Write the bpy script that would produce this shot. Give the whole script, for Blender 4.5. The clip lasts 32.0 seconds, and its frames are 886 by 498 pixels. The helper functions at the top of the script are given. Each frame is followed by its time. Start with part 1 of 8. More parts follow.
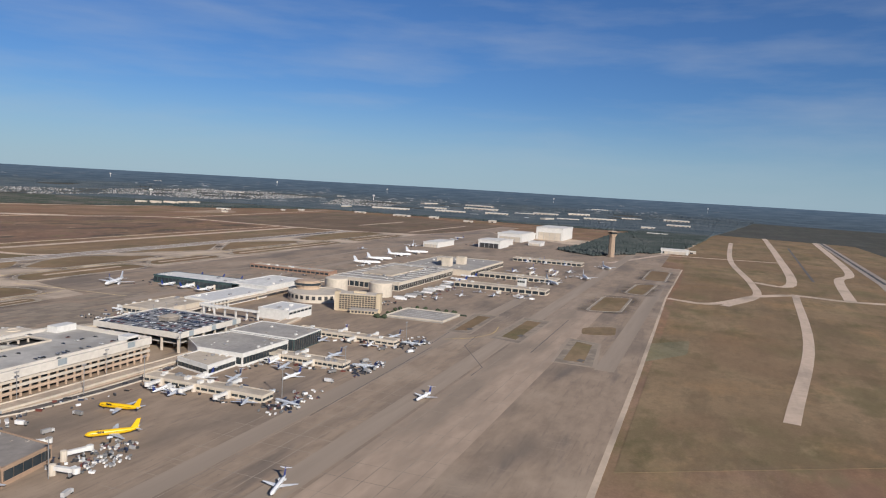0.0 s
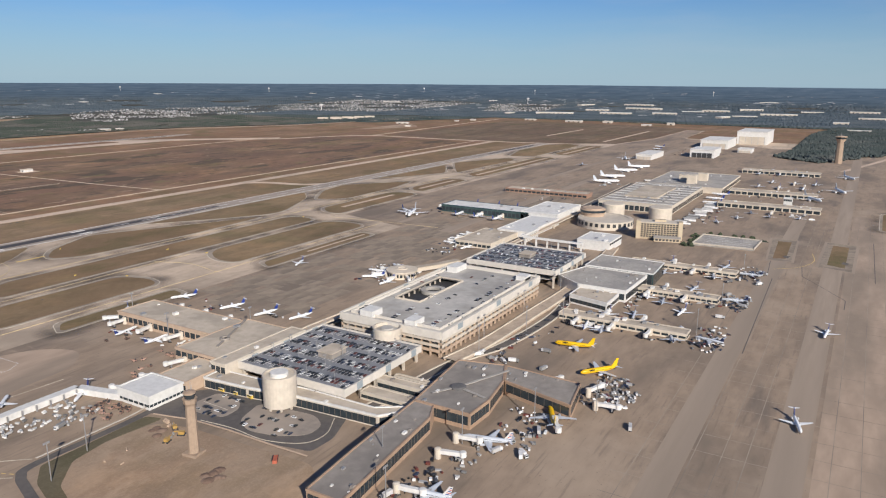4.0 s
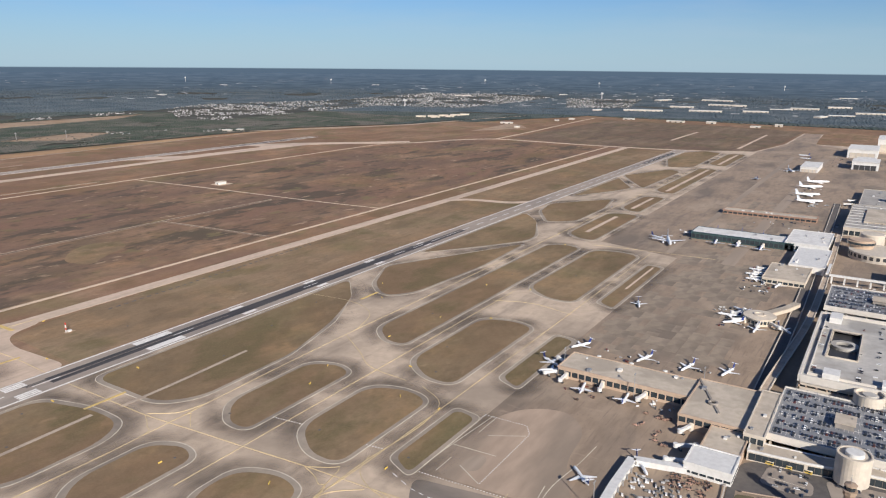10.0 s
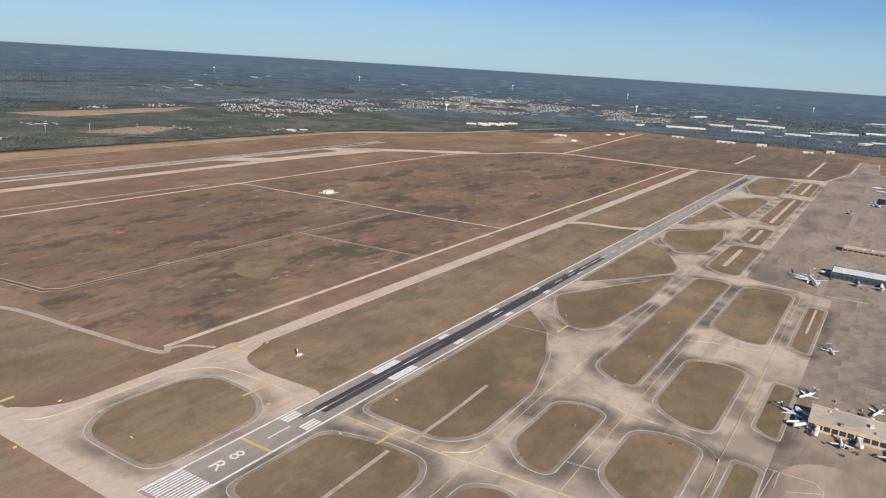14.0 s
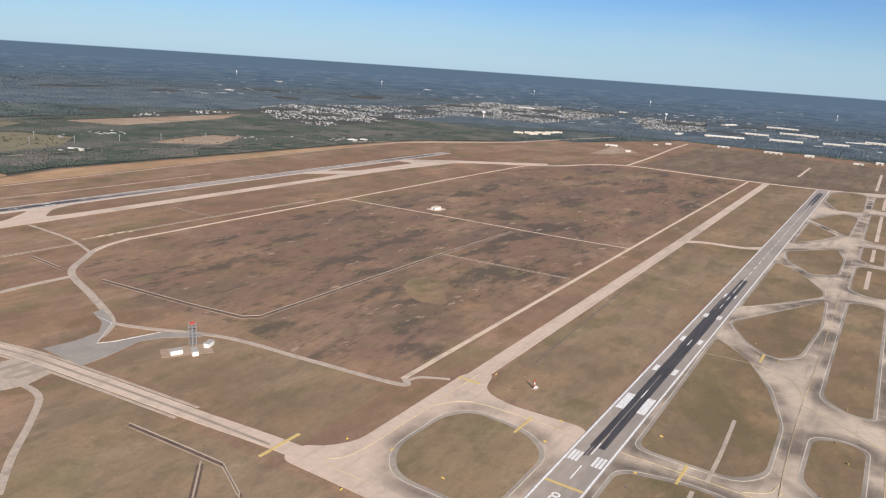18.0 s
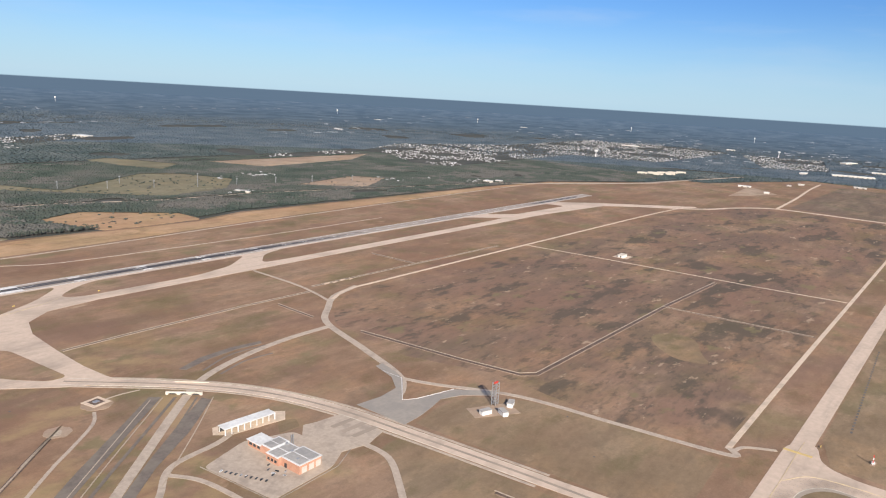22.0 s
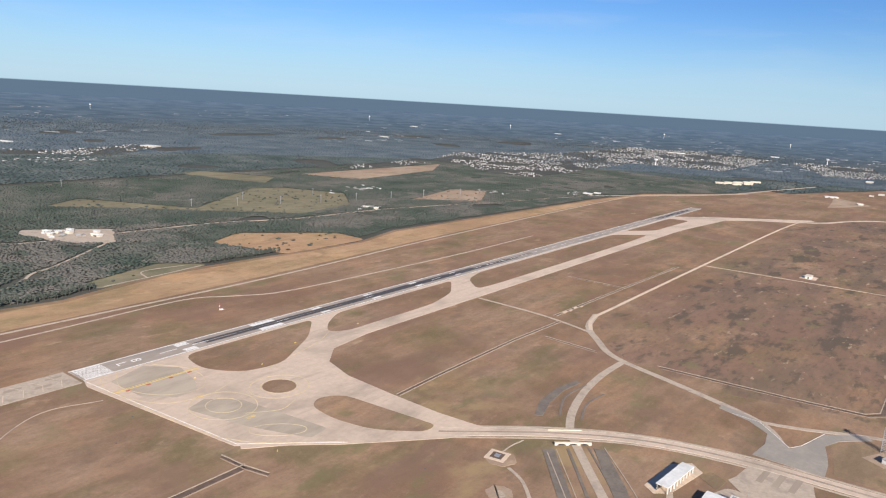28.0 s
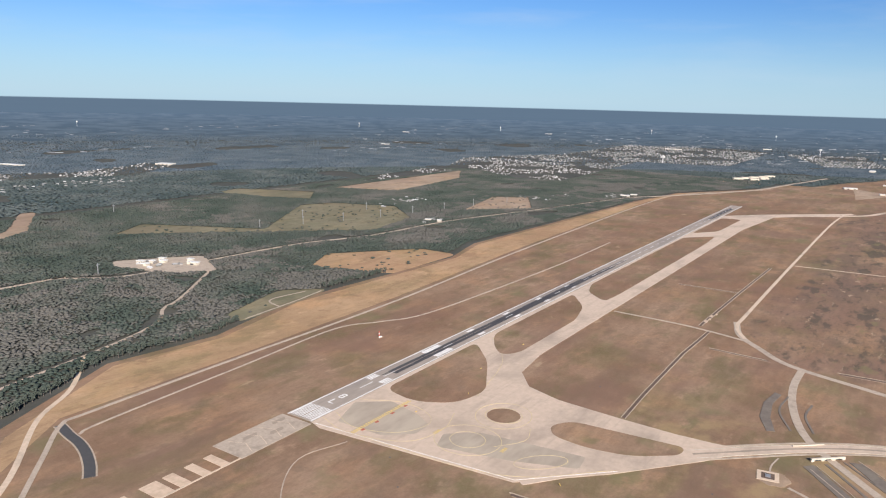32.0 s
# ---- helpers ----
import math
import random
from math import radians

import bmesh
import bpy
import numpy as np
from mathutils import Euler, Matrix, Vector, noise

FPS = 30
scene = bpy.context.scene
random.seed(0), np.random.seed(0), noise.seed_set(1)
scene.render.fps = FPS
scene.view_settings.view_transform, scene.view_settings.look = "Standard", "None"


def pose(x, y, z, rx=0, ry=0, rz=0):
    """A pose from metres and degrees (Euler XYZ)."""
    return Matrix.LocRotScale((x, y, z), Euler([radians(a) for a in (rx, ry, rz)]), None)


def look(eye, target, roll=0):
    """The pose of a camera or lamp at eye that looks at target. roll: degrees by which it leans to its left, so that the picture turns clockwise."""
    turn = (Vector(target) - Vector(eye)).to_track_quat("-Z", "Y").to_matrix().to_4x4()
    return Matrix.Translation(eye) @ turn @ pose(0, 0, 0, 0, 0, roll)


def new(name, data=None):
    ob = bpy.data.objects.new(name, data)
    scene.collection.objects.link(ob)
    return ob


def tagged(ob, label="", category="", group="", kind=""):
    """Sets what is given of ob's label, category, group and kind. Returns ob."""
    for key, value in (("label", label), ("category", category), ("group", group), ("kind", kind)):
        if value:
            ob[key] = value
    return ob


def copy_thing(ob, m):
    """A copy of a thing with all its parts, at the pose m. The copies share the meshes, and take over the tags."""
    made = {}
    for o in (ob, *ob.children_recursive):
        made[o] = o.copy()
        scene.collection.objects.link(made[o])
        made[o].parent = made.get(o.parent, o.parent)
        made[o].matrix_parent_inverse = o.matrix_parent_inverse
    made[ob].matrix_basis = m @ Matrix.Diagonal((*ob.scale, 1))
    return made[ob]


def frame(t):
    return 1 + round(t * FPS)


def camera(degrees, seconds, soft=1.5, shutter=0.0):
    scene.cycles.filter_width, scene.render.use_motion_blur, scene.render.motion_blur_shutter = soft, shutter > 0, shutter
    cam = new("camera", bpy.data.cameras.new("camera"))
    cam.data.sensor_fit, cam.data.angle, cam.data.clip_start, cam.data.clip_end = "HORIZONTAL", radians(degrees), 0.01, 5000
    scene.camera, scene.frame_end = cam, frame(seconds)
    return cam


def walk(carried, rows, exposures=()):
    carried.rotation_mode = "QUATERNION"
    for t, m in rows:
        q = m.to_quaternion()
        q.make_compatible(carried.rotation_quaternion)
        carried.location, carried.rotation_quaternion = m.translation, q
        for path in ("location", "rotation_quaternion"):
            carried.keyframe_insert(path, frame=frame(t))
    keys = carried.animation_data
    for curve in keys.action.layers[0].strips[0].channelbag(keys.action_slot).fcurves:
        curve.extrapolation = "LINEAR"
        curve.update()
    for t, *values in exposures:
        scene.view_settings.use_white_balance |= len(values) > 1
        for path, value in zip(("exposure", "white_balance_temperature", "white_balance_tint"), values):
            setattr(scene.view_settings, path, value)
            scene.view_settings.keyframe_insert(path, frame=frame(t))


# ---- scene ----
cam = camera(62.92, 32.0, soft=1.15)
PATH = [
    (0, 90.82, -526.99, 80.83, 84.866, -3.244, -69.357),
    (0.5, 77.18, -521.01, 83.31, 82.431, -3.060, -66.603),
    (1, 67.02, -511.41, 86.33, 79.107, -2.688, -63.435),
    (1.5, 59.10, -499.83, 89.15, 77.306, -1.796, -60.210),
    (2, 52.16, -487.36, 91.56, 76.627, -0.875, -59.284),
    (2.5, 45.01, -474.71, 93.84, 76.105, -0.210, -60.232),
    (4.5, 16.23, -422.65, 102.75, 76.707, -0.346, -59.694),
    (5, 9.05, -409.36, 104.96, 76.251, -0.164, -59.495),
    (5.5, 1.87, -396.06, 107.10, 75.557, 0.022, -59.544),
    (6, -5.30, -382.80, 109.04, 74.788, 0.138, -59.465),
    (6.5, -12.44, -369.68, 110.86, 73.990, 0.153, -59.201),
    (7, -19.55, -356.80, 112.98, 73.965, 0.534, -59.200),
    (7.5, -26.82, -344.32, 115.61, 75.005, 0.572, -59.425),
    (8, -34.53, -332.28, 118.57, 75.606, 0.395, -59.484),
    (8.5, -42.66, -320.60, 121.73, 75.654, 0.110, -59.428),
    (9, -50.92, -309.10, 124.92, 75.673, -0.008, -58.991),
    (9.5, -59.01, -297.63, 127.95, 75.650, -0.149, -58.145),
    (10, -66.74, -285.99, 130.72, 75.475, -0.517, -57.861),
    (10.5, -74.26, -274.04, 133.25, 74.933, -1.127, -57.699),
    (11, -81.82, -261.83, 135.63, 74.649, -1.434, -57.556),
    (11.5, -89.65, -249.57, 137.97, 74.676, -1.612, -57.405),
    (12, -97.79, -237.52, 140.32, 74.556, -1.670, -57.118),
    (12.5, -106.18, -225.60, 142.67, 74.204, -2.087, -56.891),
    (13, -114.72, -213.52, 144.85, 74.031, -2.529, -56.926),
    (13.5, -123.25, -201.02, 146.71, 74.580, -3.082, -57.107),
    (14, -131.68, -188.21, 148.27, 75.308, -3.438, -57.488),
    (14.5, -139.93, -175.37, 149.79, 75.898, -3.723, -57.620),
    (16.5, -172.47, -123.89, 155.21, 76.224, -4.335, -57.666),
    (17, -180.61, -110.98, 156.35, 76.286, -3.950, -57.726),
    (17.5, -188.91, -98.08, 157.30, 76.071, -3.772, -57.731),
    (18, -197.41, -85.00, 157.91, 75.421, -3.809, -57.729),
    (18.5, -205.99, -71.69, 158.19, 74.835, -3.570, -57.751),
    (19, -214.51, -58.19, 158.32, 74.300, -3.349, -57.597),
    (19.5, -222.79, -44.57, 158.61, 73.884, -4.315, -57.447),
    (20, -230.72, -30.93, 159.28, 73.846, -6.168, -56.602),
    (20.5, -238.50, -17.30, 160.25, 74.463, -4.905, -54.265),
    (21, -246.68, -3.58, 161.24, 76.628, -2.390, -52.523),
    (21.5, -255.57, 10.31, 162.07, 77.538, -2.400, -52.165),
    (22, -264.80, 24.32, 162.79, 77.739, -3.371, -52.377),
    (22.5, -273.91, 38.36, 163.55, 77.734, -3.919, -52.792),
    (23, -282.72, 52.40, 164.31, 77.484, -3.895, -52.836),
    (23.5, -291.44, 66.54, 164.93, 77.240, -3.775, -52.901),
    (24, -300.30, 80.93, 165.30, 77.029, -3.541, -52.906),
    (24.5, -309.27, 95.54, 165.47, 76.944, -3.554, -53.075),
    (25, -318.23, 110.27, 165.61, 77.288, -3.623, -53.239),
    (25.5, -327.15, 125.09, 165.78, 78.201, -3.702, -53.512),
    (27.5, -363.45, 184.93, 166.74, 78.671, -3.421, -53.782),
    (28, -372.76, 199.97, 167.08, 78.006, -3.350, -53.145),
    (28.5, -382.31, 214.96, 167.53, 77.189, -2.843, -52.696),
    (29, -392.22, 229.96, 168.15, 76.473, -2.369, -52.273),
    (29.5, -402.40, 245.11, 168.91, 75.411, -1.967, -51.931),
    (30, -412.58, 260.53, 169.69, 74.981, -1.673, -51.957),
    (30.5, -422.59, 276.08, 170.38, 75.156, -1.690, -51.914),
    (31, -432.45, 291.35, 171.13, 75.690, -1.725, -52.494),
    (31.5, -442.31, 305.75, 172.47, 76.764, -1.904, -54.330),
    (32, -452.32, 318.65, 175.12, 78.219, -1.421, -56.289),
]
walk(cam, [(t, pose(x, y, z, rx, ry, rz)) for t, x, y, z, rx, ry, rz in PATH], exposures=[(0.0, 0.14, 6500, 10), (1.0, 0.16, 6500, 10), (2.0, 0.18, 6500, 10), (6.0, 0.34, 6500, 10), (12.0, 0.42, 6500, 10), (15.0, 0.52, 6500, 10), (18.0, 0.60, 6500, 10), (19.2, 0.62, 6500, 10), (20.0, 0.90, 6500, 10), (20.6, 0.84, 6500, 10), (21.2, 0.72, 6500, 10), (24.0, 0.74, 6500, 10), (32.0, 0.70, 6500, 10)])

# ---- sky, sun ----
SUN_UP, SUN_AZ = 27.0, 231.0            # degrees: height, and compass way (from +x towards +y) that the sun stands in
world = bpy.data.worlds.new("sky")
scene.world = world
world.use_nodes = True
wn, wl = world.node_tree.nodes, world.node_tree.links
wn.clear()
sky = wn.new("ShaderNodeTexSky")
sky.sky_type, sky.sun_disc = "NISHITA", False
sky.sun_elevation, sky.sun_rotation = radians(SUN_UP), radians(90 - SUN_AZ)
sky.air_density, sky.dust_density, sky.ozone_density = 1.0, 0.0, 6.0
wb = wn.new("ShaderNodeBackground")
wb.inputs["Strength"].default_value = 0.055
wo = wn.new("ShaderNodeOutputWorld")
tc = wn.new("ShaderNodeTexCoord")
mp = wn.new("ShaderNodeMapping")
mp.inputs["Rotation"].default_value = (0.0, radians(6), radians(-35))
mp.inputs["Scale"].default_value = (1.6, 2.2, 13.0)
cl = wn.new("ShaderNodeTexNoise")
cl.inputs["Scale"].default_value, cl.inputs["Detail"].default_value, cl.inputs["Roughness"].default_value = 1.5, 7.0, 0.55
cr = wn.new("ShaderNodeMapRange")
cr.inputs["From Min"].default_value, cr.inputs["From Max"].default_value = 0.44, 0.80
cr.inputs["To Max"].default_value = 0.34
mx = wn.new("ShaderNodeMix")
mx.data_type = "RGBA"
mx.inputs["B"].default_value = (7.5, 8.2, 9.2, 1)
wl.new(tc.outputs["Generated"], mp.inputs["Vector"])
wl.new(mp.outputs["Vector"], cl.inputs["Vector"])
wl.new(cl.outputs["Fac"], cr.inputs["Value"])
wl.new(cr.outputs["Result"], mx.inputs["Factor"])
tn = wn.new("ShaderNodeMix")
tn.data_type, tn.blend_type = "RGBA", "MULTIPLY"
tn.inputs["Factor"].default_value, tn.inputs["B"].default_value = 1.0, (0.68, 0.90, 1.22, 1)
wl.new(sky.outputs["Color"], tn.inputs["A"])
wl.new(tn.outputs["Result"], mx.inputs["A"])
# pale blue air low over the horizon
sx = wn.new("ShaderNodeSeparateXYZ")
hr = wn.new("ShaderNodeMapRange")
hr.interpolation_type = "SMOOTHSTEP"
hr.inputs["From Min"].default_value, hr.inputs["From Max"].default_value = -0.02, 0.13
hr.inputs["To Min"].default_value, hr.inputs["To Max"].default_value = 0.7, 0.0
hz = wn.new("ShaderNodeMix")
hz.data_type = "RGBA"
hz.inputs["B"].default_value = (5.5, 7.8, 9.6, 1)
wl.new(tc.outputs["Generated"], sx.inputs["Vector"])
wl.new(sx.outputs["Z"], hr.inputs["Value"])
wl.new(hr.outputs["Result"], hz.inputs["Factor"])
wl.new(mx.outputs["Result"], hz.inputs["A"])
# the far land under the true horizon, out past the last built ground
fr = wn.new("ShaderNodeMapRange")
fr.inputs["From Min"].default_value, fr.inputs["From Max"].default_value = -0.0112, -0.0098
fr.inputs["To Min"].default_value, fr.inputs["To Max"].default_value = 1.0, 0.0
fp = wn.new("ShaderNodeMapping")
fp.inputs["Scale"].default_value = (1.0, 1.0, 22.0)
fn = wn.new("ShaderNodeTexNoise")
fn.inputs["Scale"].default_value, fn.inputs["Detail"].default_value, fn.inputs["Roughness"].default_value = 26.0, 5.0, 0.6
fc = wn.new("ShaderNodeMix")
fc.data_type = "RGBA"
# blue haze of the distance is painted into these two land colours
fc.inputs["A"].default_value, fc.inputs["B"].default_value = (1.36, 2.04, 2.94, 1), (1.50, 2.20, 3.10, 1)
fm = wn.new("ShaderNodeMix")
fm.data_type = "RGBA"
wl.new(sx.outputs["Z"], fr.inputs["Value"])
wl.new(tc.outputs["Generated"], fp.inputs["Vector"])
wl.new(fp.outputs["Vector"], fn.inputs["Vector"])
wl.new(fn.outputs["Fac"], fc.inputs["Factor"])
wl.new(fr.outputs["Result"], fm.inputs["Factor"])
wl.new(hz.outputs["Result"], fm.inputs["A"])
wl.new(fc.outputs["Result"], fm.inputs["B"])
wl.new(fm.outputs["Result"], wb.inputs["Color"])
wl.new(wb.outputs["Background"], wo.inputs["Surface"])

lamp = bpy.data.lights.new("sun", "SUN")
lamp.energy, lamp.angle, lamp.color = 5.0, radians(0.53), (1.0, 0.95, 0.88)
sun = new("sun", lamp)
sd = Vector((math.cos(radians(SUN_AZ)) * math.cos(radians(SUN_UP)), math.sin(radians(SUN_AZ)) * math.cos(radians(SUN_UP)), math.sin(radians(SUN_UP))))
sun.matrix_world = look(sd * 2000, (0, 0, 0))


# ---- materials ----
def mat(name, c1, c2=None, scale=1.0, rough=0.8, metal=0.0, c3=None, scale2=0.1, mix2=0.5, bump=0.0, stretch=(1, 1, 1), vary=0.0, lo=0.35, hi=0.65, lo2=0.45, hi2=0.62, coat=0.0):
    """Two scales of noise between three colours, a fine bump, and a shade that varies from piece to piece."""
    m = bpy.data.materials.new(name)
    m.use_nodes = True
    n, l = m.node_tree.nodes, m.node_tree.links
    b = n["Principled BSDF"]
    b.inputs["Roughness"].default_value, b.inputs["Metallic"].default_value = rough, metal
    b.inputs["Coat Weight"].default_value = coat
    co = n.new("ShaderNodeTexCoord")
    ma = n.new("ShaderNodeMapping")
    ma.inputs["Scale"].default_value = stretch
    l.new(co.outputs["Object"], ma.inputs["Vector"])

    def layer(a, bb, sc, low, high, det):
        t = n.new("ShaderNodeTexNoise")
        t.inputs["Scale"].default_value, t.inputs["Detail"].default_value, t.inputs["Roughness"].default_value = sc, det, 0.6
        l.new(ma.outputs["Vector"], t.inputs["Vector"])
        r = n.new("ShaderNodeMapRange")
        r.inputs["From Min"].default_value, r.inputs["From Max"].default_value = low, high
        l.new(t.outputs["Fac"], r.inputs["Value"])
        x = n.new("ShaderNodeMix")
        x.data_type = "RGBA"
        l.new(r.outputs["Result"], x.inputs["Factor"])
        for sock, v in (("A", a), ("B", bb)):
            if isinstance(v, tuple):
                x.inputs[sock].default_value = (*v, 1)
            else:
                l.new(v, x.inputs[sock])
        return x.outputs["Result"], t, r
    c2 = c2 or tuple(v * 0.85 for v in c1)
    col, t1, _ = layer(c1, c2, scale, lo, hi, 6)
    if c3:
        t = n.new("ShaderNodeTexNoise")
        t.inputs["Scale"].default_value, t.inputs["Detail"].default_value = scale2, 5
        l.new(ma.outputs["Vector"], t.inputs["Vector"])
        r = n.new("ShaderNodeMapRange")
        r.inputs["From Min"].default_value, r.inputs["From Max"].default_value, r.inputs["To Max"].default_value = lo2, hi2, mix2
        l.new(t.outputs["Fac"], r.inputs["Value"])
        x = n.new("ShaderNodeMix")
        x.data_type = "RGBA"
        l.new(r.outputs["Result"], x.inputs["Factor"])
        l.new(col, x.inputs["A"])
        x.inputs["B"].default_value = (*c3, 1)
        col = x.outputs["Result"]
    if vary:
        oi = n.new("ShaderNodeObjectInfo")
        r = n.new("ShaderNodeMapRange")
        r.inputs["To Min"].default_value, r.inputs["To Max"].default_value = 1 - vary, 1 + vary
        l.new(oi.outputs["Random"], r.inputs["Value"])
        x = n.new("ShaderNodeHueSaturation")
        l.new(r.outputs["Result"], x.inputs["Value"])
        l.new(col, x.inputs["Color"])
        col = x.outputs["Color"]
    l.new(col, b.inputs["Base Color"])
    if bump:
        u = n.new("ShaderNodeBump")
        u.inputs["Strength"].default_value = bump
        l.new(t1.outputs["Fac"], u.inputs["Height"])
        l.new(u.outputs["Normal"], b.inputs["Normal"])
    return m


def grass_material(name, dry, brown, green, dark, streak, pale=0.0):
    """Winter airfield grass: tan and brown patches, mown streaks, green, pale and scorched spots, tufts."""
    m = mat(name, dry, brown, 0.010, 0.95, c3=green, scale2=0.016, mix2=0.6, lo=0.40, hi=0.60, lo2=0.53, hi2=0.66)
    n, l = m.node_tree.nodes, m.node_tree.links
    b = n["Principled BSDF"]
    b.inputs["Specular IOR Level"].default_value = 0.1
    src = b.inputs["Base Color"].links[0].from_socket
    co = n.new("ShaderNodeTexCoord")
    light = tuple(min(1, v * 1.55) for v in dry)
    warm = tuple(v * w for v, w in zip(dry, (1.25, 1.06, 0.86)))
    moss = tuple(v * 0.72 for v in green)
    for sc, st, low, high, amount, c in ((0.008, (0.8, 1.2, 1), 0.47, 0.66, 0.75, tuple(v * 0.68 for v in brown)), (0.017, (1, 1.2, 1), 0.50, 0.66, 0.5, warm), (0.024, (0.8, 1.1, 1), 0.54, 0.66, 0.72, moss),
                                         (0.020, (0.7, 1.6, 1), 0.545, 0.60, dark[3], dark[:3]), (0.07, (1, 1, 1), 0.57, 0.66, dark[3], dark[:3]), (0.03, (0.25, 2.4, 1), 0.42, 0.60, streak, tuple(v * 0.66 for v in brown)),
                                         (0.05, (0.8, 1.4, 1), 0.60, 0.70, pale, light), (0.0055, (0.9, 1.3, 1), 0.50, 0.60, 0.55, tuple(v * w for v, w in zip(brown, (0.86, 0.78, 0.80)))), (0.012, (0.8, 1.5, 1), 0.55, 0.62, 0.5, moss), (0.14, (0.6, 1.3, 1), 0.48, 0.66, 0.34, tuple(v * 0.62 for v in brown)), (0.5, (1, 1, 1), 0.46, 0.68, 0.24, tuple(v * 0.55 for v in brown)), (1.5, (1, 1, 1), 0.48, 0.68, 0.16, tuple(v * 1.3 for v in dry))):
        ma = n.new("ShaderNodeMapping")
        ma.inputs["Scale"].default_value = st
        ma.inputs["Location"].default_value = (sc * 91, low * 57, 0)
        l.new(co.outputs["Object"], ma.inputs["Vector"])
        t = n.new("ShaderNodeTexNoise")
        t.inputs["Scale"].default_value, t.inputs["Detail"].default_value, t.inputs["Roughness"].default_value = sc, 8, 0.66
        l.new(ma.outputs["Vector"], t.inputs["Vector"])
        r = n.new("ShaderNodeMapRange")
        r.inputs["From Min"].default_value, r.inputs["From Max"].default_value, r.inputs["To Max"].default_value = low, high, amount
        l.new(t.outputs["Fac"], r.inputs["Value"])
        x = n.new("ShaderNodeMix")
        x.data_type = "RGBA"
        x.inputs["B"].default_value = (*c, 1)
        l.new(r.outputs["Result"], x.inputs["Factor"])
        l.new(src, x.inputs["A"])
        src = x.outputs["Result"]
    l.new(src, b.inputs["Base Color"])
    return m


M_GRASS = grass_material("dry_grass", (0.348, 0.230, 0.150), (0.262, 0.158, 0.098), (0.190, 0.164, 0.074), (0.17, 0.122, 0.085, 0.4), 0.35, 0.35)
M_ISLAND = grass_material("mown_grass", (0.300, 0.212, 0.126), (0.240, 0.166, 0.098), (0.152, 0.138, 0.064), (0.13, 0.098, 0.062, 0.4), 0.25, 0.3)
M_BURN = grass_material("scorched_field", (0.348, 0.230, 0.150), (0.262, 0.158, 0.098), (0.190, 0.164, 0.074), (0.17, 0.122, 0.085, 0.4), 0.35, 0.35)
M_TURF = grass_material("tan_turf", (0.318, 0.226, 0.142), (0.252, 0.172, 0.104), (0.175, 0.156, 0.072), (0.15, 0.112, 0.075, 0.4), 0.3, 0.4)
M_DULL = grass_material("dull_turf", (0.262, 0.190, 0.132), (0.198, 0.140, 0.098), (0.150, 0.138, 0.074), (0.115, 0.088, 0.068, 0.6), 0.6, 0.4)
M_STRAW = grass_material("straw_grass", (0.50, 0.325, 0.185), (0.41, 0.262, 0.148), (0.30, 0.225, 0.11), (0.20, 0.125, 0.075, 0.45), 0.3, 0.3)
M_SOIL = grass_material("bare_soil", (0.44, 0.325, 0.23), (0.36, 0.262, 0.182), (0.30, 0.21, 0.125), (0.24, 0.155, 0.10, 0.4), 0.2, 0.3)
M_MEADOW = grass_material("meadow_grass", (0.262, 0.222, 0.142), (0.215, 0.186, 0.118), (0.165, 0.160, 0.092), (0.12, 0.10, 0.055, 0.4), 0.2, 0.2)
M_TAXI = mat("taxiway_concrete", (0.60, 0.452, 0.334), (0.525, 0.394, 0.29), 0.30, 0.85, c3=(0.34, 0.262, 0.19), scale2=0.026, mix2=0.6, lo2=0.52, hi2=0.70)
M_APRON = mat("apron_concrete", (0.345, 0.252, 0.174), (0.262, 0.190, 0.130), 0.16, 0.85, c3=(0.16, 0.124, 0.092), scale2=0.024, mix2=0.85, stretch=(0.5, 1.3, 1), lo2=0.47, hi2=0.66)
M_TAXIS = mat("dull_taxiway_concrete", (0.58, 0.448, 0.325), (0.50, 0.385, 0.278), 0.30, 0.85, c3=(0.27, 0.21, 0.154), scale2=0.022, mix2=0.7, lo2=0.47, hi2=0.66)
M_ASPHALT = mat("worn_asphalt", (0.115, 0.10, 0.09), (0.085, 0.075, 0.068), 0.5, 0.9, c3=(0.15, 0.125, 0.105), scale2=0.07, mix2=0.5)
M_SHOULDER = mat("shoulder_asphalt", (0.37, 0.298, 0.224), (0.30, 0.242, 0.182), 0.4, 0.9, c3=(0.17, 0.138, 0.108), scale2=0.035, mix2=0.8)
M_RUNWAY = mat("runway_asphalt", (0.37, 0.30, 0.238), (0.305, 0.246, 0.194), 0.3, 0.85, c3=(0.21, 0.18, 0.155), scale2=0.04, mix2=0.5, stretch=(0.25, 1, 1))
M_RUBBER = mat("rubber_marks", (0.038, 0.034, 0.034), (0.075, 0.066, 0.06), 0.35, 0.8, stretch=(0.12, 1.6, 1))
M_ROAD = mat("road_concrete", (0.64, 0.485, 0.345), (0.54, 0.408, 0.29), 0.6, 0.9)
M_ROADGREY = mat("service_road_asphalt", (0.47, 0.368, 0.275), (0.39, 0.305, 0.228), 0.6, 0.9)
M_WHITE = mat("white_paint", (0.80, 0.76, 0.70), (0.62, 0.57, 0.51), 0.8, 0.7)
M_YELLOW = mat("yellow_paint", (0.64, 0.45, 0.15), (0.52, 0.37, 0.14), 0.8, 0.7)
M_YELWORN = mat("worn_yellow_paint", (0.66, 0.51, 0.27), (0.50, 0.385, 0.215), 0.15, 0.8, c3=(0.42, 0.33, 0.21), scale2=0.05)
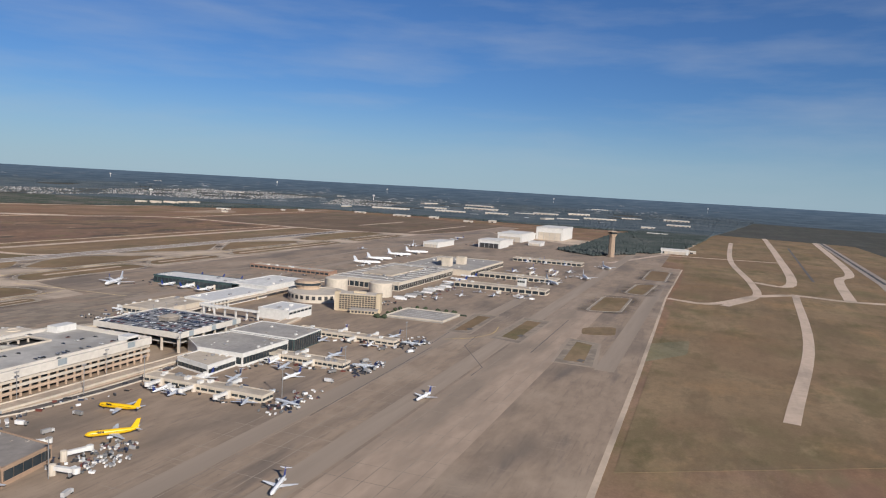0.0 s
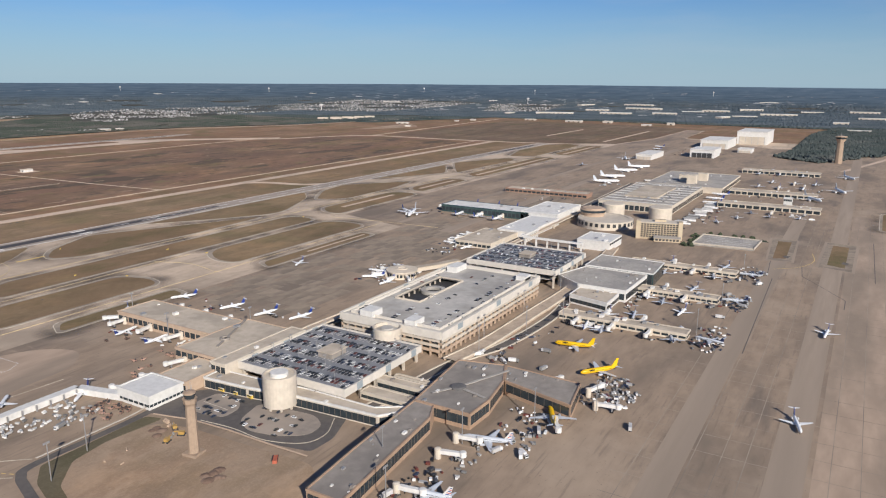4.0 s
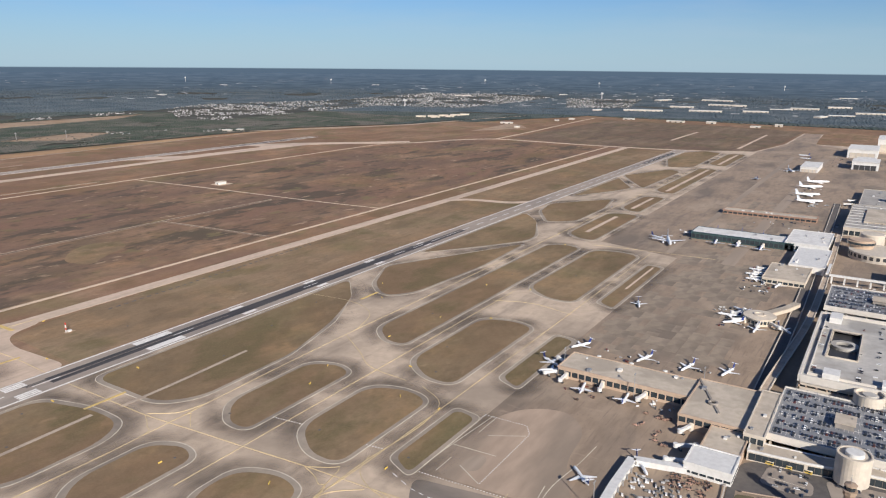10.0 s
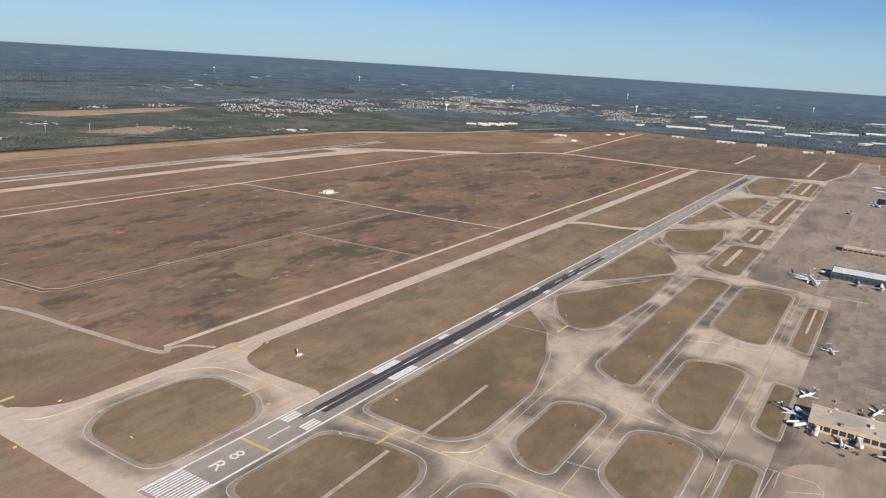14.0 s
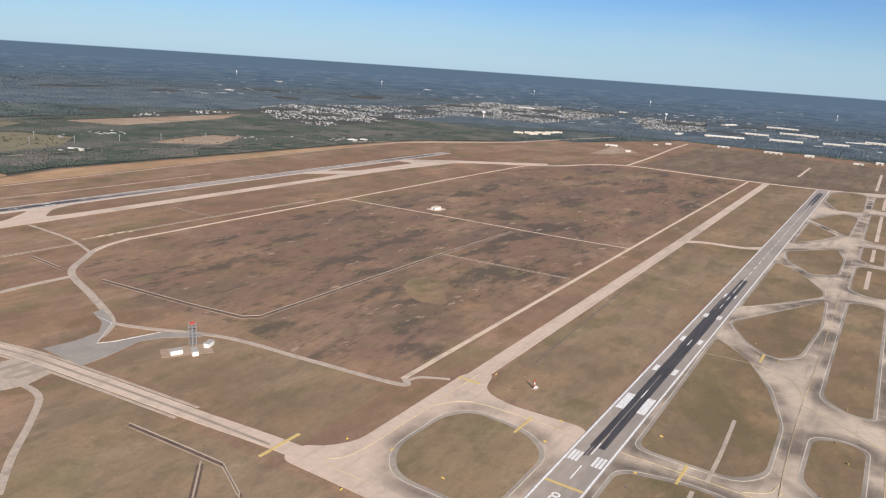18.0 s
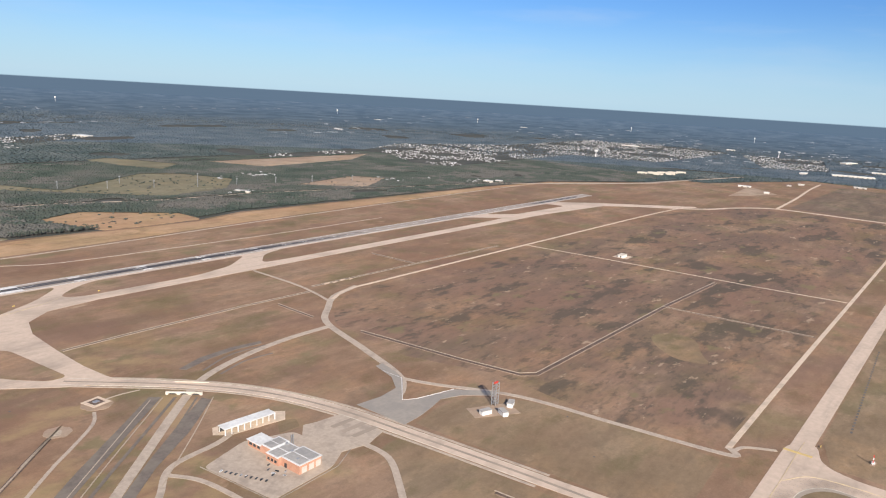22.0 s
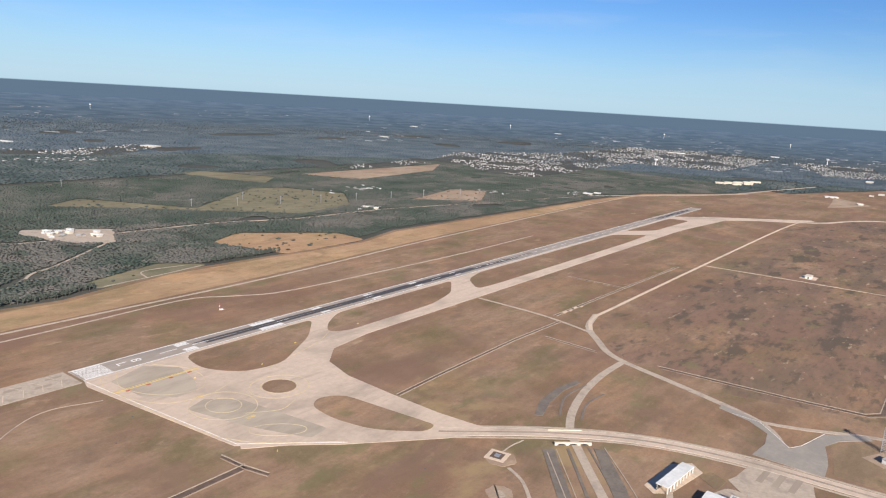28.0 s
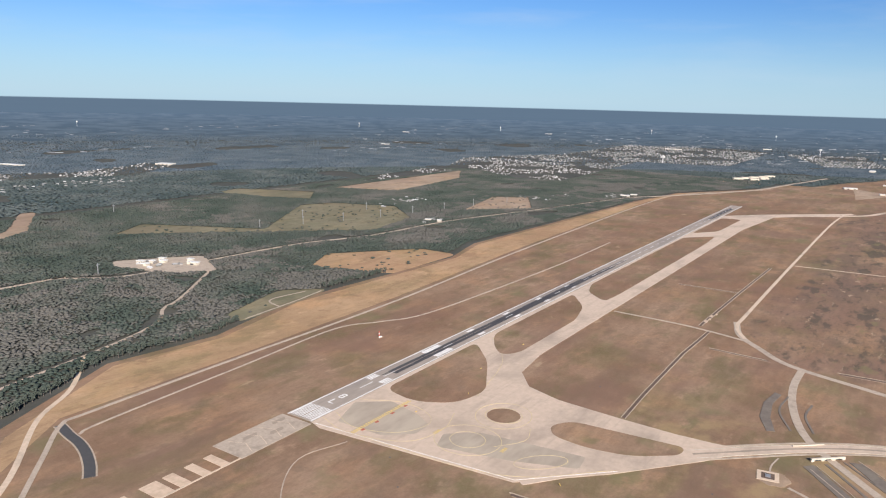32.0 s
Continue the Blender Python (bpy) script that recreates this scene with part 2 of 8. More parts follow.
M_WEAR = mat("tyre_wear", (0.30, 0.232, 0.17), (0.37, 0.285, 0.21), 0.12, 0.85, c3=(0.24, 0.188, 0.14), scale2=0.03, mix2=0.6, stretch=(0.15, 2.2, 1))


def grime(m, c, scale, stretch, low, high, amount, region=None):
    """Lays soft broad smudges of dirt over a material, or only inside region (x0, x1, y0, y1) with a soft edge."""
    n, l = m.node_tree.nodes, m.node_tree.links
    b = n["Principled BSDF"]
    src = b.inputs["Base Color"].links[0].from_socket
    co, ma, t, r, x = n.new("ShaderNodeTexCoord"), n.new("ShaderNodeMapping"), n.new("ShaderNodeTexNoise"), n.new("ShaderNodeMapRange"), n.new("ShaderNodeMix")
    ma.inputs["Scale"].default_value, ma.inputs["Location"].default_value = stretch, (scale * 31, 7, 0)
    t.inputs["Scale"].default_value, t.inputs["Detail"].default_value, t.inputs["Roughness"].default_value = scale, 7, 0.6
    r.interpolation_type = "SMOOTHSTEP"
    r.inputs["From Min"].default_value, r.inputs["From Max"].default_value, r.inputs["To Max"].default_value = low, high, amount
    x.data_type = "RGBA"
    x.inputs["B"].default_value = (*c, 1)
    l.new(co.outputs["Object"], ma.inputs["Vector"])
    l.new(ma.outputs["Vector"], t.inputs["Vector"])
    l.new(t.outputs["Fac"], r.inputs["Value"])
    fac = r.outputs["Result"]
    if region:
        sp = n.new("ShaderNodeSeparateXYZ")
        wob = n.new("ShaderNodeTexNoise")
        wob.inputs["Scale"].default_value, wob.inputs["Detail"].default_value = 0.03, 5
        l.new(co.outputs["Object"], sp.inputs["Vector"])
        l.new(co.outputs["Object"], wob.inputs["Vector"])
        for axis, edge, way in (("X", region[0], 1), ("X", region[1], -1), ("Y", region[2], 1), ("Y", region[3], -1)):
            sh, q, k = n.new("ShaderNodeMath"), n.new("ShaderNodeMapRange"), n.new("ShaderNodeMath")
            sh.operation, k.operation = "MULTIPLY_ADD", "MULTIPLY"
            sh.inputs[1].default_value = 110 * way
            l.new(wob.outputs["Fac"], sh.inputs[0])
            l.new(sp.outputs[axis], sh.inputs[2])
            q.interpolation_type = "SMOOTHSTEP"
            q.inputs["From Min"].default_value, q.inputs["From Max"].default_value = (edge + 45 * way, edge + 75 * way)
            if way < 0:
                q.inputs["From Min"].default_value, q.inputs["From Max"].default_value = edge - 75, edge - 45
                q.inputs["To Min"].default_value, q.inputs["To Max"].default_value = 1, 0
            l.new(sh.outputs["Value"], q.inputs["Value"])
            l.new(fac, k.inputs[0])
            l.new(q.outputs["Result"], k.inputs[1])
            fac = k.outputs["Value"]
    l.new(fac, x.inputs["Factor"])
    l.new(src, x.inputs["A"])
    l.new(x.outputs["Result"], b.inputs["Base Color"])


grime(M_TAXI, (0.22, 0.172, 0.128), 0.022, (0.55, 1.3, 1), 0.50, 0.70, 0.45)
grime(M_TAXI, (0.27, 0.21, 0.155), 0.09, (0.2, 1.8, 1), 0.52, 0.70, 0.3)
grime(M_TAXIS, (0.20, 0.157, 0.118), 0.05, (0.3, 1.8, 1), 0.50, 0.68, 0.45)
grime(M_APRON, (0.42, 0.32, 0.228), 0.017, (1, 1, 1), 0.50, 0.68, 0.55)
grime(M_APRON, (0.115, 0.094, 0.078), 0.06, (0.3, 1.6, 1), 0.54, 0.72, 0.55)
grime(M_SHOULDER, (0.33, 0.275, 0.215), 0.03, (1, 1, 1), 0.48, 0.66, 0.6)
grime(M_ROAD, (0.28, 0.225, 0.17), 0.06, (1, 1, 1), 0.48, 0.68, 0.5)
FIELD = (70, 1040, 112, 408)
grime(M_BURN, (0.215, 0.128, 0.092), 0.006, (0.8, 1.4, 1), 0.40, 0.55, 0.65, FIELD)
grime(M_BURN, (0.155, 0.108, 0.080), 0.013, (0.6, 1.5, 1), 0.48, 0.60, 0.6, FIELD)
grime(M_BURN, (0.088, 0.074, 0.056), 0.019, (0.6, 1.4, 1), 0.535, 0.60, 0.72, FIELD)
grime(M_BURN, (0.095, 0.078, 0.054), 0.075, (0.7, 1.5, 1), 0.55, 0.63, 0.55, FIELD)
grime(M_BURN, (0.41, 0.29, 0.19), 0.045, (0.7, 1.8, 1), 0.63, 0.665, 0.75, FIELD)
grime(M_BURN, (0.12, 0.092, 0.068), 0.22, (0.6, 1.6, 1), 0.50, 0.66, 0.45, FIELD)
grime(M_BURN, (0.36, 0.26, 0.175), 0.13, (0.5, 2.2, 1), 0.62, 0.70, 0.5, FIELD)
grime(M_BURN, (0.20, 0.165, 0.082), 0.03, (0.8, 1.4, 1), 0.60, 0.66, 0.6, FIELD)
grime(M_GRASS, (0.175, 0.158, 0.078), 0.019, (1, 1.2, 1), 0.56, 0.70, 0.55)
grime(M_GRASS, (0.47, 0.34, 0.21), 0.04, (0.7, 1.5, 1), 0.62, 0.74, 0.5)
grime(M_GRASS, (0.36, 0.255, 0.128), 0.02, (1, 1.2, 1), 0.50, 0.64, 0.6, (-330, -40, 225, 445))
grime(M_GRASS, (0.165, 0.145, 0.070), 0.032, (1, 1.3, 1), 0.55, 0.64, 0.6, (-330, -40, 225, 445))
grime(M_GRASS, (0.20, 0.120, 0.085), 0.011, (0.8, 1.3, 1), 0.52, 0.62, 0.5)
grime(M_APRON, (0.15, 0.112, 0.082), 0.35, (0.15, 2.0, 1), 0.55, 0.70, 0.4)
grime(M_APRON, (0.40, 0.298, 0.21), 0.22, (1.6, 0.3, 1), 0.60, 0.72, 0.4)
grime(M_APRON, (0.12, 0.09, 0.068), 1.1, (1, 1, 1), 0.62, 0.72, 0.5)
grime(M_ROADGREY, (0.24, 0.19, 0.145), 0.12, (1, 1, 1), 0.48, 0.68, 0.55)


# ---- building helpers ----
S = 0.39                                 # the whole place is laid out at this scale


def mesh_of(bm, name):
    me = bpy.data.meshes.new(name)
    bm.to_mesh(me)
    bm.free()
    return me


def part(name, bm, material, parent=None, label=""):
    ob = new(name, mesh_of(bm, name) if isinstance(bm, bmesh.types.BMesh) else bm)
    if material and not ob.data.materials:
        ob.data.materials.append(material)
    if parent:
        ob.parent = parent
    return tagged(ob, label)


def empty(name, x=0, y=0, z=0, rz=0, label="", category="", group=""):
    ob = new(name)
    ob.empty_display_size = 0.5
    ob.matrix_world = pose(x, y, z, 0, 0, rz)
    return tagged(ob, label, category, group)


def prism(points, z0, z1, bm=None):
    """An upright block over a polygon given anticlockwise or clockwise."""
    bm = bm or bmesh.new()
    area = sum(a[0] * b[1] - a[1] * b[0] for a, b in zip(points, points[1:] + points[:1]))
    pts = points if area > 0 else points[::-1]
    lo = [bm.verts.new((x, y, z0)) for x, y in pts]
    hi = [bm.verts.new((x, y, z1)) for x, y in pts]
    bm.faces.new(hi)
    bm.faces.new(lo[::-1])
    for i in range(len(pts)):
        j = (i + 1) % len(pts)
        bm.faces.new((lo[i], lo[j], hi[j], hi[i]))
    return bm


def box(x0, y0, z0, x1, y1, z1, bm=None):
    return prism([(x0, y0), (x1, y0), (x1, y1), (x0, y1)], z0, z1, bm)


def lathe(profile, n=16, bm=None, x=0, y=0):
    """A turned body from (radius, height) pairs."""
    bm = bm or bmesh.new()
    rings = []
    for r, z in profile:
        rings.append([bm.verts.new((x + r * math.cos(2 * math.pi * i / n), y + r * math.sin(2 * math.pi * i / n), z)) for i in range(n)])
    for a, b in zip(rings, rings[1:]):
        for i in range(n):
            j = (i + 1) % n
            bm.faces.new((a[i], a[j], b[j], b[i]))
    bm.faces.new(rings[0][::-1])
    bm.faces.new(rings[-1])
    return bm


def rounded(points, r, n=6):
    """A polygon with its corners rounded off."""
    out = []
    k = len(points)
    for i in range(k):
        p, a, b = Vector(points[i]), Vector(points[i - 1]), Vector(points[(i + 1) % k])
        rr = min(r, (a - p).length * 0.48, (b - p).length * 0.48)
        s, e = p + (a - p).normalized() * rr, p + (b - p).normalized() * rr
        for q in range(n + 1):
            f = q / n
            out.append(tuple((1 - f) ** 2 * s + 2 * f * (1 - f) * p + f * f * e))
    return out


def smooth_line(points, n=6):
    """A curve through the points."""
    if len(points) < 3:
        return points
    pts = [Vector(p) for p in points]
    pts = [2 * pts[0] - pts[1]] + pts + [2 * pts[-1] - pts[-2]]
    out = []
    for i in range(1, len(pts) - 2):
        p0, p1, p2, p3 = pts[i - 1 : i + 3]
        for q in range(n):
            t = q / n
            out.append(tuple(0.5 * (2 * p1 + (p2 - p0) * t + (2 * p0 - 5 * p1 + 4 * p2 - p3) * t * t + (3 * p1 - p0 - 3 * p2 + p3) * t ** 3)))
    return out + [tuple(pts[-2])]


def ribbon(points, width, z0, z1, bm=None, closed=False):
    """A low strip of even width along a line."""
    bm = bm or bmesh.new()
    k = len(points)
    rows = []
    for i in range(k):
        a = Vector(points[i - 1] if (i or closed) else points[0])
        b = Vector(points[(i + 1) % k] if (i < k - 1 or closed) else points[-1])
        d = (b - a).normalized()
        nrm = Vector((-d.y, d.x)) * width / 2
        p = Vector(points[i])
        rows.append([bm.verts.new((*(p + nrm), z1)), bm.verts.new((*(p - nrm), z1)), bm.verts.new((*(p + nrm), z0)), bm.verts.new((*(p - nrm), z0))])
    pairs = list(zip(rows, rows[1:])) + ([(rows[-1], rows[0])] if closed else [])
    for a, b in pairs:
        bm.faces.new((a[1], b[1], b[0], a[0]))
        bm.faces.new((a[0], b[0], b[2], a[2]))
        bm.faces.new((b[1], a[1], a[3], b[3]))
    return bm


LAYER = [0.0]


def flat(name, points, z, material, label="", category="", kind="structure", r=0):
    LAYER[0] += 0.00015
    z += LAYER[0]
    ob = part(name, prism(rounded(points, r) if r else points, z - 0.3, z), material)
    return tagged(ob, label, category, kind=kind)


def strip(name, points, width, z, material, label="", category="", curve=True, kind="structure"):
    LAYER[0] += 0.00015
    z += LAYER[0]
    ob = part(name, ribbon(smooth_line(points) if curve else points, width, z - 0.2, z), material)
    return tagged(ob, label, category, kind=kind)


# ---- the ground ----
def ground_height(x, y):
    r = math.hypot(x + 180, y + 100)
    f = min(1.0, max(0.0, (r - 1900) / 2500))
    return 54 * f * f * (1 + 0.05 * noise.noise((x / 900, y / 900, 3)))


bm = bmesh.new()
rings = [0, 150, 400, 800, 1200, 1600, 2000, 2300, 2500, 2700, 2900, 3100, 3300, 3500, 3700, 3900, 4100, 4250, 4400]
prev = None
for r in rings:
    if r == 0:
        prev = [bm.verts.new((-180, -100, 0))]
        continue
    cur = []
    for i in range(144):
        a = 2 * math.pi * i / 144
        x, y = -180 + r * math.cos(a), -100 + r * math.sin(a)
        cur.append(bm.verts.new((x, y, ground_height(x, y))))
    for i in range(144):
        j = (i + 1) % 144
        if len(prev) == 1:
            bm.faces.new((prev[0], cur[i], cur[j]))
        else:
            bm.faces.new((prev[i], cur[i], cur[j], prev[j]))
    prev = cur
for f in bm.faces:
    f.smooth = True
M_LAND = grass_material("wooded_land", (0.108, 0.104, 0.088), (0.088, 0.087, 0.074), (0.085, 0.090, 0.072), (0.075, 0.068, 0.052, 0.30), 0.3)
tagged(part("ground", bm, M_LAND), "wide flat wooded land reaching the hazy horizon", "ground", kind="structure")

# the airfield's own turf
flat("airfield", [(-520, -700), (1500, -700), (1700, -500), (1700, 390), (1600, 420), (1515, 466), (1354, 520), (1346, 580), (1226, 604), (1009, 726), (829, 750), (300, 770), (215, 748), (-20, 760), (-120, 735), (-200, 745), (-290, 700), (-520, 640)], 0.30, M_GRASS, "dry brown winter grass of a wide airfield", "grass")
flat("north_verge", [(-330, 640), (-262, 690), (-138, 691), (43, 696), (331, 714), (829, 730), (1009, 712), (1226, 590), (1009, 722), (829, 744), (300, 763), (215, 742), (-20, 752), (-120, 728), (-200, 738), (-290, 690)], 0.34, M_STRAW, "straw-coloured grass verge along the perimeter", "grass")
flat("bare_patch", [(196, 148), (216, 162), (240, 172), (246, 192), (226, 202), (206, 190), (190, 170)], 0.352, M_TURF, "bare tan patch in the scorched field", "earth", r=9)
flat("scorched_field", rounded([(66, 108.6), (82, 240), (60, 318), (78, 372), (106, 402), (150, 424), (925, 418), (1045, 330), (1058, 108.6)], 4), 0.34, M_BURN, "brown field with dark scorched patches between the runways", "field")

flat("runway_strip_turf", [(98, 11), (1070, 11), (1064, 76), (130, 71), (100, 62)], 0.345, M_TURF, "tan mown grass between runway and taxiway", "grass")
flat("far_turf_field", [(1130, -95), (1300, -118), (1560, -120), (1600, 30), (1600, 300), (1100, 300), (1072, 180), (1078, 84), (1094, 0)], 0.345, M_DULL, "dull brown grass at the airfield's far end", "grass")
flat("mast_turf", [(4, 100), (70, 104), (74, 150), (62, 205), (44, 232), (22, 236), (-2, 232), (2, 160)], 0.345, M_TURF, "tan and green grass round the mast", "grass")
flat("bend_turf", [(-14, 150), (-18, 228), (-34, 228), (-52, 198), (-88, 160), (-110, 110), (-60, 40), (-14, 40)], 0.345, M_TURF, "tan grass inside the taxiway's bend", "grass", r=8)

# runways
def runway(name, x0, x1, y, rubber, paint):
    tagged(part(name, box(x0, y - 9.4, 0.1, x1, y + 9.4, 0.50), M_RUNWAY), "grey runway with dark rubber marks and white paint", "runway", kind="structure")
    w = new(name + "_paint")
    tagged(w, "worn white runway markings on grey asphalt", "markings", kind="structure")
    z0, z1 = 0.45, 0.53
    for s in (-1, 1):
        part("edge_line", box(x0, y + s * 8.5 - 0.45, z0, x1, y + s * 8.5 + 0.45, z1), M_WHITE, w)
    for i in range(12):
        yy = y + (i - 5.5) * 1.36 + (0.2 if i > 5 else -0.2)
        part("threshold_bar", box(x0 + 1.5, yy - 0.38, z0, x0 + 18, yy + 0.38, z1), M_WHITE, w)
    for k in range(int((x1 - x0 - 60) / 23)):
        if rubber[0] + 30 < x0 + 52 + k * 23 < rubber[0] + (rubber[1] - rubber[0]) * 0.72 - 12 and k % 4:
            continue                      # worn away under the rubber
        part("centre_dash", box(x0 + 52 + k * 23, y - 0.28, z0 + .02, x0 + 64 + k * 23, y + 0.28, z1 + .02), M_WHITE, w)
    for a, b, n in ((66, 75, 3), (300, 309, 2), (360, 369, 1)):
        for s in (-1, 1):
            for k in range(n):
                part("touchdown_bar", box(x0 + a, y + s * (3.6 + 1.6 * k) - 0.6, z0 + .02, x0 + b, y + s * (3.6 + 1.6 * k) + 0.6, z1 + .02), M_WHITE, w)
    for s in (-1, 1):
        part("aiming_bar", box(x0 + 126, y + s * 5.2 - 2.0, z0 + .02, x0 + 146, y + s * 5.2 + 2.0, z1 + .02), M_WHITE, w)
        for a in (184, 242):
            part("touchdown_bar", box(x0 + a, y + s * 5.2 - 1.2, z0 + .02, x0 + a + 9, y + s * 5.2 + 1.2, z1 + .02), M_WHITE, w)
    bmr = bmesh.new()
    rr = random.Random(5)
    box(rubber[0] + 20, y - 3.4, 0.3, rubber[0] + (rubber[1] - rubber[0]) * 0.72, y - 0.5, 0.504, bmr)
    box(rubber[0] + 20, y + 0.5, 0.3, rubber[0] + (rubber[1] - rubber[0]) * 0.72, y + 3.4, 0.504, bmr)
    for k in range(46):
        a = rubber[0] + rr.random() * (rubber[1] - rubber[0]) * 0.6
        yy = y + rr.choice((-2.2, 2.2, -1.8, 1.8, 0)) + rr.uniform(-1.2, 1.2)
        b = min(rubber[1], a + rr.uniform(80, 240))
        box(a, yy - 0.5, 0.3, b, yy + rr.uniform(0.1, 0.9), 0.505 + k * 0.0002, bmr)
    for k in range(26):                   # touchdown from the other end
        a = x1 - 230 + rr.random() * 120
        yy = y + rr.choice((-2.2, 2.2, -1.4, 1.4)) + rr.uniform(-1, 1)
        box(a, yy - 0.6, 0.3, min(x1 - 40, a + rr.uniform(50, 130)), yy + rr.uniform(0.2, 0.9), 0.515 + k * 0.0002, bmr)
    tagged(part(name + "_rubber", bmr, M_RUBBER), "dark tyre rubber streaks along the runway", "tyre marks", kind="stuff")


runway("runway_south", 0, 1085, 0, (62, 420), 0)
runway("runway_north", -184, 900, 588, (-120, 330), 0)

# taxiways south of the southern runway: one wide sheet of concrete with grass islands
flat("taxiway_sheet", [(-60, -150), (-60, -70), (-30, -12), (0, -9), (1084, -9), (1122, -62), (1136, -98), (1280, -122), (1520, -125), (1520, -160), (1310, -165), (1292, -473), (950, -474), (940, -499), (690, -497), (420, -502), (150, -505), (60, -440), (20, -330), (-20, -240), (-45, -190)], 0.40, M_TAXIS, "pale worn concrete taxiways", "taxiway")
flat("apron", [(108.7, -167.5), (430, -167), (446, -106), (1000, -104.5), (1138, -103), (1280, -126), (1516, -129), (1516, -157), (1300, -168), (1180, -322), (1292, -473.4), (948, -475), (938, -497.5), (690, -495.6), (420, -500), (150, -503), (80, -420), (52, -330), (70, -262), (108, -257), (106, -218), (111, -205.5), (108.6, -169)], 0.44, M_APRON, "stained brownish concrete apron", "apron")


M_LANE = mat("pale_lane_concrete", (0.44, 0.322, 0.230), (0.35, 0.256, 0.182), 0.14, 0.85, c3=(0.22, 0.172, 0.125), scale2=0.03, mix2=0.7, stretch=(0.4, 1.4, 1))
flat("pale_lane", [(150, -434), (640, -434), (640, -462), (170, -462)], 0.4415, M_LANE, "paler worn concrete lane of the apron", "apron")
flat("pale_stand", [(110, -171), (150, -169.5), (168, -176), (176, -192), (164, -204), (140, -206), (124, -214), (113, -222), (109.5, -212), (112.5, -204)], 0.4416, M_LANE, "paler pinkish concrete of an empty stand", "apron", r=9)
flat("stand_stain", [(117, -178), (123, -176.5), (130, -179), (128, -183), (119, -184)], 0.4422, M_WEAR, "dark smudge on an empty stand", "stain", r=3)


M_PALELINE = mat("faded_line_paint", (0.66, 0.58, 0.45), (0.50, 0.43, 0.33), 0.3, 0.8, c3=(0.33, 0.28, 0.21), scale2=0.05)


M_STAIN = mat("dark_tyre_stain", (0.125, 0.098, 0.075), (0.165, 0.13, 0.10), 0.2, 0.9)
sn, sl = M_STAIN.node_tree.nodes, M_STAIN.node_tree.links
s_at, s_no, s_co, s_mr, s_mu, s_tr, s_mx = (sn.new("ShaderNode" + k) for k in ("Attribute", "TexNoise", "TexCoord", "MapRange", "Math", "BsdfTransparent", "MixShader"))
s_at.attribute_name, s_mu.operation = "thickness", "MULTIPLY"
s_no.inputs["Scale"].default_value, s_no.inputs["Detail"].default_value = 0.035, 6
s_mr.inputs["From Min"].default_value, s_mr.inputs["From Max"].default_value = 0.36, 0.62
sl.new(s_co.outputs["Object"], s_no.inputs["Vector"])
sl.new(s_no.outputs["Fac"], s_mr.inputs["Value"])
sl.new(s_mr.outputs["Result"], s_mu.inputs[0])
sl.new(s_at.outputs["Fac"], s_mu.inputs[1])
sl.new(s_mu.outputs["Value"], s_mx.inputs["Fac"])
sl.new(s_tr.outputs["BSDF"], s_mx.inputs[1])
sl.new(sn["Principled BSDF"].outputs["BSDF"], s_mx.inputs[2])
sl.new(s_mx.outputs["Shader"], sn["Material Output"].inputs["Surface"])


def stain_ring(pts, spread, amount, z):
    """A stain that lies round a closed line and thins out away from it."""
    k = len(pts)
    area = sum(p[0] * q[1] - p[1] * q[0] for p, q in zip(pts, pts[1:] + pts[:1]))
    me = bpy.data.meshes.new("stain")
    rows, fade = [], []
    for f, v in ((-0.15, 0.8), (0.25, 1.0), (0.6, 0.55), (1.0, 0.0)):
        for i in range(k):
            a, b = Vector(pts[i - 1]), Vector(pts[(i + 1) % k])
            d = (b - a).normalized() if (b - a).length > 1e-6 else Vector((1, 0))
            o = Vector((d.y, -d.x)) * (1 if area > 0 else -1)
            rows.append((pts[i][0] + o.x * spread * f, pts[i][1] + o.y * spread * f, z))
            fade.append(v * amount)
    faces = [(j * k + i, j * k + (i + 1) % k, (j + 1) * k + (i + 1) % k, (j + 1) * k + i) for j in range(3) for i in range(k)]
    me.from_pydata(rows, [], faces if area < 0 else [f[::-1] for f in faces])
    me.attributes.new("thickness", "FLOAT", "POINT").data.foreach_set("value", fade)
    me.materials.append(M_STAIN)
    tagged(new("tyre_stain", me), "soft dark tyre stain round a grass island", "stain", kind="structure")


def island(pts, r=9, turf=None):
    if turf is None:
        stain_ring(rounded(pts, r), 9.0, 0.55, 0.4555 + LAYER[0])
        flat("grass_shoulder", pts, 0.46, M_SHOULDER, "weathered asphalt shoulder round a grass island", "shoulder", r=r)
        LAYER[0] += 0.00015
        tagged(part("shoulder_line", ribbon(rounded(pts, r), 0.36, 0.4, 0.475 + LAYER[0], closed=True), M_PALELINE), "thin faded pale edge line", "markings", kind="structure")
    cx, cy = sum(p[0] for p in pts) / len(pts), sum(p[1] for p in pts) / len(pts)
    inner = [(p[0] + (2.3 if p[0] < cx else -2.3), p[1] + (1.8 if p[1] < cy else -1.8)) for p in pts]
    flat("grass_island", inner, 0.50, turf or M_ISLAND, "mown olive-brown grass island between taxiways", "grass", r=r)


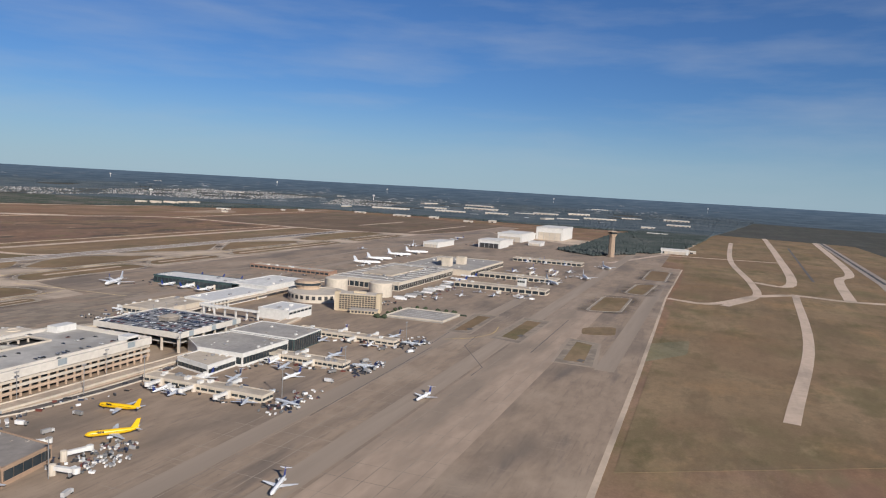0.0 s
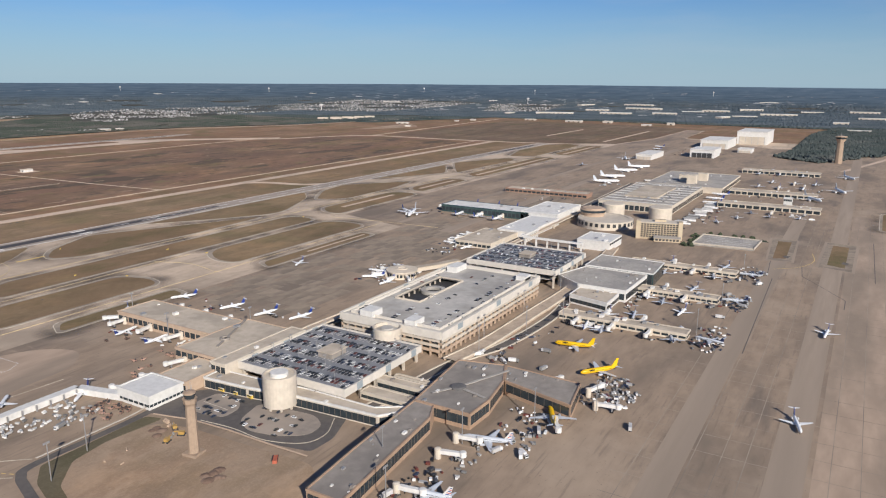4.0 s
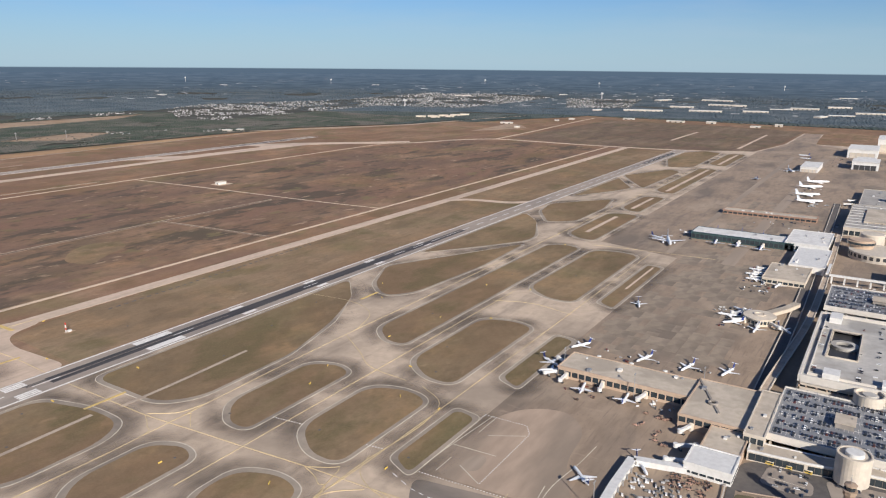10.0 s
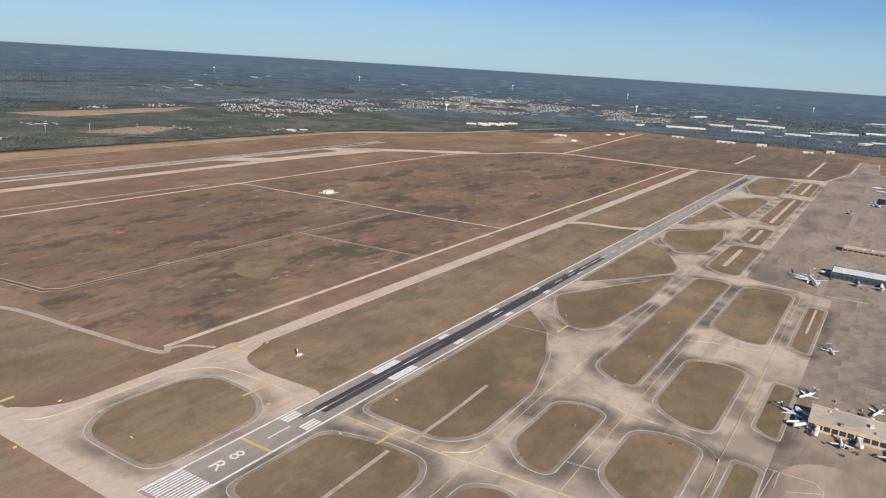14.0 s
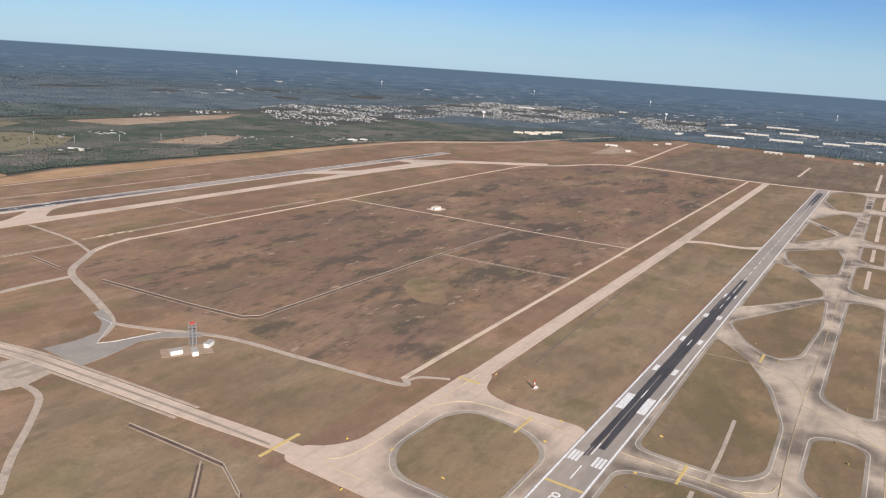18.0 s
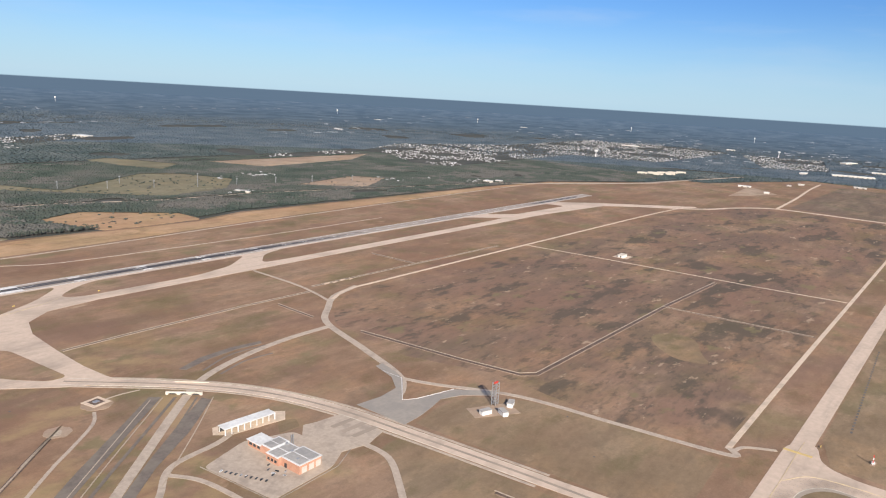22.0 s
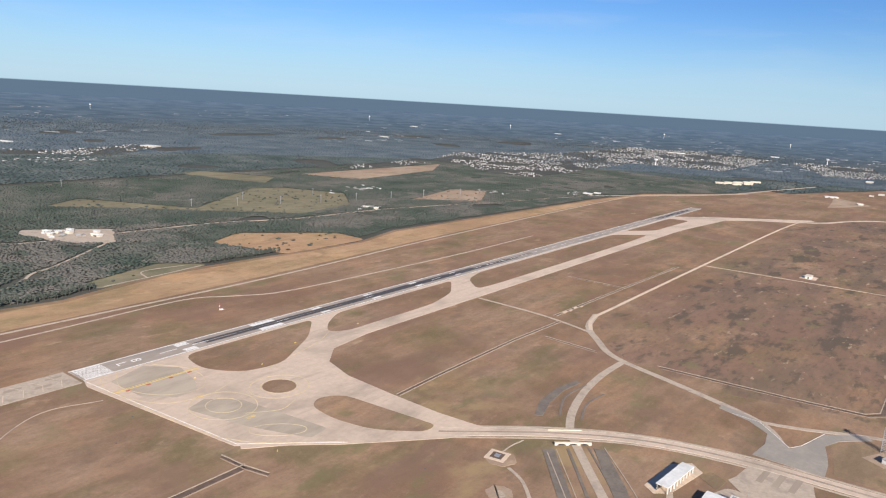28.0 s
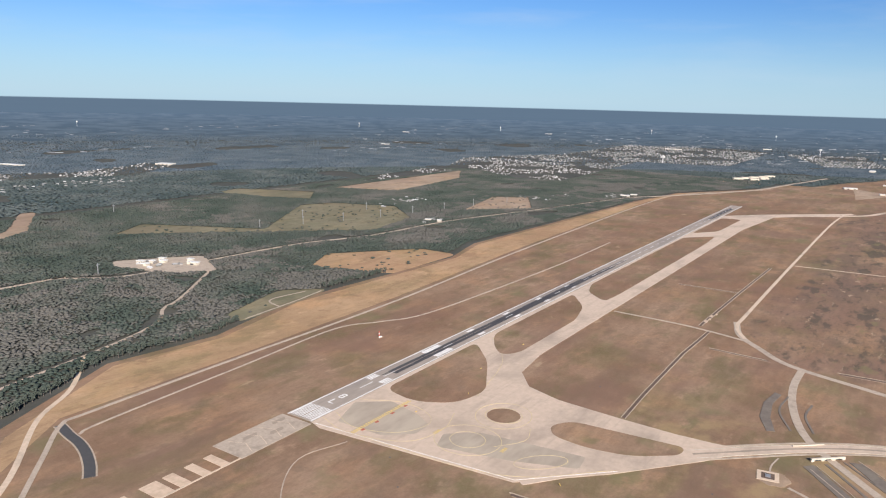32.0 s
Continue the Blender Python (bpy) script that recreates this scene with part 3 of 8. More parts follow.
for x0, x1, y0, y1 in ((96, 163, -101, -76), (194, 423, -102, -75), (444, 560, -102, -73), (570, 660, -97, -74), (684, 898, -97, -72), (932, 1086, -98, -71),
                       (96, 159, -144, -113), (169, 256, -144, -112), (297, 425, -145, -109),
                       (30, 80, -101, -77), (-30, 14, -101, -77), (44, 85, -145, -115), (-30, 26, -145, -115)):
    island([(x0, y0), (x1 - 4, y0), (x1, (y0 + y1) / 2), (x1 - 6, y1), (x0 + 12, y1), (x0, (y0 + y1) / 2)], 12)
for pts in ([(17, -12), (72, -12), (79, -38), (78, -58), (66, -65), (30, -65), (14, -50)],
            [(92, -12), (266, -10), (240, -33), (203, -53), (157, -65), (105, -66), (92, -56)],
            [(252, -42), (264, -28), (303, -11), (408, -63), (338, -66), (264, -61), (251, -52)],
            [(340, -10), (512, -10), (489, -32), (436, -59), (415, -60), (379, -39)],
            [(524, -18), (566, -11), (622, -55), (577, -64), (502, -64), (485, -42)],
            [(613, -12), (758, -12), (697, -50), (654, -36)],
            [(778, -10), (866, -46), (850, -62), (700, -60), (740, -32)],
            [(882, -34), (960, -12), (1062, -11), (1100, -38), (1082, -62), (900, -65)]):
    island(pts, 8)
for x0, x1, y in ((104, 153, -160), (181, 247, -161), (300, 400, -160)):
    island([(x0, y - 7), (x1, y - 7), (x1 + 2, y + 6), (x0 + 6, y + 6)], 4)

island([(36, -152), (74, -153.5), (81, -158), (82, -163.5), (78, -166.5), (36, -170)], 5)
island([(56, -188), (77, -188), (84, -195.5), (87, -205), (84, -214.5), (74, -232), (56, -236), (48, -212)], 8)
M_DARKTWY = mat("dark_taxiway_asphalt", (0.215, 0.175, 0.14), (0.17, 0.14, 0.112), 0.2, 0.9, c3=(0.31, 0.246, 0.188), scale2=0.03, mix2=0.7, stretch=(1.5, 0.4, 1))
flat("dark_taxiway", [(91, -176), (97, -172), (105, -168.5), (111, -205), (105.8, -218), (107.6, -257), (98, -264), (80, -272), (86, -240), (92, -214), (89, -196)], 0.447, M_DARKTWY, "dark asphalt taxiway crossing pale concrete", "taxiway", r=4)

# south side of the aprons
for pts in ([(584, -450), (662, -451), (668, -473), (592, -473)], [(694, -463), (762, -466), (773, -484), (690, -480)], [(804, -467), (898, -467), (899, -489), (800, -489)]):
    island(pts, 6)
for pts in ([(499, -462), (520, -459), (534, -477), (507, -480)], [(794, -502), (901, -503), (911, -524), (793, -526)], [(692, -499), (764, -501), (784, -517), (686, -511)]):
    flat("far_turf", pts, 0.5, M_ISLAND, "olive grass between far taxiways", "grass", r=6)
# sunken stone-lined basins in the apron
M_BASIN = mat("rocky_basin_lining", (0.34, 0.27, 0.20), (0.24, 0.19, 0.14), 0.35, 0.95, c3=(0.15, 0.12, 0.09), scale2=0.1)
for pts in ([(459, -421), (454, -437), (526, -438), (528, -422)], [(460, -395), (463, -407), (523, -405), (523, -391)], [(425, -462), (483, -459), (478, -475), (425, -480)]):
    bs = new("drainage_basin")
    tagged(bs, "sunken drainage basin with rough stone sides", "basin", kind="structure")
    cx, cy = sum(p[0] for p in pts) / 4, sum(p[1] for p in pts) / 4
    part("rim", prism([(cx + (x - cx) * 1.06, cy + (y - cy) * 1.2) for x, y in pts], 0.2, 0.48), M_WEAR, bs)
    part("slope", prism(pts, 0.2, 0.50), M_BASIN, bs)
    part("bed", prism([(cx + (x - cx) * 0.8, cy + (y - cy) * 0.55) for x, y in pts], 0.2, 0.53), M_ISLAND, bs)
    part("outlet", prism([(cx - 22, cy - 5), (cx - 17, cy - 6), (cx - 15, cy - 3), (cx - 20, cy - 2)], 0.2, 0.56), M_ASPHALT, bs)
for pts, w in (([(874, -566), (884, -604), (1225, -619), (1900, -636)], 10), ([(760, -566), (793, -600), (786, -640), (800, -690)], 10), ([(786, -642), (980, -660), (1124, -690), (1800, -730)], 10), ([(680, -540), (760, -566), (874, -566), (1140, -552), (1560, -560)], 7),
               ([(1125, -463), (1145, -550), (1160, -620)], 7), ([(940, -416), (1125, -463), (1300, -490), (1600, -510)], 6), ([(690, -498), (684, -530), (760, -566)], 8), ([(800, -600), (560, -585), (380, -560)], 6)):
    strip("south_taxiway", pts, w, 0.43, M_TAXI, "pale concrete taxiway on the far side", "taxiway")
strip("runway_far", [(820, -690), (974, -704), (1839, -744), (2700, -780)], 15, 0.44, M_RUNWAY, "grey distant runway with a dark middle", "runway", curve=False)
strip("runway_far_rubber", [(974, -704), (1839, -744)], 4, 0.46, M_RUBBER, "dark tyre rubber along the distant runway", "tyre marks", curve=False)
strip("south_drain", [(933, -630), (1530, -656)], 3, 0.44, M_ASPHALT, "long dark drain between far taxiways", "drain", curve=False)
flat("south_turf", [(300, -506), (940, -501), (1300, -480), (2300, -520), (2600, -800), (900, -800), (380, -640)], 0.36, M_ISLAND, "olive-brown turf beyond the aprons", "grass")
flat("ditch_bank", [(404, -470), (412, -476), (470, -476), (520, -520), (480, -520)], 0.38, M_MEADOW, "rough green bank by a ditch", "bank", r=6)
for pts in ([(22, -44), (74, -42.5)], [(84, -45.5), (110, -45.5), (150, -44)]):
    strip("pale_path", pts, 1.8, 0.51, M_ROADGREY, "narrow worn path across a grass island", "path")
dr = new("drain_row")
tagged(dr, "row of dark grated drains in the grass", "drains", kind="structure")
for k in range(34):
    part("grate", box(150 + k * 5, 60.5 + k * 0.22, 0.1, 152.6 + k * 5, 61.6 + k * 0.22, 0.42), M_ASPHALT, dr)
# darker wear along the taxiways' middles
for k, (x0, x1, y, w) in enumerate(((430, 1100, -200, 9), (440, 1100, -158, 5), (170, 700, -400, 8), (150, 1200, -428, 9), (420, 900, -486, 9))):
    flat("taxiway_wear", [(x0, y - w / 2), (x1, y - w / 2 - 1), (x1, y + w / 2), (x0, y + w / 2)], 0.447, M_WEAR, "darker tyre-worn middle of a taxiway", "wear")

# taxiways and roads north of the southern runway
flat("taxiway_corner", [(-8, -14), (-8, 100), (5, 100), (10, 92), (22, 84), (112, 84), (122, 72), (100, 66), (94, 50), (96, 8), (60, 9), (0, 9), (0, -9)], 0.41, M_TAXI, "pale concrete taxiway corner at the runway's end", "taxiway", r=9)
island([(9, 14), (64, 14), (77, 30), (79, 60), (66, 69), (26, 70), (9, 58)], 10)
strip("taxiway_north", [(20, 77.5), (110, 77.5), (500, 77.5), (1070, 82)], 10, 0.42, M_TAXI, "pale concrete taxiway beside brown grass", "taxiway", curve=False)
strip("taxiway_link", [(525, 76), (538, 60), (546, 24), (562, 6)], 9, 0.415, M_TAXI, "pale concrete taxiway link to the runway", "taxiway")
strip("taxiway_curve", [(-2, 30), (0, 95), (-6, 157), (-12, 222), (-18, 272), (-31, 314), (-55, 352), (-96, 398), (-130, 426), (-172, 458)], 9.0, 0.43, M_TAXI, "pale concrete taxiway curving across brown grass", "taxiway")
for off, m, w in ((6.2, M_ROADGREY, 1.6), (-6.2, M_ROADGREY, 1.6)):
    strip("taxiway_shoulder", [(-6 + off, 157), (-12 + off, 222), (-18 + off, 272), (-31 + off * .8, 314 + off * .5), (-55 + off * .7, 352 + off * .7), (-96 + off * .7, 398 + off * .7)], w, 0.415, m, "grey asphalt taxiway shoulder", "shoulder")
for off in (4.2, -4.2):
    strip("taxiway_edge_line", [(-6 + off, 157), (-12 + off, 222), (-18 + off, 272), (-31 + off * .9, 314 + off * .45), (-55 + off * .75, 352 + off * .65), (-96 + off * .7, 398 + off * .7)], 0.4, 0.445, M_PALELINE, "thin pale taxiway edge line", "markings")
strip("taxiway_middle", [(-3, 110), (-6, 157), (-12, 222), (-18, 272), (-31, 314), (-55, 352), (-96, 398)], 1.6, 0.44, M_WEAR, "darker worn middle of the taxiway", "wear")

# taxiways of the northern runway
flat("holding_pad", [(-184, 579), (-187, 570), (-175, 459), (-140, 424), (-100, 391), (-74, 374), (-77, 392), (-78.5, 412), (-77.5, 446), (-75, 482), (-67, 506), (-48, 521), (-10, 526), (640, 525), (800, 510), (930, 404), (940, 412), (820, 532), (760, 579)], 0.42, M_TAXI, "pale concrete holding pad and taxiways", "taxiway")
for pts in ([(-122, 467), (-108, 473), (-95, 466), (-89, 401), (-99, 401), (-120, 421), (-125, 448)],
            [(-126, 577), (-14, 577), (-42, 551), (-92, 522), (-118, 527), (-131, 548)],
            [(-30, 546), (-18, 562), (6, 576), (158, 576), (124, 548), (84, 538), (18, 538), (-18, 538)],
            [(148, 540), (170, 568), (200, 577), (520, 577), (560, 541), (477, 538), (181, 538)],
            [(560, 577), (735, 577), (740, 545), (600, 548)]):
    island(pts, 10, M_GRASS)
flat("round_island", [(-114 + 9.5 * math.cos(a * math.pi / 12), 498 + 9.5 * math.sin(a * math.pi / 12)) for a in range(24)], 0.50, M_GRASS, "round brown grass island on the holding pad", "grass")
M_PADDARK = mat("weathered_pad_asphalt", (0.42, 0.335, 0.248), (0.34, 0.272, 0.202), 0.12, 0.9, c3=(0.46, 0.37, 0.272), scale2=0.05, mix2=0.8, stretch=(0.5, 1.6, 1))
for pts in ([(-175, 568), (-150, 577), (-136, 560), (-142, 537), (-149, 525), (-162, 525), (-174, 538)], [(-167, 508), (-153, 513), (-140, 498), (-132, 441), (-145, 439), (-158, 470)]):
    flat("dark_pad_panel", pts, 0.437, M_PADDARK, "weathered grey-green asphalt in the holding pad", "taxiway", r=2)
M_HOLD = mat("red_ground_paint", (0.42, 0.11, 0.06), (0.34, 0.09, 0.05), 1.0, 0.8)
pm = new("pad_markings")
tagged(pm, "thin yellow guide lines on concrete", "markings", kind="structure")
for x, y, rx, ry, a0 in ((-151, 499, 9, 9.5, 0), (-114, 498, 10.5, 10.5, 0), (-150, 457, 14, 6.5, -0.75), (-114, 498, 17.5, 15.5, 0), (-151, 499, 17, 18, 0)):
    pts = [(x + rx * math.cos(k * math.pi / 20) * math.cos(a0) - ry * math.sin(k * math.pi / 20) * math.sin(a0), y + rx * math.cos(k * math.pi / 20) * math.sin(a0) + ry * math.sin(k * math.pi / 20) * math.cos(a0)) for k in range(40)]
    part("guide_line", ribbon(pts, 0.34, 0.40, 0.52, closed=True), M_YELWORN, pm)
for pts in ([(-167, 576), (-175, 556), (-166, 533), (-147, 526), (-136, 537), (-134, 556), (-145, 576)], [(-176, 578), (-182, 555), (-172, 524), (-149, 516), (-128, 522)], [(-182, 560), (-174, 470), (-136, 424)], [(-120, 478), (-134, 474), (-150, 484)], [(-100, 524), (-40, 540), (0, 570)]):
    part("guide_line", ribbon(smooth_line(pts), 0.3, 0.40, 0.52), M_YELWORN, pm)
part("edge_line", ribbon([(-184, 576), (-173, 459.5), (-136, 423)], 0.35, 0.40, 0.52), M_WHITE, pm)
for k in range(26):
    part("hold_bar", box(-181 + k * 2, 552.4, 0.4, -179.7 + k * 2, 553.6, 0.53), M_YELLOW, pm)
part("hold_line", box(-181, 551.4, 0.4, -129, 552.0, 0.53), M_YELLOW, pm)
for x in (-176, -164, -150, -138):
    part("hold_sign", box(x, 549.4, 0.4, x + 2.6, 551.0, 0.53), M_HOLD, pm, "red painted hold sign")
for x, y in ((-153, 517), (-150, 478)):
    for k in range(4):
        part("word_bar", box(x - 2.6 + k * 1.4, y - 1.0, 0.4, x - 1.7 + k * 1.4, y + 1.0, 0.53), M_YELLOW, pm)
strip("perimeter_link", [(1064, 312), (1265, 324), (1480, 342), (1640, 350)], 5, 0.415, M_ROAD, "pale straight road towards the far hangars", "road")
strip("cross_taxiway", [(800, 545), (866, 455), (930, 392), (1000, 362), (1058, 316), (1066, 250), (1066, 177), (1072, 88), (1085, 10), (1108, -60), (1126, -100)], 9, 0.42, M_TAXI, "pale concrete taxiway crossing between the runways", "taxiway")
flat("blast_pad", [(-234, 577), (-186, 577), (-186, 599), (-234, 599)], 0.42, M_ROADGREY, "worn grey-tan concrete overrun before the runway", "overrun")
for k in range(4):
    strip("overrun_mark", [(-226 + k * 10, 579), (-222 + k * 10, 588), (-226 + k * 10, 597)], 0.4, 0.43, M_ROAD, "faded pale chevron on the overrun", "markings", curve=False)
for x, y in ((-216, 592), (-203, 586), (-194, 594)):
    flat("overrun_stain", [(x - 5, y - 1.2), (x + 4, y - 1.6), (x + 6, y + 1.2), (x - 3, y + 1.8)], 0.426, M_WEAR, "dark stain on the overrun", "stain", r=1.5)
M_PAD = mat("pale_pad_gravel", (0.64, 0.47, 0.33), (0.54, 0.39, 0.27), 0.5, 0.95, c3=(0.42, 0.29, 0.195), scale2=0.15)
ap = new("approach_pads")
tagged(ap, "row of bare pale pads before the runway", "approach pads", kind="structure")
for x0, x1 in ((-316, -301), (-292, -287), (-280, -271), (-268, -262), (-256, -251), (-245, -240)):
    part("pad", box(x0, 578.5, 0.1, x1, 592.5, 0.42), M_PAD, ap)
part("path", box(-330, 577.5, 0.1, -234, 578.6, 0.43), M_ROAD, ap)
strip("pad_road", [(-345, 588), (-318, 579), (-300, 577), (-298, 566), (-304, 541), (-312, 520)], 2.4, 0.42, M_ROAD, "pale service road to a round pad", "road")
strip("pad_road", [(-324, 580), (-316, 570), (-313, 550), (-318, 530)], 1.6, 0.42, M_ROAD, "pale service road to a round pad", "road")
flat("hut_pad", [(-319, 541), (-313, 534), (-303, 532), (-299, 538), (-303, 545), (-314, 546)], 0.43, M_ROAD, "pale round gravel pad", "pad", r=3)
ph = empty("pad_hut", -308.5, 539.5, 0.43, -52, "small white equipment hut with a dark doorway", "hut")
part("wall", box(-3.2, -1.3, 0, 3.2, 1.3, 1.5), M_WHITE, ph)
part("roof", box(-3.4, -1.5, 1.5, 3.4, 1.5, 1.75), M_WHITE, ph)
part("door", box(-3.26, -.5, 0, -3.2, .5, 1.2), M_ASPHALT, ph, "dark doorway")
part("cabinet", box(3.6, -.8, 0, 4.8, .4, 0.9), M_ASPHALT, ph, "dark metal cabinet")
lb = empty("approach_light_bar", -309, 586, 0.42, 0, "long red approach light bar on low legs", "light bar")
part("beam", box(-.4, -5, 0.5, .4, 5, 0.8), M_HOLD, lb)
for k in range(5):
    part("leg", box(-.1, -4.6 + k * 2.3, 0, .1, -4.4 + k * 2.3, 0.5), M_HOLD, lb)

strip("circle_track", [(-190, 548), (-218, 555), (-247, 537), (-263, 512), (-266, 491), (-258, 465)], 0.55, 0.38, M_ROADGREY, "faint grey circular track in the grass", "track")

M_FORK = mat("smooth_asphalt", (0.33, 0.28, 0.226), (0.29, 0.245, 0.198), 0.5, 0.9, c3=(0.235, 0.208, 0.18), scale2=0.08)
# service roads
for name, pts, w, m, lab in (
        ("service_road", [(84, 105), (320, 106.5), (1060, 109)], 3.0, M_ROAD, "narrow pale service road along the field"),
        ("service_road", [(37, 274), (44, 255), (64, 212), (71, 156), (78, 103), (86, 104)], 3.6, M_ROADGREY, "grey service road round the field"),
        ("service_road", [(84, 102), (92, 99), (100, 86)], 2.2, M_ROADGREY, "short grey service road link"),
        ("service_road", [(160, 431), (125, 421), (100, 402), (75, 377), (57, 326), (40, 281), (24, 264), (8, 258)], 5.0, M_ROADGREY, "grey service road crossing brown grass"),
        ("service_road", [(118, 416), (147, 428), (196, 429), (441, 429), (779, 427), (925, 420)], 3.0, M_ROAD, "narrow pale service road across the grass"),
        ("service_road", [(127, 524), (125, 470), (120, 440), (112, 412)], 2.6, M_ROADGREY, "narrow grey service road to the taxiway"),
        ("service_road", [(70, 370), (36, 370), (-1, 365), (-37, 354), (-63, 336.5), (-120, 287.4), (-148, 263), (-210, 210)], 4.6, M_ROADGREY, "pale road passing under the taxiway bridge"),
        ("service_road", [(428, 427), (438, 311), (445, 186), (453, 106)], 2.0, M_ROAD, "thin pale track across the scorched field"),
        ("service_road", [(-150, 234), (-134, 251), (-122, 264), (-107, 280), (-81, 284), (-70, 288)], 3.0, M_ROADGREY, "grey access road of the fire station"),
        ("service_road", [(-35, 238), (-37, 219), (-52, 199), (-70, 179), (-86, 158)], 3.2, M_ROADGREY, "winding grey access road"),
        ("service_road", [(-112, 276), (-104, 258), (-102, 215), (-104, 190)], 2.6, M_ROADGREY, "grey track beside the fire station"),
        ("perimeter_road", [(-345, 590), (-320, 619), (-290, 654), (-265, 682), (-246, 685), (-138, 687), (43, 689), (331, 707), (829, 724), (1009, 706), (1226, 584)], 2.6, M_ROADGREY, "pale perimeter road along the straw verge"),
        ("perimeter_road", [(-266, 664), (-250, 668), (-154, 673), (-56, 678), (-20, 662), (20, 646), (133, 640), (272, 637), (420, 640)], 1.7, M_ROADGREY, "narrow sandy track beside the runway"),
        ("perimeter_road", [(-420, 540), (-345, 612), (-308, 648), (-270, 697), (-236, 724), (-200, 770)], 3.0, M_ROAD, "pale road towards the woods")):
    strip(name, pts, w, 0.405, m, lab, "road")
flat("asphalt_fork", [(-7, 268), (10, 266), (24, 268), (34, 280), (40, 298), (46, 298), (42, 284), (37, 274), (14, 254.5), (22, 250), (46, 243.5), (60, 226), (56, 222), (42, 236), (30, 241), (18, 238), (8, 236), (-7, 235)], 0.41, M_FORK, "smooth grey asphalt road fork", "road")
strip("fork_line", [(37.5, 290), (37, 275), (14.5, 255), (22, 250.6), (46, 244)], 0.3, 0.425, M_WHITE, "thin white line along the fork", "markings", curve=False)
flat("fire_apron", [(-50, 262), (-42, 270), (-36, 268), (-20, 266), (-19, 238), (-34, 234), (-50, 238)], 0.41, M_ROADGREY, "worn grey concrete apron of the fire station", "apron")
for k in range(3):
    flat("apron_stripe", [(-34, 243 + k * 7), (-18, 242 + k * 7), (-18, 245 + k * 7), (-34, 246 + k * 7)], 0.415, M_WEAR, "darker strip of the fire station apron", "apron")
flat("station_yard", [(-98, 270), (-72, 277), (-50, 268), (-47, 238), (-60, 231), (-94, 229)], 0.40, M_ROADGREY, "pale concrete yard with parked cars", "yard", r=3)
flat("station_lawn", [(-48, 282), (-40, 278), (-44, 270), (-56, 271)], 0.42, M_ISLAND, "small mown lawn by the fire station", "grass", r=2)
strip("yard_fence", [(-99, 271), (-95, 227.5), (-58, 229.5), (-44, 236)], 0.35, 0.75, M_SHOULDER, "low dark fence line round the yard", "fence", curve=False)
for x, y, a, b in ((146, 452, 7, 1.6), (154, 451, 5, 1.4), (164, 452, 6, 1.6), (172, 450, 4, 1.2)):
    flat("rubble_patch", [(x - a / 2, y - b), (x + a / 2, y - b * .6), (x + a * .6, y + b), (x - a * .4, y + b * .8)], 0.40, M_PAD, "pinkish heap of bare rubble", "rubble")
flat("shelter_pad", [(-78, 292), (-72, 286), (-44, 281), (-38, 288), (-46, 296), (-74, 298)], 0.40, M_ROAD, "pale concrete pad under a shelter", "pad")

M_DITCH = mat("ditch_soil", (0.085, 0.055, 0.04), (0.15, 0.095, 0.066), 0.25, 0.95)
M_RIPRAP = mat("ditch_lining", (0.46, 0.36, 0.26), (0.33, 0.255, 0.182), 0.9, 0.9)
M_SLOPE = mat("dark_slope_paving", (0.175, 0.138, 0.108), (0.135, 0.106, 0.083), 0.6, 0.95, c3=(0.22, 0.18, 0.135), scale2=0.12)


def ditch(pts, w=1.6, pale=1.0):
    d = new("drainage_ditch")
    tagged(d, "narrow drainage ditch with a pale concrete lip", "ditch", kind="structure")
    part("bed", ribbon(pts, w * 1.5, 0.2, 0.41), M_DITCH, d)
    part("lip", ribbon([(x + w * 0.85, y + w * 0.85) for x, y in pts], pale * 0.6, 0.2, 0.58), M_RIPRAP, d)
    part("spoil", ribbon([(x - w * 1.0, y - w * 1.0) for x, y in pts], pale * 0.7, 0.2, 0.43), M_SOIL, d)


for pts, w in (([(79, 348), (86, 270), (92, 229), (100, 222), (306, 222), (428, 218)], 1.8), ([(306, 222), (312, 160), (317, 110)], 1.2), ([(-122, 347), (-150, 322)], 1.4),
               ([(78, 432), (76, 392)], 1.4), ([(259, 506), (260, 449)], 1.6), ([(-228, 440), (-184, 440)], 2.2), ([(-185, 455), (-184, 440), (-181, 427)], 1.2),
               ([(-122, 347), (-160, 312), (-210, 268)], 1.4), ([(-28, 167), (-26, 134), (-25, 113), (-35, 93), (-60, 70)], 1.2), ([(-30, 120), (-48, 103), (-70, 84)], 1.8)):
    ditch(pts, w)
for pts in ([(-76, 442.1), (-35, 443.8), (54, 445.4), (122, 443)], [(130, 453), (262, 450), (397, 446)]):
    cd = new("lined_ditch")
    tagged(cd, "straight drainage ditch between two pale concrete lips", "ditch", kind="structure")
    part("bed", ribbon(pts, 1.6, 0.2, 0.41), M_DITCH, cd)
    for o in (-1.3, 1.3):
        part("lip", ribbon([(x, y + o) for x, y in pts], 0.5, 0.2, 0.5), M_RIPRAP, cd)
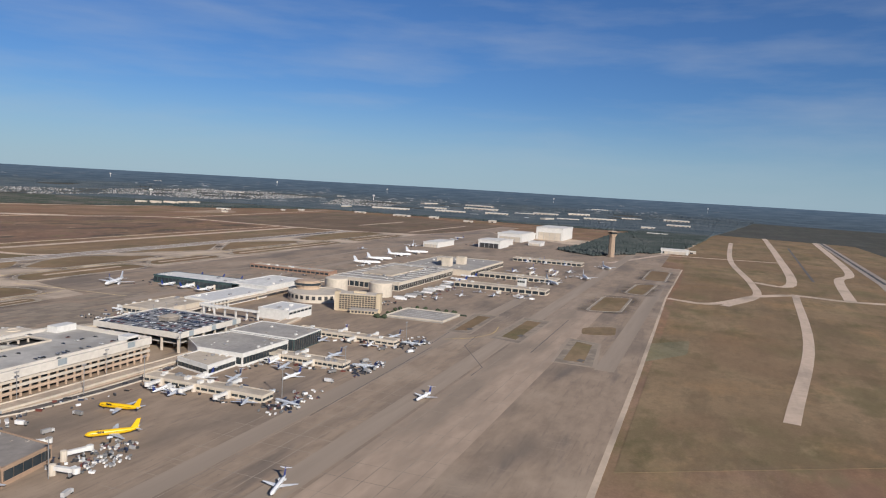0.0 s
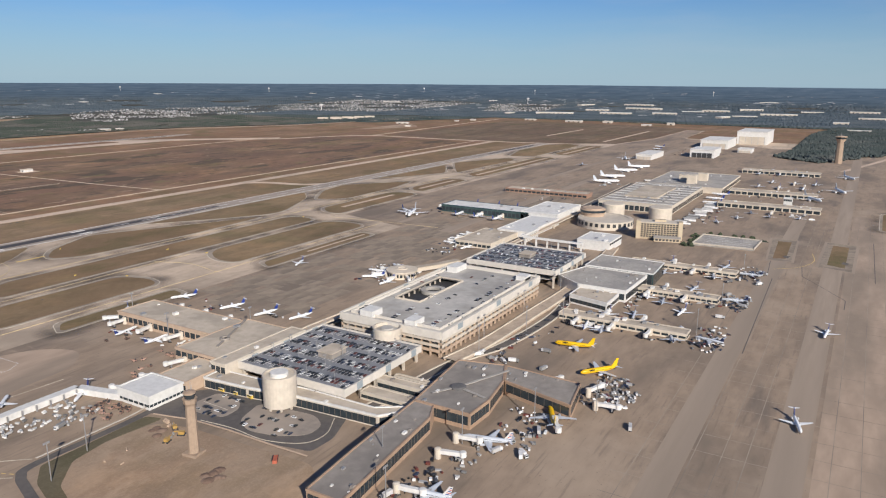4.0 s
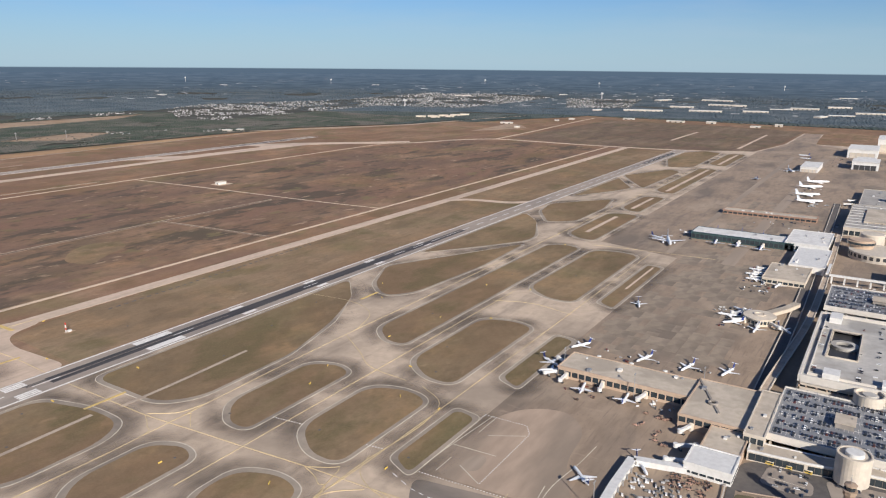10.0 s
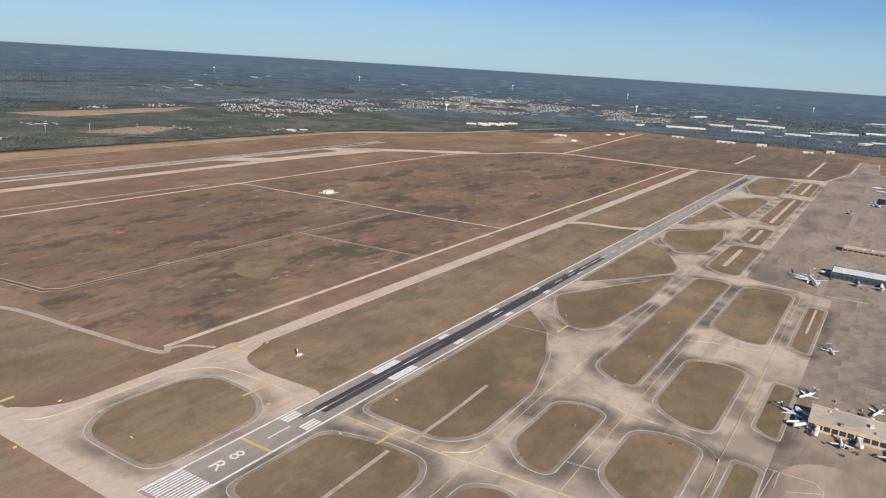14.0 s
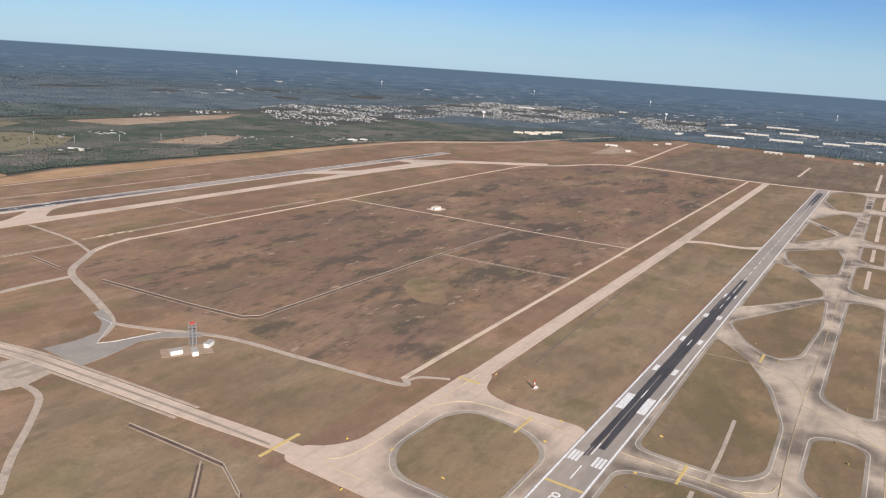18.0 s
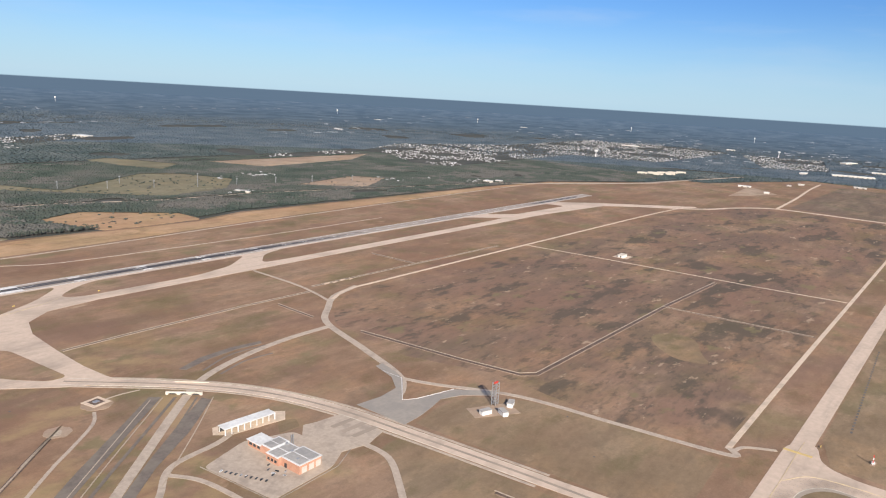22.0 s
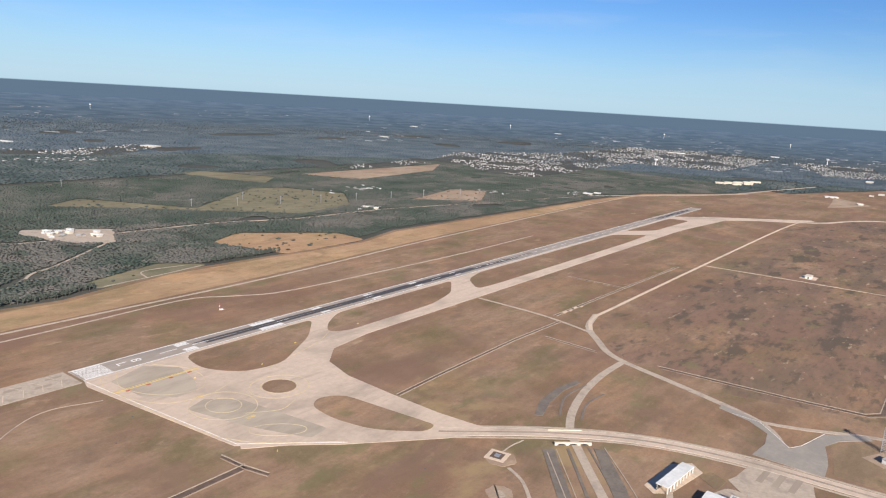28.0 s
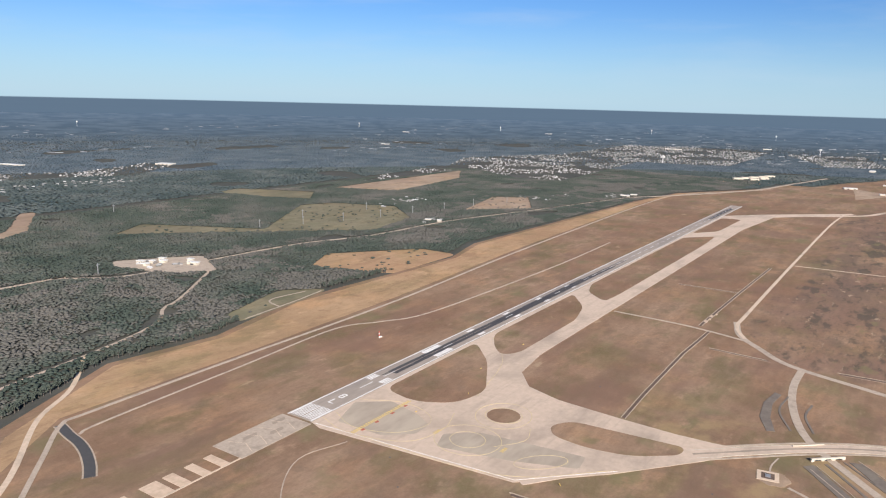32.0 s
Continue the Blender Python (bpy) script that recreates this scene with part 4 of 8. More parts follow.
# gravel rings of the pump pits
for x, y, rr in ((-98, 359.4, 7.5), (-124.6, 343.3, 6.0)):
    flat("gravel_ring", [(x + rr * math.cos(k * math.pi / 12) * (1 + .08 * math.sin(k * 2.3)), y + rr * math.sin(k * math.pi / 12) * (1 + .08 * math.cos(k * 1.7))) for k in range(24)], 0.385, M_SOIL, "pale gravel ring round a pit", "gravel")
flat("gravel_bed", [(-128, 341), (-125, 339.5), (-122, 344), (-124.5, 346)], 0.40, M_RIPRAP, "grey stones at a drain's mouth", "stones", r=1)
strip("pit_track", [(-103, 352), (-110, 340), (-128, 324), (-143, 311.5), (-190, 268)], 1.7, 0.402, M_ROADGREY, "narrow worn track to the pit", "track")
strip("pit_track", [(-94, 362), (-84, 362.5), (-74, 361)], 0.8, 0.402, M_ROADGREY, "narrow worn track to the pit", "track")

# the underpass: dark paved slopes either side of the sunken road, and the bridge that carries the taxiway
for pts in ([(-76, 349.4), (-71.4, 345.2), (-101, 322), (-133, 296.5), (-172, 265), (-176, 270), (-136, 303), (-97, 333)], [(-57.4, 330.6), (-55.6, 325), (-83, 302.6), (-112, 283.5), (-150, 252), (-153, 256), (-112, 290), (-79, 315)],
            [(-44, 372), (-42, 368), (-24, 373.5), (-2, 376), (16, 374), (18, 378), (-2, 381), (-26, 379)]):
    flat("paved_slope", pts, 0.46, M_SLOPE, "dark weathered slope beside a sunken road", "slope")
for pts, w in (([(-66.7, 340.2), (-96, 317), (-126, 293.5), (-165, 262)], 1.5), ([(-58.5, 333), (-86, 309), (-116, 284), (-152, 254)], 1.0), ([(-36, 361), (-10, 371), (16, 370)], 1.2), ([(-32, 350), (-10, 357), (10, 356)], 1.3)):
    strip("paved_slope", pts, w, 0.455, M_SLOPE, "dark weathered drain beside a sunken road", "slope")
for pts in ([(-77, 346), (-126, 305), (-168, 270)], [(-71.5, 344), (-121, 303), (-162, 268)], [(-53, 327), (-80, 302), (-118, 269)]):
    strip("slope_edge", pts, 0.5, 0.50, M_RIPRAP, "pale edge of a slope", "kerb")

M_CREAM = mat("cream_concrete", (0.62, 0.53, 0.42), (0.54, 0.46, 0.36), 0.4, 0.85, c3=(0.45, 0.38, 0.30), scale2=0.08)
# near-black for dark parts, and for shade inside openings put into colour
M_DARK = mat("dark_parts_and_opening_shade", (0.03, 0.03, 0.032), (0.045, 0.043, 0.042), 0.5, 0.6)
M_STEEL = mat("galvanised_steel", (0.42, 0.41, 0.40), (0.33, 0.32, 0.31), 1.5, 0.5, 0.5)
br = empty("taxiway_bridge", -61.5, 340, 0.3, -48, "low cream concrete bridge with round arches over a road", "bridge")
bmb = bmesh.new()
box(-9.4, -0.7, 1.15, 9.4, 0.4, 1.7, bmb)
part("parapet", bmb, M_CREAM, br)
for k in range(4):
    xk = -8.7 + k * 5.8
    part("pier", box(xk - 0.7, -0.55, 0.0, xk + 0.7, 0.4, 1.15), M_CREAM, br)
for k in range(3):                       # round arches between the piers
    xk = -5.8 + k * 5.8
    bmb = bmesh.new()
    arc = [(xk + 2.1 * math.cos(a * math.pi / 8), 0.25 + 0.85 * math.sin(a * math.pi / 8)) for a in range(9)]
    for p, q in zip(arc, arc[1:]):
        vs = [bmb.verts.new(v) for v in ((p[0], -0.5, p[1]), (q[0], -0.5, q[1]), (q[0], -0.5, 1.16), (p[0], -0.5, 1.16))]
        bmb.faces.new(vs)
    part("arch", bmb, M_CREAM, br)
    # solid block; its near-black colour is the shade within the arch
    part("arch_opening", box(xk - 2.1, 0.05, 0.0, xk + 2.1, 0.3, 1.15), M_DARK, br, "near-black block standing for the shade under the arch")
part("far_parapet", box(-9, 15.4, 0.3, 9, 15.9, 0.75), M_CREAM, br)

# ---- small things of the airfield ----
M_BRICK = mat("orange_brick", (0.46, 0.235, 0.145), (0.38, 0.185, 0.115), 1.2, 0.9, c3=(0.5, 0.29, 0.19), scale2=0.3)
M_ROOFW = mat("white_roof_membrane", (0.74, 0.71, 0.66), (0.62, 0.59, 0.54), 0.5, 0.7, c3=(0.5, 0.47, 0.43), scale2=0.15)
M_ROOFG = mat("grey_roof_gravel", (0.40, 0.365, 0.32), (0.32, 0.292, 0.256), 0.8, 0.9, c3=(0.22, 0.205, 0.19), scale2=0.12)
M_GLASS = mat("dark_glazing", (0.025, 0.032, 0.038), (0.04, 0.05, 0.055), 0.4, 0.12)
M_BEIGE0 = mat("pale_shutter", (0.5, 0.45, 0.38), (0.43, 0.385, 0.325), 0.8, 0.7)
M_SIGN = mat("sign_yellow", (0.72, 0.50, 0.10), (0.62, 0.42, 0.09), 1.0, 0.5)
M_RED = mat("red_paint", (0.55, 0.05, 0.03), (0.45, 0.05, 0.03), 1.0, 0.5)

st = empty("fire_station", -69, 254, 0.4, 0, "orange brick fire station with pale stepped flat roofs", "fire station")
part("wall", box(-5.5, -18, 0, 7, -6, 4.2), M_BRICK, st)
part("wall", box(-7, -6, 0, 5.5, 2, 3.7), M_BRICK, st)
part("wall", box(-4, 2, 0, 6, 9, 3.9), M_BRICK, st)
part("wall", box(-4, 9, 0, 3.5, 18.5, 2.9), M_BRICK, st)
for x0, y0, x1, y1, z in ((-5.8, -18.3, 7.3, -6, 4.2), (-7.3, -5.98, 5.8, 1.98, 3.7), (-4.3, 2, 6.3, 9.2, 3.9)):
    part("parapet", box(x0, y0, z, x1, y1, z + 0.25), M_ROOFW, st)
    part("roof", box(x0 + .8, y0 + .8, z + 0.2, (x0 + x1) / 2 - .3, y1 - .8, z + 0.32), M_ROOFG, st)
    part("roof", box((x0 + x1) / 2 + .3, y0 + .8, z + 0.2, x1 - .8, y1 - .8, z + 0.32), M_ROOFG, st)
part("canopy_roof", box(-4.5, 9.2, 2.9, 4, 19, 3.3), M_ROOFW, st, "white flat canopy roof")
for k in range(3):
    part("bay_door", box(7.0, -17 + k * 3.7, 0.2, 7.12, -14.2 + k * 3.7, 3.2), M_DARK, st)
    part("bay_door", box(-4.2 + k * 4, -18.12, 0.2, -1.4 + k * 4, -18.0, 3.0), M_BEIGE0, st)
    part("window", box(-4.12, 10 + k * 2.8, 1.0, -4.0, 11.8 + k * 2.8, 2.3), M_GLASS, st)
    part("window", box(-7.12, -5 + k * 2.3, 1.0, -7.0, -3.6 + k * 2.3, 2.2), M_GLASS, st)
    part("roof_unit", box(-3 + k * 3, -14 + k * 7, 4.1, -1.9 + k * 3, -12.8 + k * 7, 4.9), M_STEEL, st)
part("yard_door", box(-5.62, -10, 0.1, -5.5, -8.4, 2.2), M_DARK, st)
for k in range(2):
    part("drill_post", box(8.5 + k, 3.2, 0, 8.7 + k, 3.4, 6.0), M_STEEL, st)
sh = empty("open_shelter", -61, 288.5, 0.4, -5, "long open shelter with a white roof on posts", "shelter")
part("roof", box(-14, -3, 3.1, 14, 3, 3.5), M_ROOFW, sh)
for k in range(9):
    for s in (-1, 1):
        part("post", box(-13.6 + k * 3.4, s * 2.6 - 0.2, 0, -13.2 + k * 3.4, s * 2.6 + 0.2, 3.1), M_ROOFW, sh)
part("back_wall", box(-13.8, 2.4, 0, 13.8, 2.6, 3.0), M_DARK, sh)

ms = empty("radar_mast", 45, 216, 0.3, 0, "steel lattice mast with a red aerial on top", "mast")
for sx in (-1.3, 1.3):
    for sy in (-1.3, 1.3):
        part("leg", box(sx - 0.15, sy - 0.15, 0, sx + 0.15, sy + 0.15, 13), M_STEEL, ms)
for k in range(7):
    bmb = bmesh.new()
    for sx in (-1.3, 1.3):
        box(sx - 0.08, -1.3, 1 + k * 1.9, sx + 0.08, 1.3, 1.25 + k * 1.9, bmb)
        box(-1.3, sx - 0.08, 1 + k * 1.9, 1.3, sx + 0.08, 1.25 + k * 1.9, bmb)
    part("brace", bmb, M_STEEL, ms)
part("aerial", box(-1.5, -0.4, 12.4, 1.5, 0.4, 13.3), M_RED, ms, "red radar aerial")
flat("mast_pad", [(24, 214), (30, 224), (52, 212), (46, 200)], 0.42, M_SOIL, "bare pale pad round the mast", "pad")
hut = empty("equipment_hut", 50, 209, 0.4, 20, "small white equipment hut", "hut")
part("wall", box(-3, -1.5, 0, 3, 1.5, 2.2), M_ROOFW, hut)
part("roof", box(-3.2, -1.7, 2.2, 3.2, 1.7, 2.5), M_ROOFG, hut)
copy_thing(hut, pose(38, 206, 0.4, 0, 0, 60))
copy_thing(hut, pose(32, 213, 0.4, 0, 0, -20))
sd1 = empty("field_shed", 462, 328, 0.3, 0, "small white shed on pale gravel", "shed")
part("wall", box(-5, -3, 0, 5, 3, 2.6), M_ROOFW, sd1)
part("roof", box(-5.4, -3.4, 2.6, 5.4, 3.4, 3.0), M_CREAM, sd1)
part("door", box(-5.06, -1, 0, -5, 0.4, 2.0), M_DARK, sd1)
flat("shed_pad", [(454, 320), (472, 320), (472, 336), (454, 336)], 0.38, M_ROAD, "pale gravel pad", "pad")
for x, y in ((118, 47), (-51, 638)):
    g = empty("glide_mast", x, y, 0.3, 0, "thin red and white landing aid mast with a hut", "mast")
    for k in range(4):
        part("mast_section", box(-0.2, -0.2, k * 1.3, 0.2, 0.2, k * 1.3 + 1.3), M_RED if k % 2 else M_ROOFW, g)
    part("hut", box(1.0, -0.8, 0, 2.6, 0.6, 0.9), M_ROOFW, g)
    flat("aid_pad", [(x - 1, y - 1), (x + 4, y - 1.4), (x + 4, y + 1.2), (x - 1, y + 1)], 0.37, M_SOIL, "pale gravel pad", "pad")
mh = empty("pump_pit", -97, 362, 0.3, 10, "square concrete pump pit in the grass", "pit")
part("rim", box(-5, -5, 0, 5, 5, 0.25), M_ROAD, mh)
part("pit", box(-3, -3, 0.1, 3, 3, 0.32), M_DITCH, mh)
part("lid", box(-1.5, -1.2, 0.3, 1.4, 1.2, 0.6), M_STEEL, mh)
ct = new("canal")
tagged(ct, "dark curved canal with pale banks", "canal", kind="structure")
cpts = smooth_line([(-266, 682), (-269, 668), (-271, 655), (-275, 642), (-281, 629), (-287, 619)])
part("bank", ribbon(cpts, 6.6, 0.2, 0.39), M_RIPRAP, ct)
M_WATER = mat("dark_water", (0.088, 0.076, 0.062), (0.07, 0.062, 0.05), 0.3, 0.55)
part("water", ribbon(cpts, 5.0, 0.2, 0.43), M_WATER, ct)

# yellow hold bars, taxi lines, runway names
tm = new("taxi_markings")
tagged(tm, "worn yellow taxi lines and hold bars", "markings", kind="structure")
for x0, y0, x1, y1 in ((71, 34, 89, 35.2), (75, -36.4, 93, -35.2), (104, 71, 106, 84), (24, 68, 26.5, 69), (-12, 106, 11, 107.5), (238, -42, 254, -40.5)):
    part("hold_bar", box(x0, y0, 0.35, x1, y1, 0.55), M_YELLOW, tm)
for pts in ([(85, -9), (85, -37), (85, -59), (87, -84), (89, -110), (91, -134), (92.6, -163), (94.3, -185), (96.4, -212), (97.6, -238), (96, -262)], [(85, -59), (80, -67), (73, -72), (32, -72), (-40, -71)], [(88, -81), (95, -73), (102, -71), (190, -69), (300, -69.5), (900, -69)], [(86, -59), (93, -68), (102, -71), (73, -72)], [(91, -134), (86, -144), (74, -149), (-30, -149)],
            [(94.3, -185), (99.8, -192.7), (109, -197.8), (113.3, -198.2)], [(110.2, -197.7), (103.2, -200.3), (98.8, -205.4), (96.1, -212)], [(95.4, -201.8), (87.4, -220.7), (80, -240)], [(82, -181), (89.4, -184.5), (94.7, -193.7)], [(92.8, -163.5), (90.8, -172), (86.9, -176.8), (79, -180.3), (60, -182)], [(108, -148), (99, -151), (93, -159), (90, -170)], [(77, -149), (89, -149), (106, -149), (135, -151), (154, -147), (163, -133)], [(77, -149), (84, -151), (91, -159)], [(91, -135), (97, -144), (109, -150), (430, -148)], [(191, -69), (178, -88), (167, -103), (164, -124)], [(230, -10), (232, -40), (222, -60), (200, -69)],
            [(86, 9), (87, 40), (84, 66), (70, 77)], [(0, 60), (2, 84), (20, 78), (120, 77.5)], [(60, -107.5), (300, -106.5)], [(278, -104), (285, -125), (280, -150)], [(432, -104), (436, -130), (440, -190)]):
    part("taxi_line", ribbon(smooth_line(pts), 0.24, 0.35, 0.545), M_YELWORN, tm)
for x0, y0, x1, y1 in ((110, -101, 112, -115), (113, -143, 114, -150)):
    n = int(math.hypot(x1 - x0, y1 - y0) / 1.1)
    for k in range(n):
        x, y = x0 + (x1 - x0) * k / n, y0 + (y1 - y0) * k / n
        part("boundary_dot", box(x - .22, y - .22, 0.35, x + .22, y + .22, 0.548), M_WHITE, tm)
for x0, y0, x1, y1 in ((470, -87, 541, -83.6), (584, -87, 649, -83.6), (697, -87.4, 891, -83.6), (946, -87.6, 1073, -83.6), (1164, -72.5, 1440, -68), (1228, 51, 1416, 55.5), (340, -161, 396, -159.6)):
    part("pale_strip", box(x0, y0, 0.35, x1, y1, 0.56), M_TAXI, tm)


def painted_text(text, x, y, size, rz, parent):
    cu = bpy.data.curves.new("runway_name", "FONT")
    cu.body, cu.size, cu.align_x, cu.align_y, cu.extrude = text, size, "CENTER", "CENTER", 0.03
    tmp = new("runway_name", cu)
    me = bpy.data.meshes.new_from_object(tmp.evaluated_get(bpy.context.evaluated_depsgraph_get()))
    bpy.data.objects.remove(tmp)
    ob = part("runway_name", me, M_WHITE, parent)
    ob.matrix_world = pose(x, y, 0.55, 0, 0, rz)


nm = new("runway_names")
tagged(nm, "large white runway names on asphalt", "markings", kind="structure")
painted_text("R", 27, 0, 9, -90, nm)
painted_text("8", 36, 0, 9, -90, nm)
painted_text("L", -157, 588, 9, -90, nm)
painted_text("8", -148, 588, 9, -90, nm)
part("threshold_line", box(45, -8, 0.35, 46.5, 8, 0.56), M_YELLOW, nm)

# small signs and manhole covers on the grass islands
sg = empty("taxiway_sign", 157, -87, 0.5, 20, "small yellow taxiway sign on short legs", "sign", "taxiway signs")
part("panel", box(-0.75, -0.1, 0.25, 0.75, 0.1, 0.75), M_SIGN, sg)
for sx in (-0.5, 0.5):
    part("leg", box(sx - .05, -.05, 0, sx + .05, .05, 0.27), M_STEEL, sg)
for x, y, a in ((139, -93, 20), (66, -93, 0), (77, -132, 30), (200, -89, 0), (237, -95, 10), (149, -150, 0), (150, -131, 40), (104, -158, 0), (72, -20, 90), (110, -20, 90), (72, 20, 90), (94, 22, 90), (268, -34, 30), (246, -50, 60), (300, -88, 0), (176, -118, 90), (250, -118, 90), (306, -114, 0), (420, -88, 0), (-10, 66, 0), (20, 40, 90), (20, 88, 0), (120, 70, 0), (-12, -90, 0), (50, -118, 0), (-140, 540, 0), (-100, 530, 30), (-60, 545, 0), (0, 545, 0), (-165, 440, 45)):
    copy_thing(sg, pose(x, y, 0.5, 0, 0, a))
mc = part("manhole_cover", lathe([(0.55, 0), (0.55, 0.08), (0.42, 0.1)], 10), M_ASPHALT)
tagged(mc, "dark round manhole cover in the grass", "manhole", "manhole covers")
mc.matrix_world = pose(103, -85, 0.5)
for x, y in ((112, -122), (178, -130), (205, -119), (71, -94), (114, -160), (140, -40), (180, -30), (220, -24), (44, -40), (60, -20), (240, -88), (330, -90), (390, -85), (350, -125), (400, -120), (30, 50), (50, 40), (-20, 130), (30, 150), (60, 180), (140, 30), (220, 36), (300, 38), (-100, 440), (-40, 470), (60, 480), (140, 490), (-190, 520), (-210, 500), (-130, 380)):
    copy_thing(mc, pose(x, y, 0.5 if y < 0 else 0.32))


# ---- terminal area ----
M_TAN = mat("tan_concrete", (0.50, 0.37, 0.265), (0.43, 0.31, 0.22), 0.6, 0.85, c3=(0.37, 0.265, 0.19), scale2=0.1)
M_BEIGE = mat("beige_precast", (0.57, 0.495, 0.40), (0.49, 0.425, 0.345), 0.5, 0.8, c3=(0.40, 0.345, 0.28), scale2=0.06)
M_WHITEW = mat("white_cladding", (0.68, 0.655, 0.61), (0.58, 0.555, 0.515), 0.5, 0.6)
M_ROOFD = mat("weathered_roof_deck", (0.30, 0.262, 0.225), (0.235, 0.205, 0.175), 0.35, 0.9, c3=(0.17, 0.148, 0.128), scale2=0.06, mix2=0.7)
M_ROOFT = mat("tan_roof_membrane", (0.53, 0.445, 0.345), (0.45, 0.375, 0.29), 0.35, 0.9, c3=(0.33, 0.275, 0.212), scale2=0.08, mix2=0.7)
M_DECK = mat("blue_grey_parking_deck", (0.215, 0.217, 0.225), (0.175, 0.178, 0.185), 0.5, 0.85, c3=(0.26, 0.257, 0.255), scale2=0.08)
M_DECKP = mat("pale_parking_roof", (0.49, 0.455, 0.405), (0.41, 0.38, 0.34), 0.4, 0.85, c3=(0.27, 0.25, 0.22), scale2=0.06, mix2=0.7)
M_PARA = mat("off_white_precast", (0.63, 0.575, 0.50), (0.55, 0.50, 0.435), 0.5, 0.8, c3=(0.52, 0.475, 0.41), scale2=0.08)
M_MESH = mat("blue_grey_ribbed_cladding", (0.30, 0.335, 0.345), (0.24, 0.27, 0.28), 1.2, 0.6, stretch=(6, 6, 0.3))
M_TEAL = mat("teal_glass", (0.035, 0.062, 0.066), (0.05, 0.085, 0.085), 0.3, 0.15)
M_LAWN = mat("dark_shrubs", (0.05, 0.062, 0.03), (0.035, 0.045, 0.022), 0.7, 0.95)
rnd = random.Random(11)


def window_row(parent, x0, y0, x1, y1, z0, z1, n, m=None, gap=0.18):
    """A row of n upright panes along a wall from one end to the other, set 6 cm proud."""
    a, b = Vector((x0, y0)), Vector((x1, y1))
    d = (b - a) / n
    nrm = Vector((-d.y, d.x)).normalized() * 0.06
    for i in range(n):
        p, q = a + d * (i + gap / 2), a + d * (i + 1 - gap / 2)
        part("window", prism([tuple(p - nrm), tuple(q - nrm), tuple(q + nrm), tuple(p + nrm)], z0, z1), m or M_GLASS, parent)


def hall(name, x0, y0, x1, y1, h, wall, roof, label, windows=(), z=0.42, units=3, category="terminal"):
    """A flat-roofed building: walls, parapet, roof, rooftop units, window rows on named sides (side, z0, z1, number)."""
    cx, cy = (x0 + x1) / 2, (y0 + y1) / 2
    b = empty(name, cx, cy, z, 0, label, category)
    w, d = (x1 - x0) / 2, (y1 - y0) / 2
    part("wall", box(-w, -d, 0, w, d, h), wall, b)
    for a in ((-w - .2, -d - .2, w + .2, -d + .3), (-w - .2, d - .3, w + .2, d + .2), (-w - .2, -d + .3, -w + .3, d - .3), (w - .3, -d + .3, w + .2, d - .3)):
        part("parapet", box(a[0], a[1], h - 0.35, a[2], a[3], h + 0.35), wall, b)
    part("roof", box(-w + .3, -d + .3, h, w - .3, d - .3, h + 0.08), roof, b)
    for side, z0, z1, n in windows:
        e = {"s": (-w, -d, w, -d), "n": (-w, d, w, d), "w": (-w, -d, -w, d), "e": (w, -d, w, d)}[side]
        window_row(b, *e, z0, z1, n)
    for k in range(units):
        ux, uy, us = rnd.uniform(-w * .8, w * .8), rnd.uniform(-d * .8, d * .8), rnd.uniform(0.5, 1.3)
        part("roof_unit", box(ux - us, uy - us * .7, h + 0.05, ux + us, uy + us * .7, h + 0.05 + us * 0.9), M_STEEL if k % 2 else M_WHITEW, b)
    return b


M_MULL = mat("dark_bronze_frame", (0.11, 0.088, 0.07), (0.085, 0.068, 0.055), 1.0, 0.5)


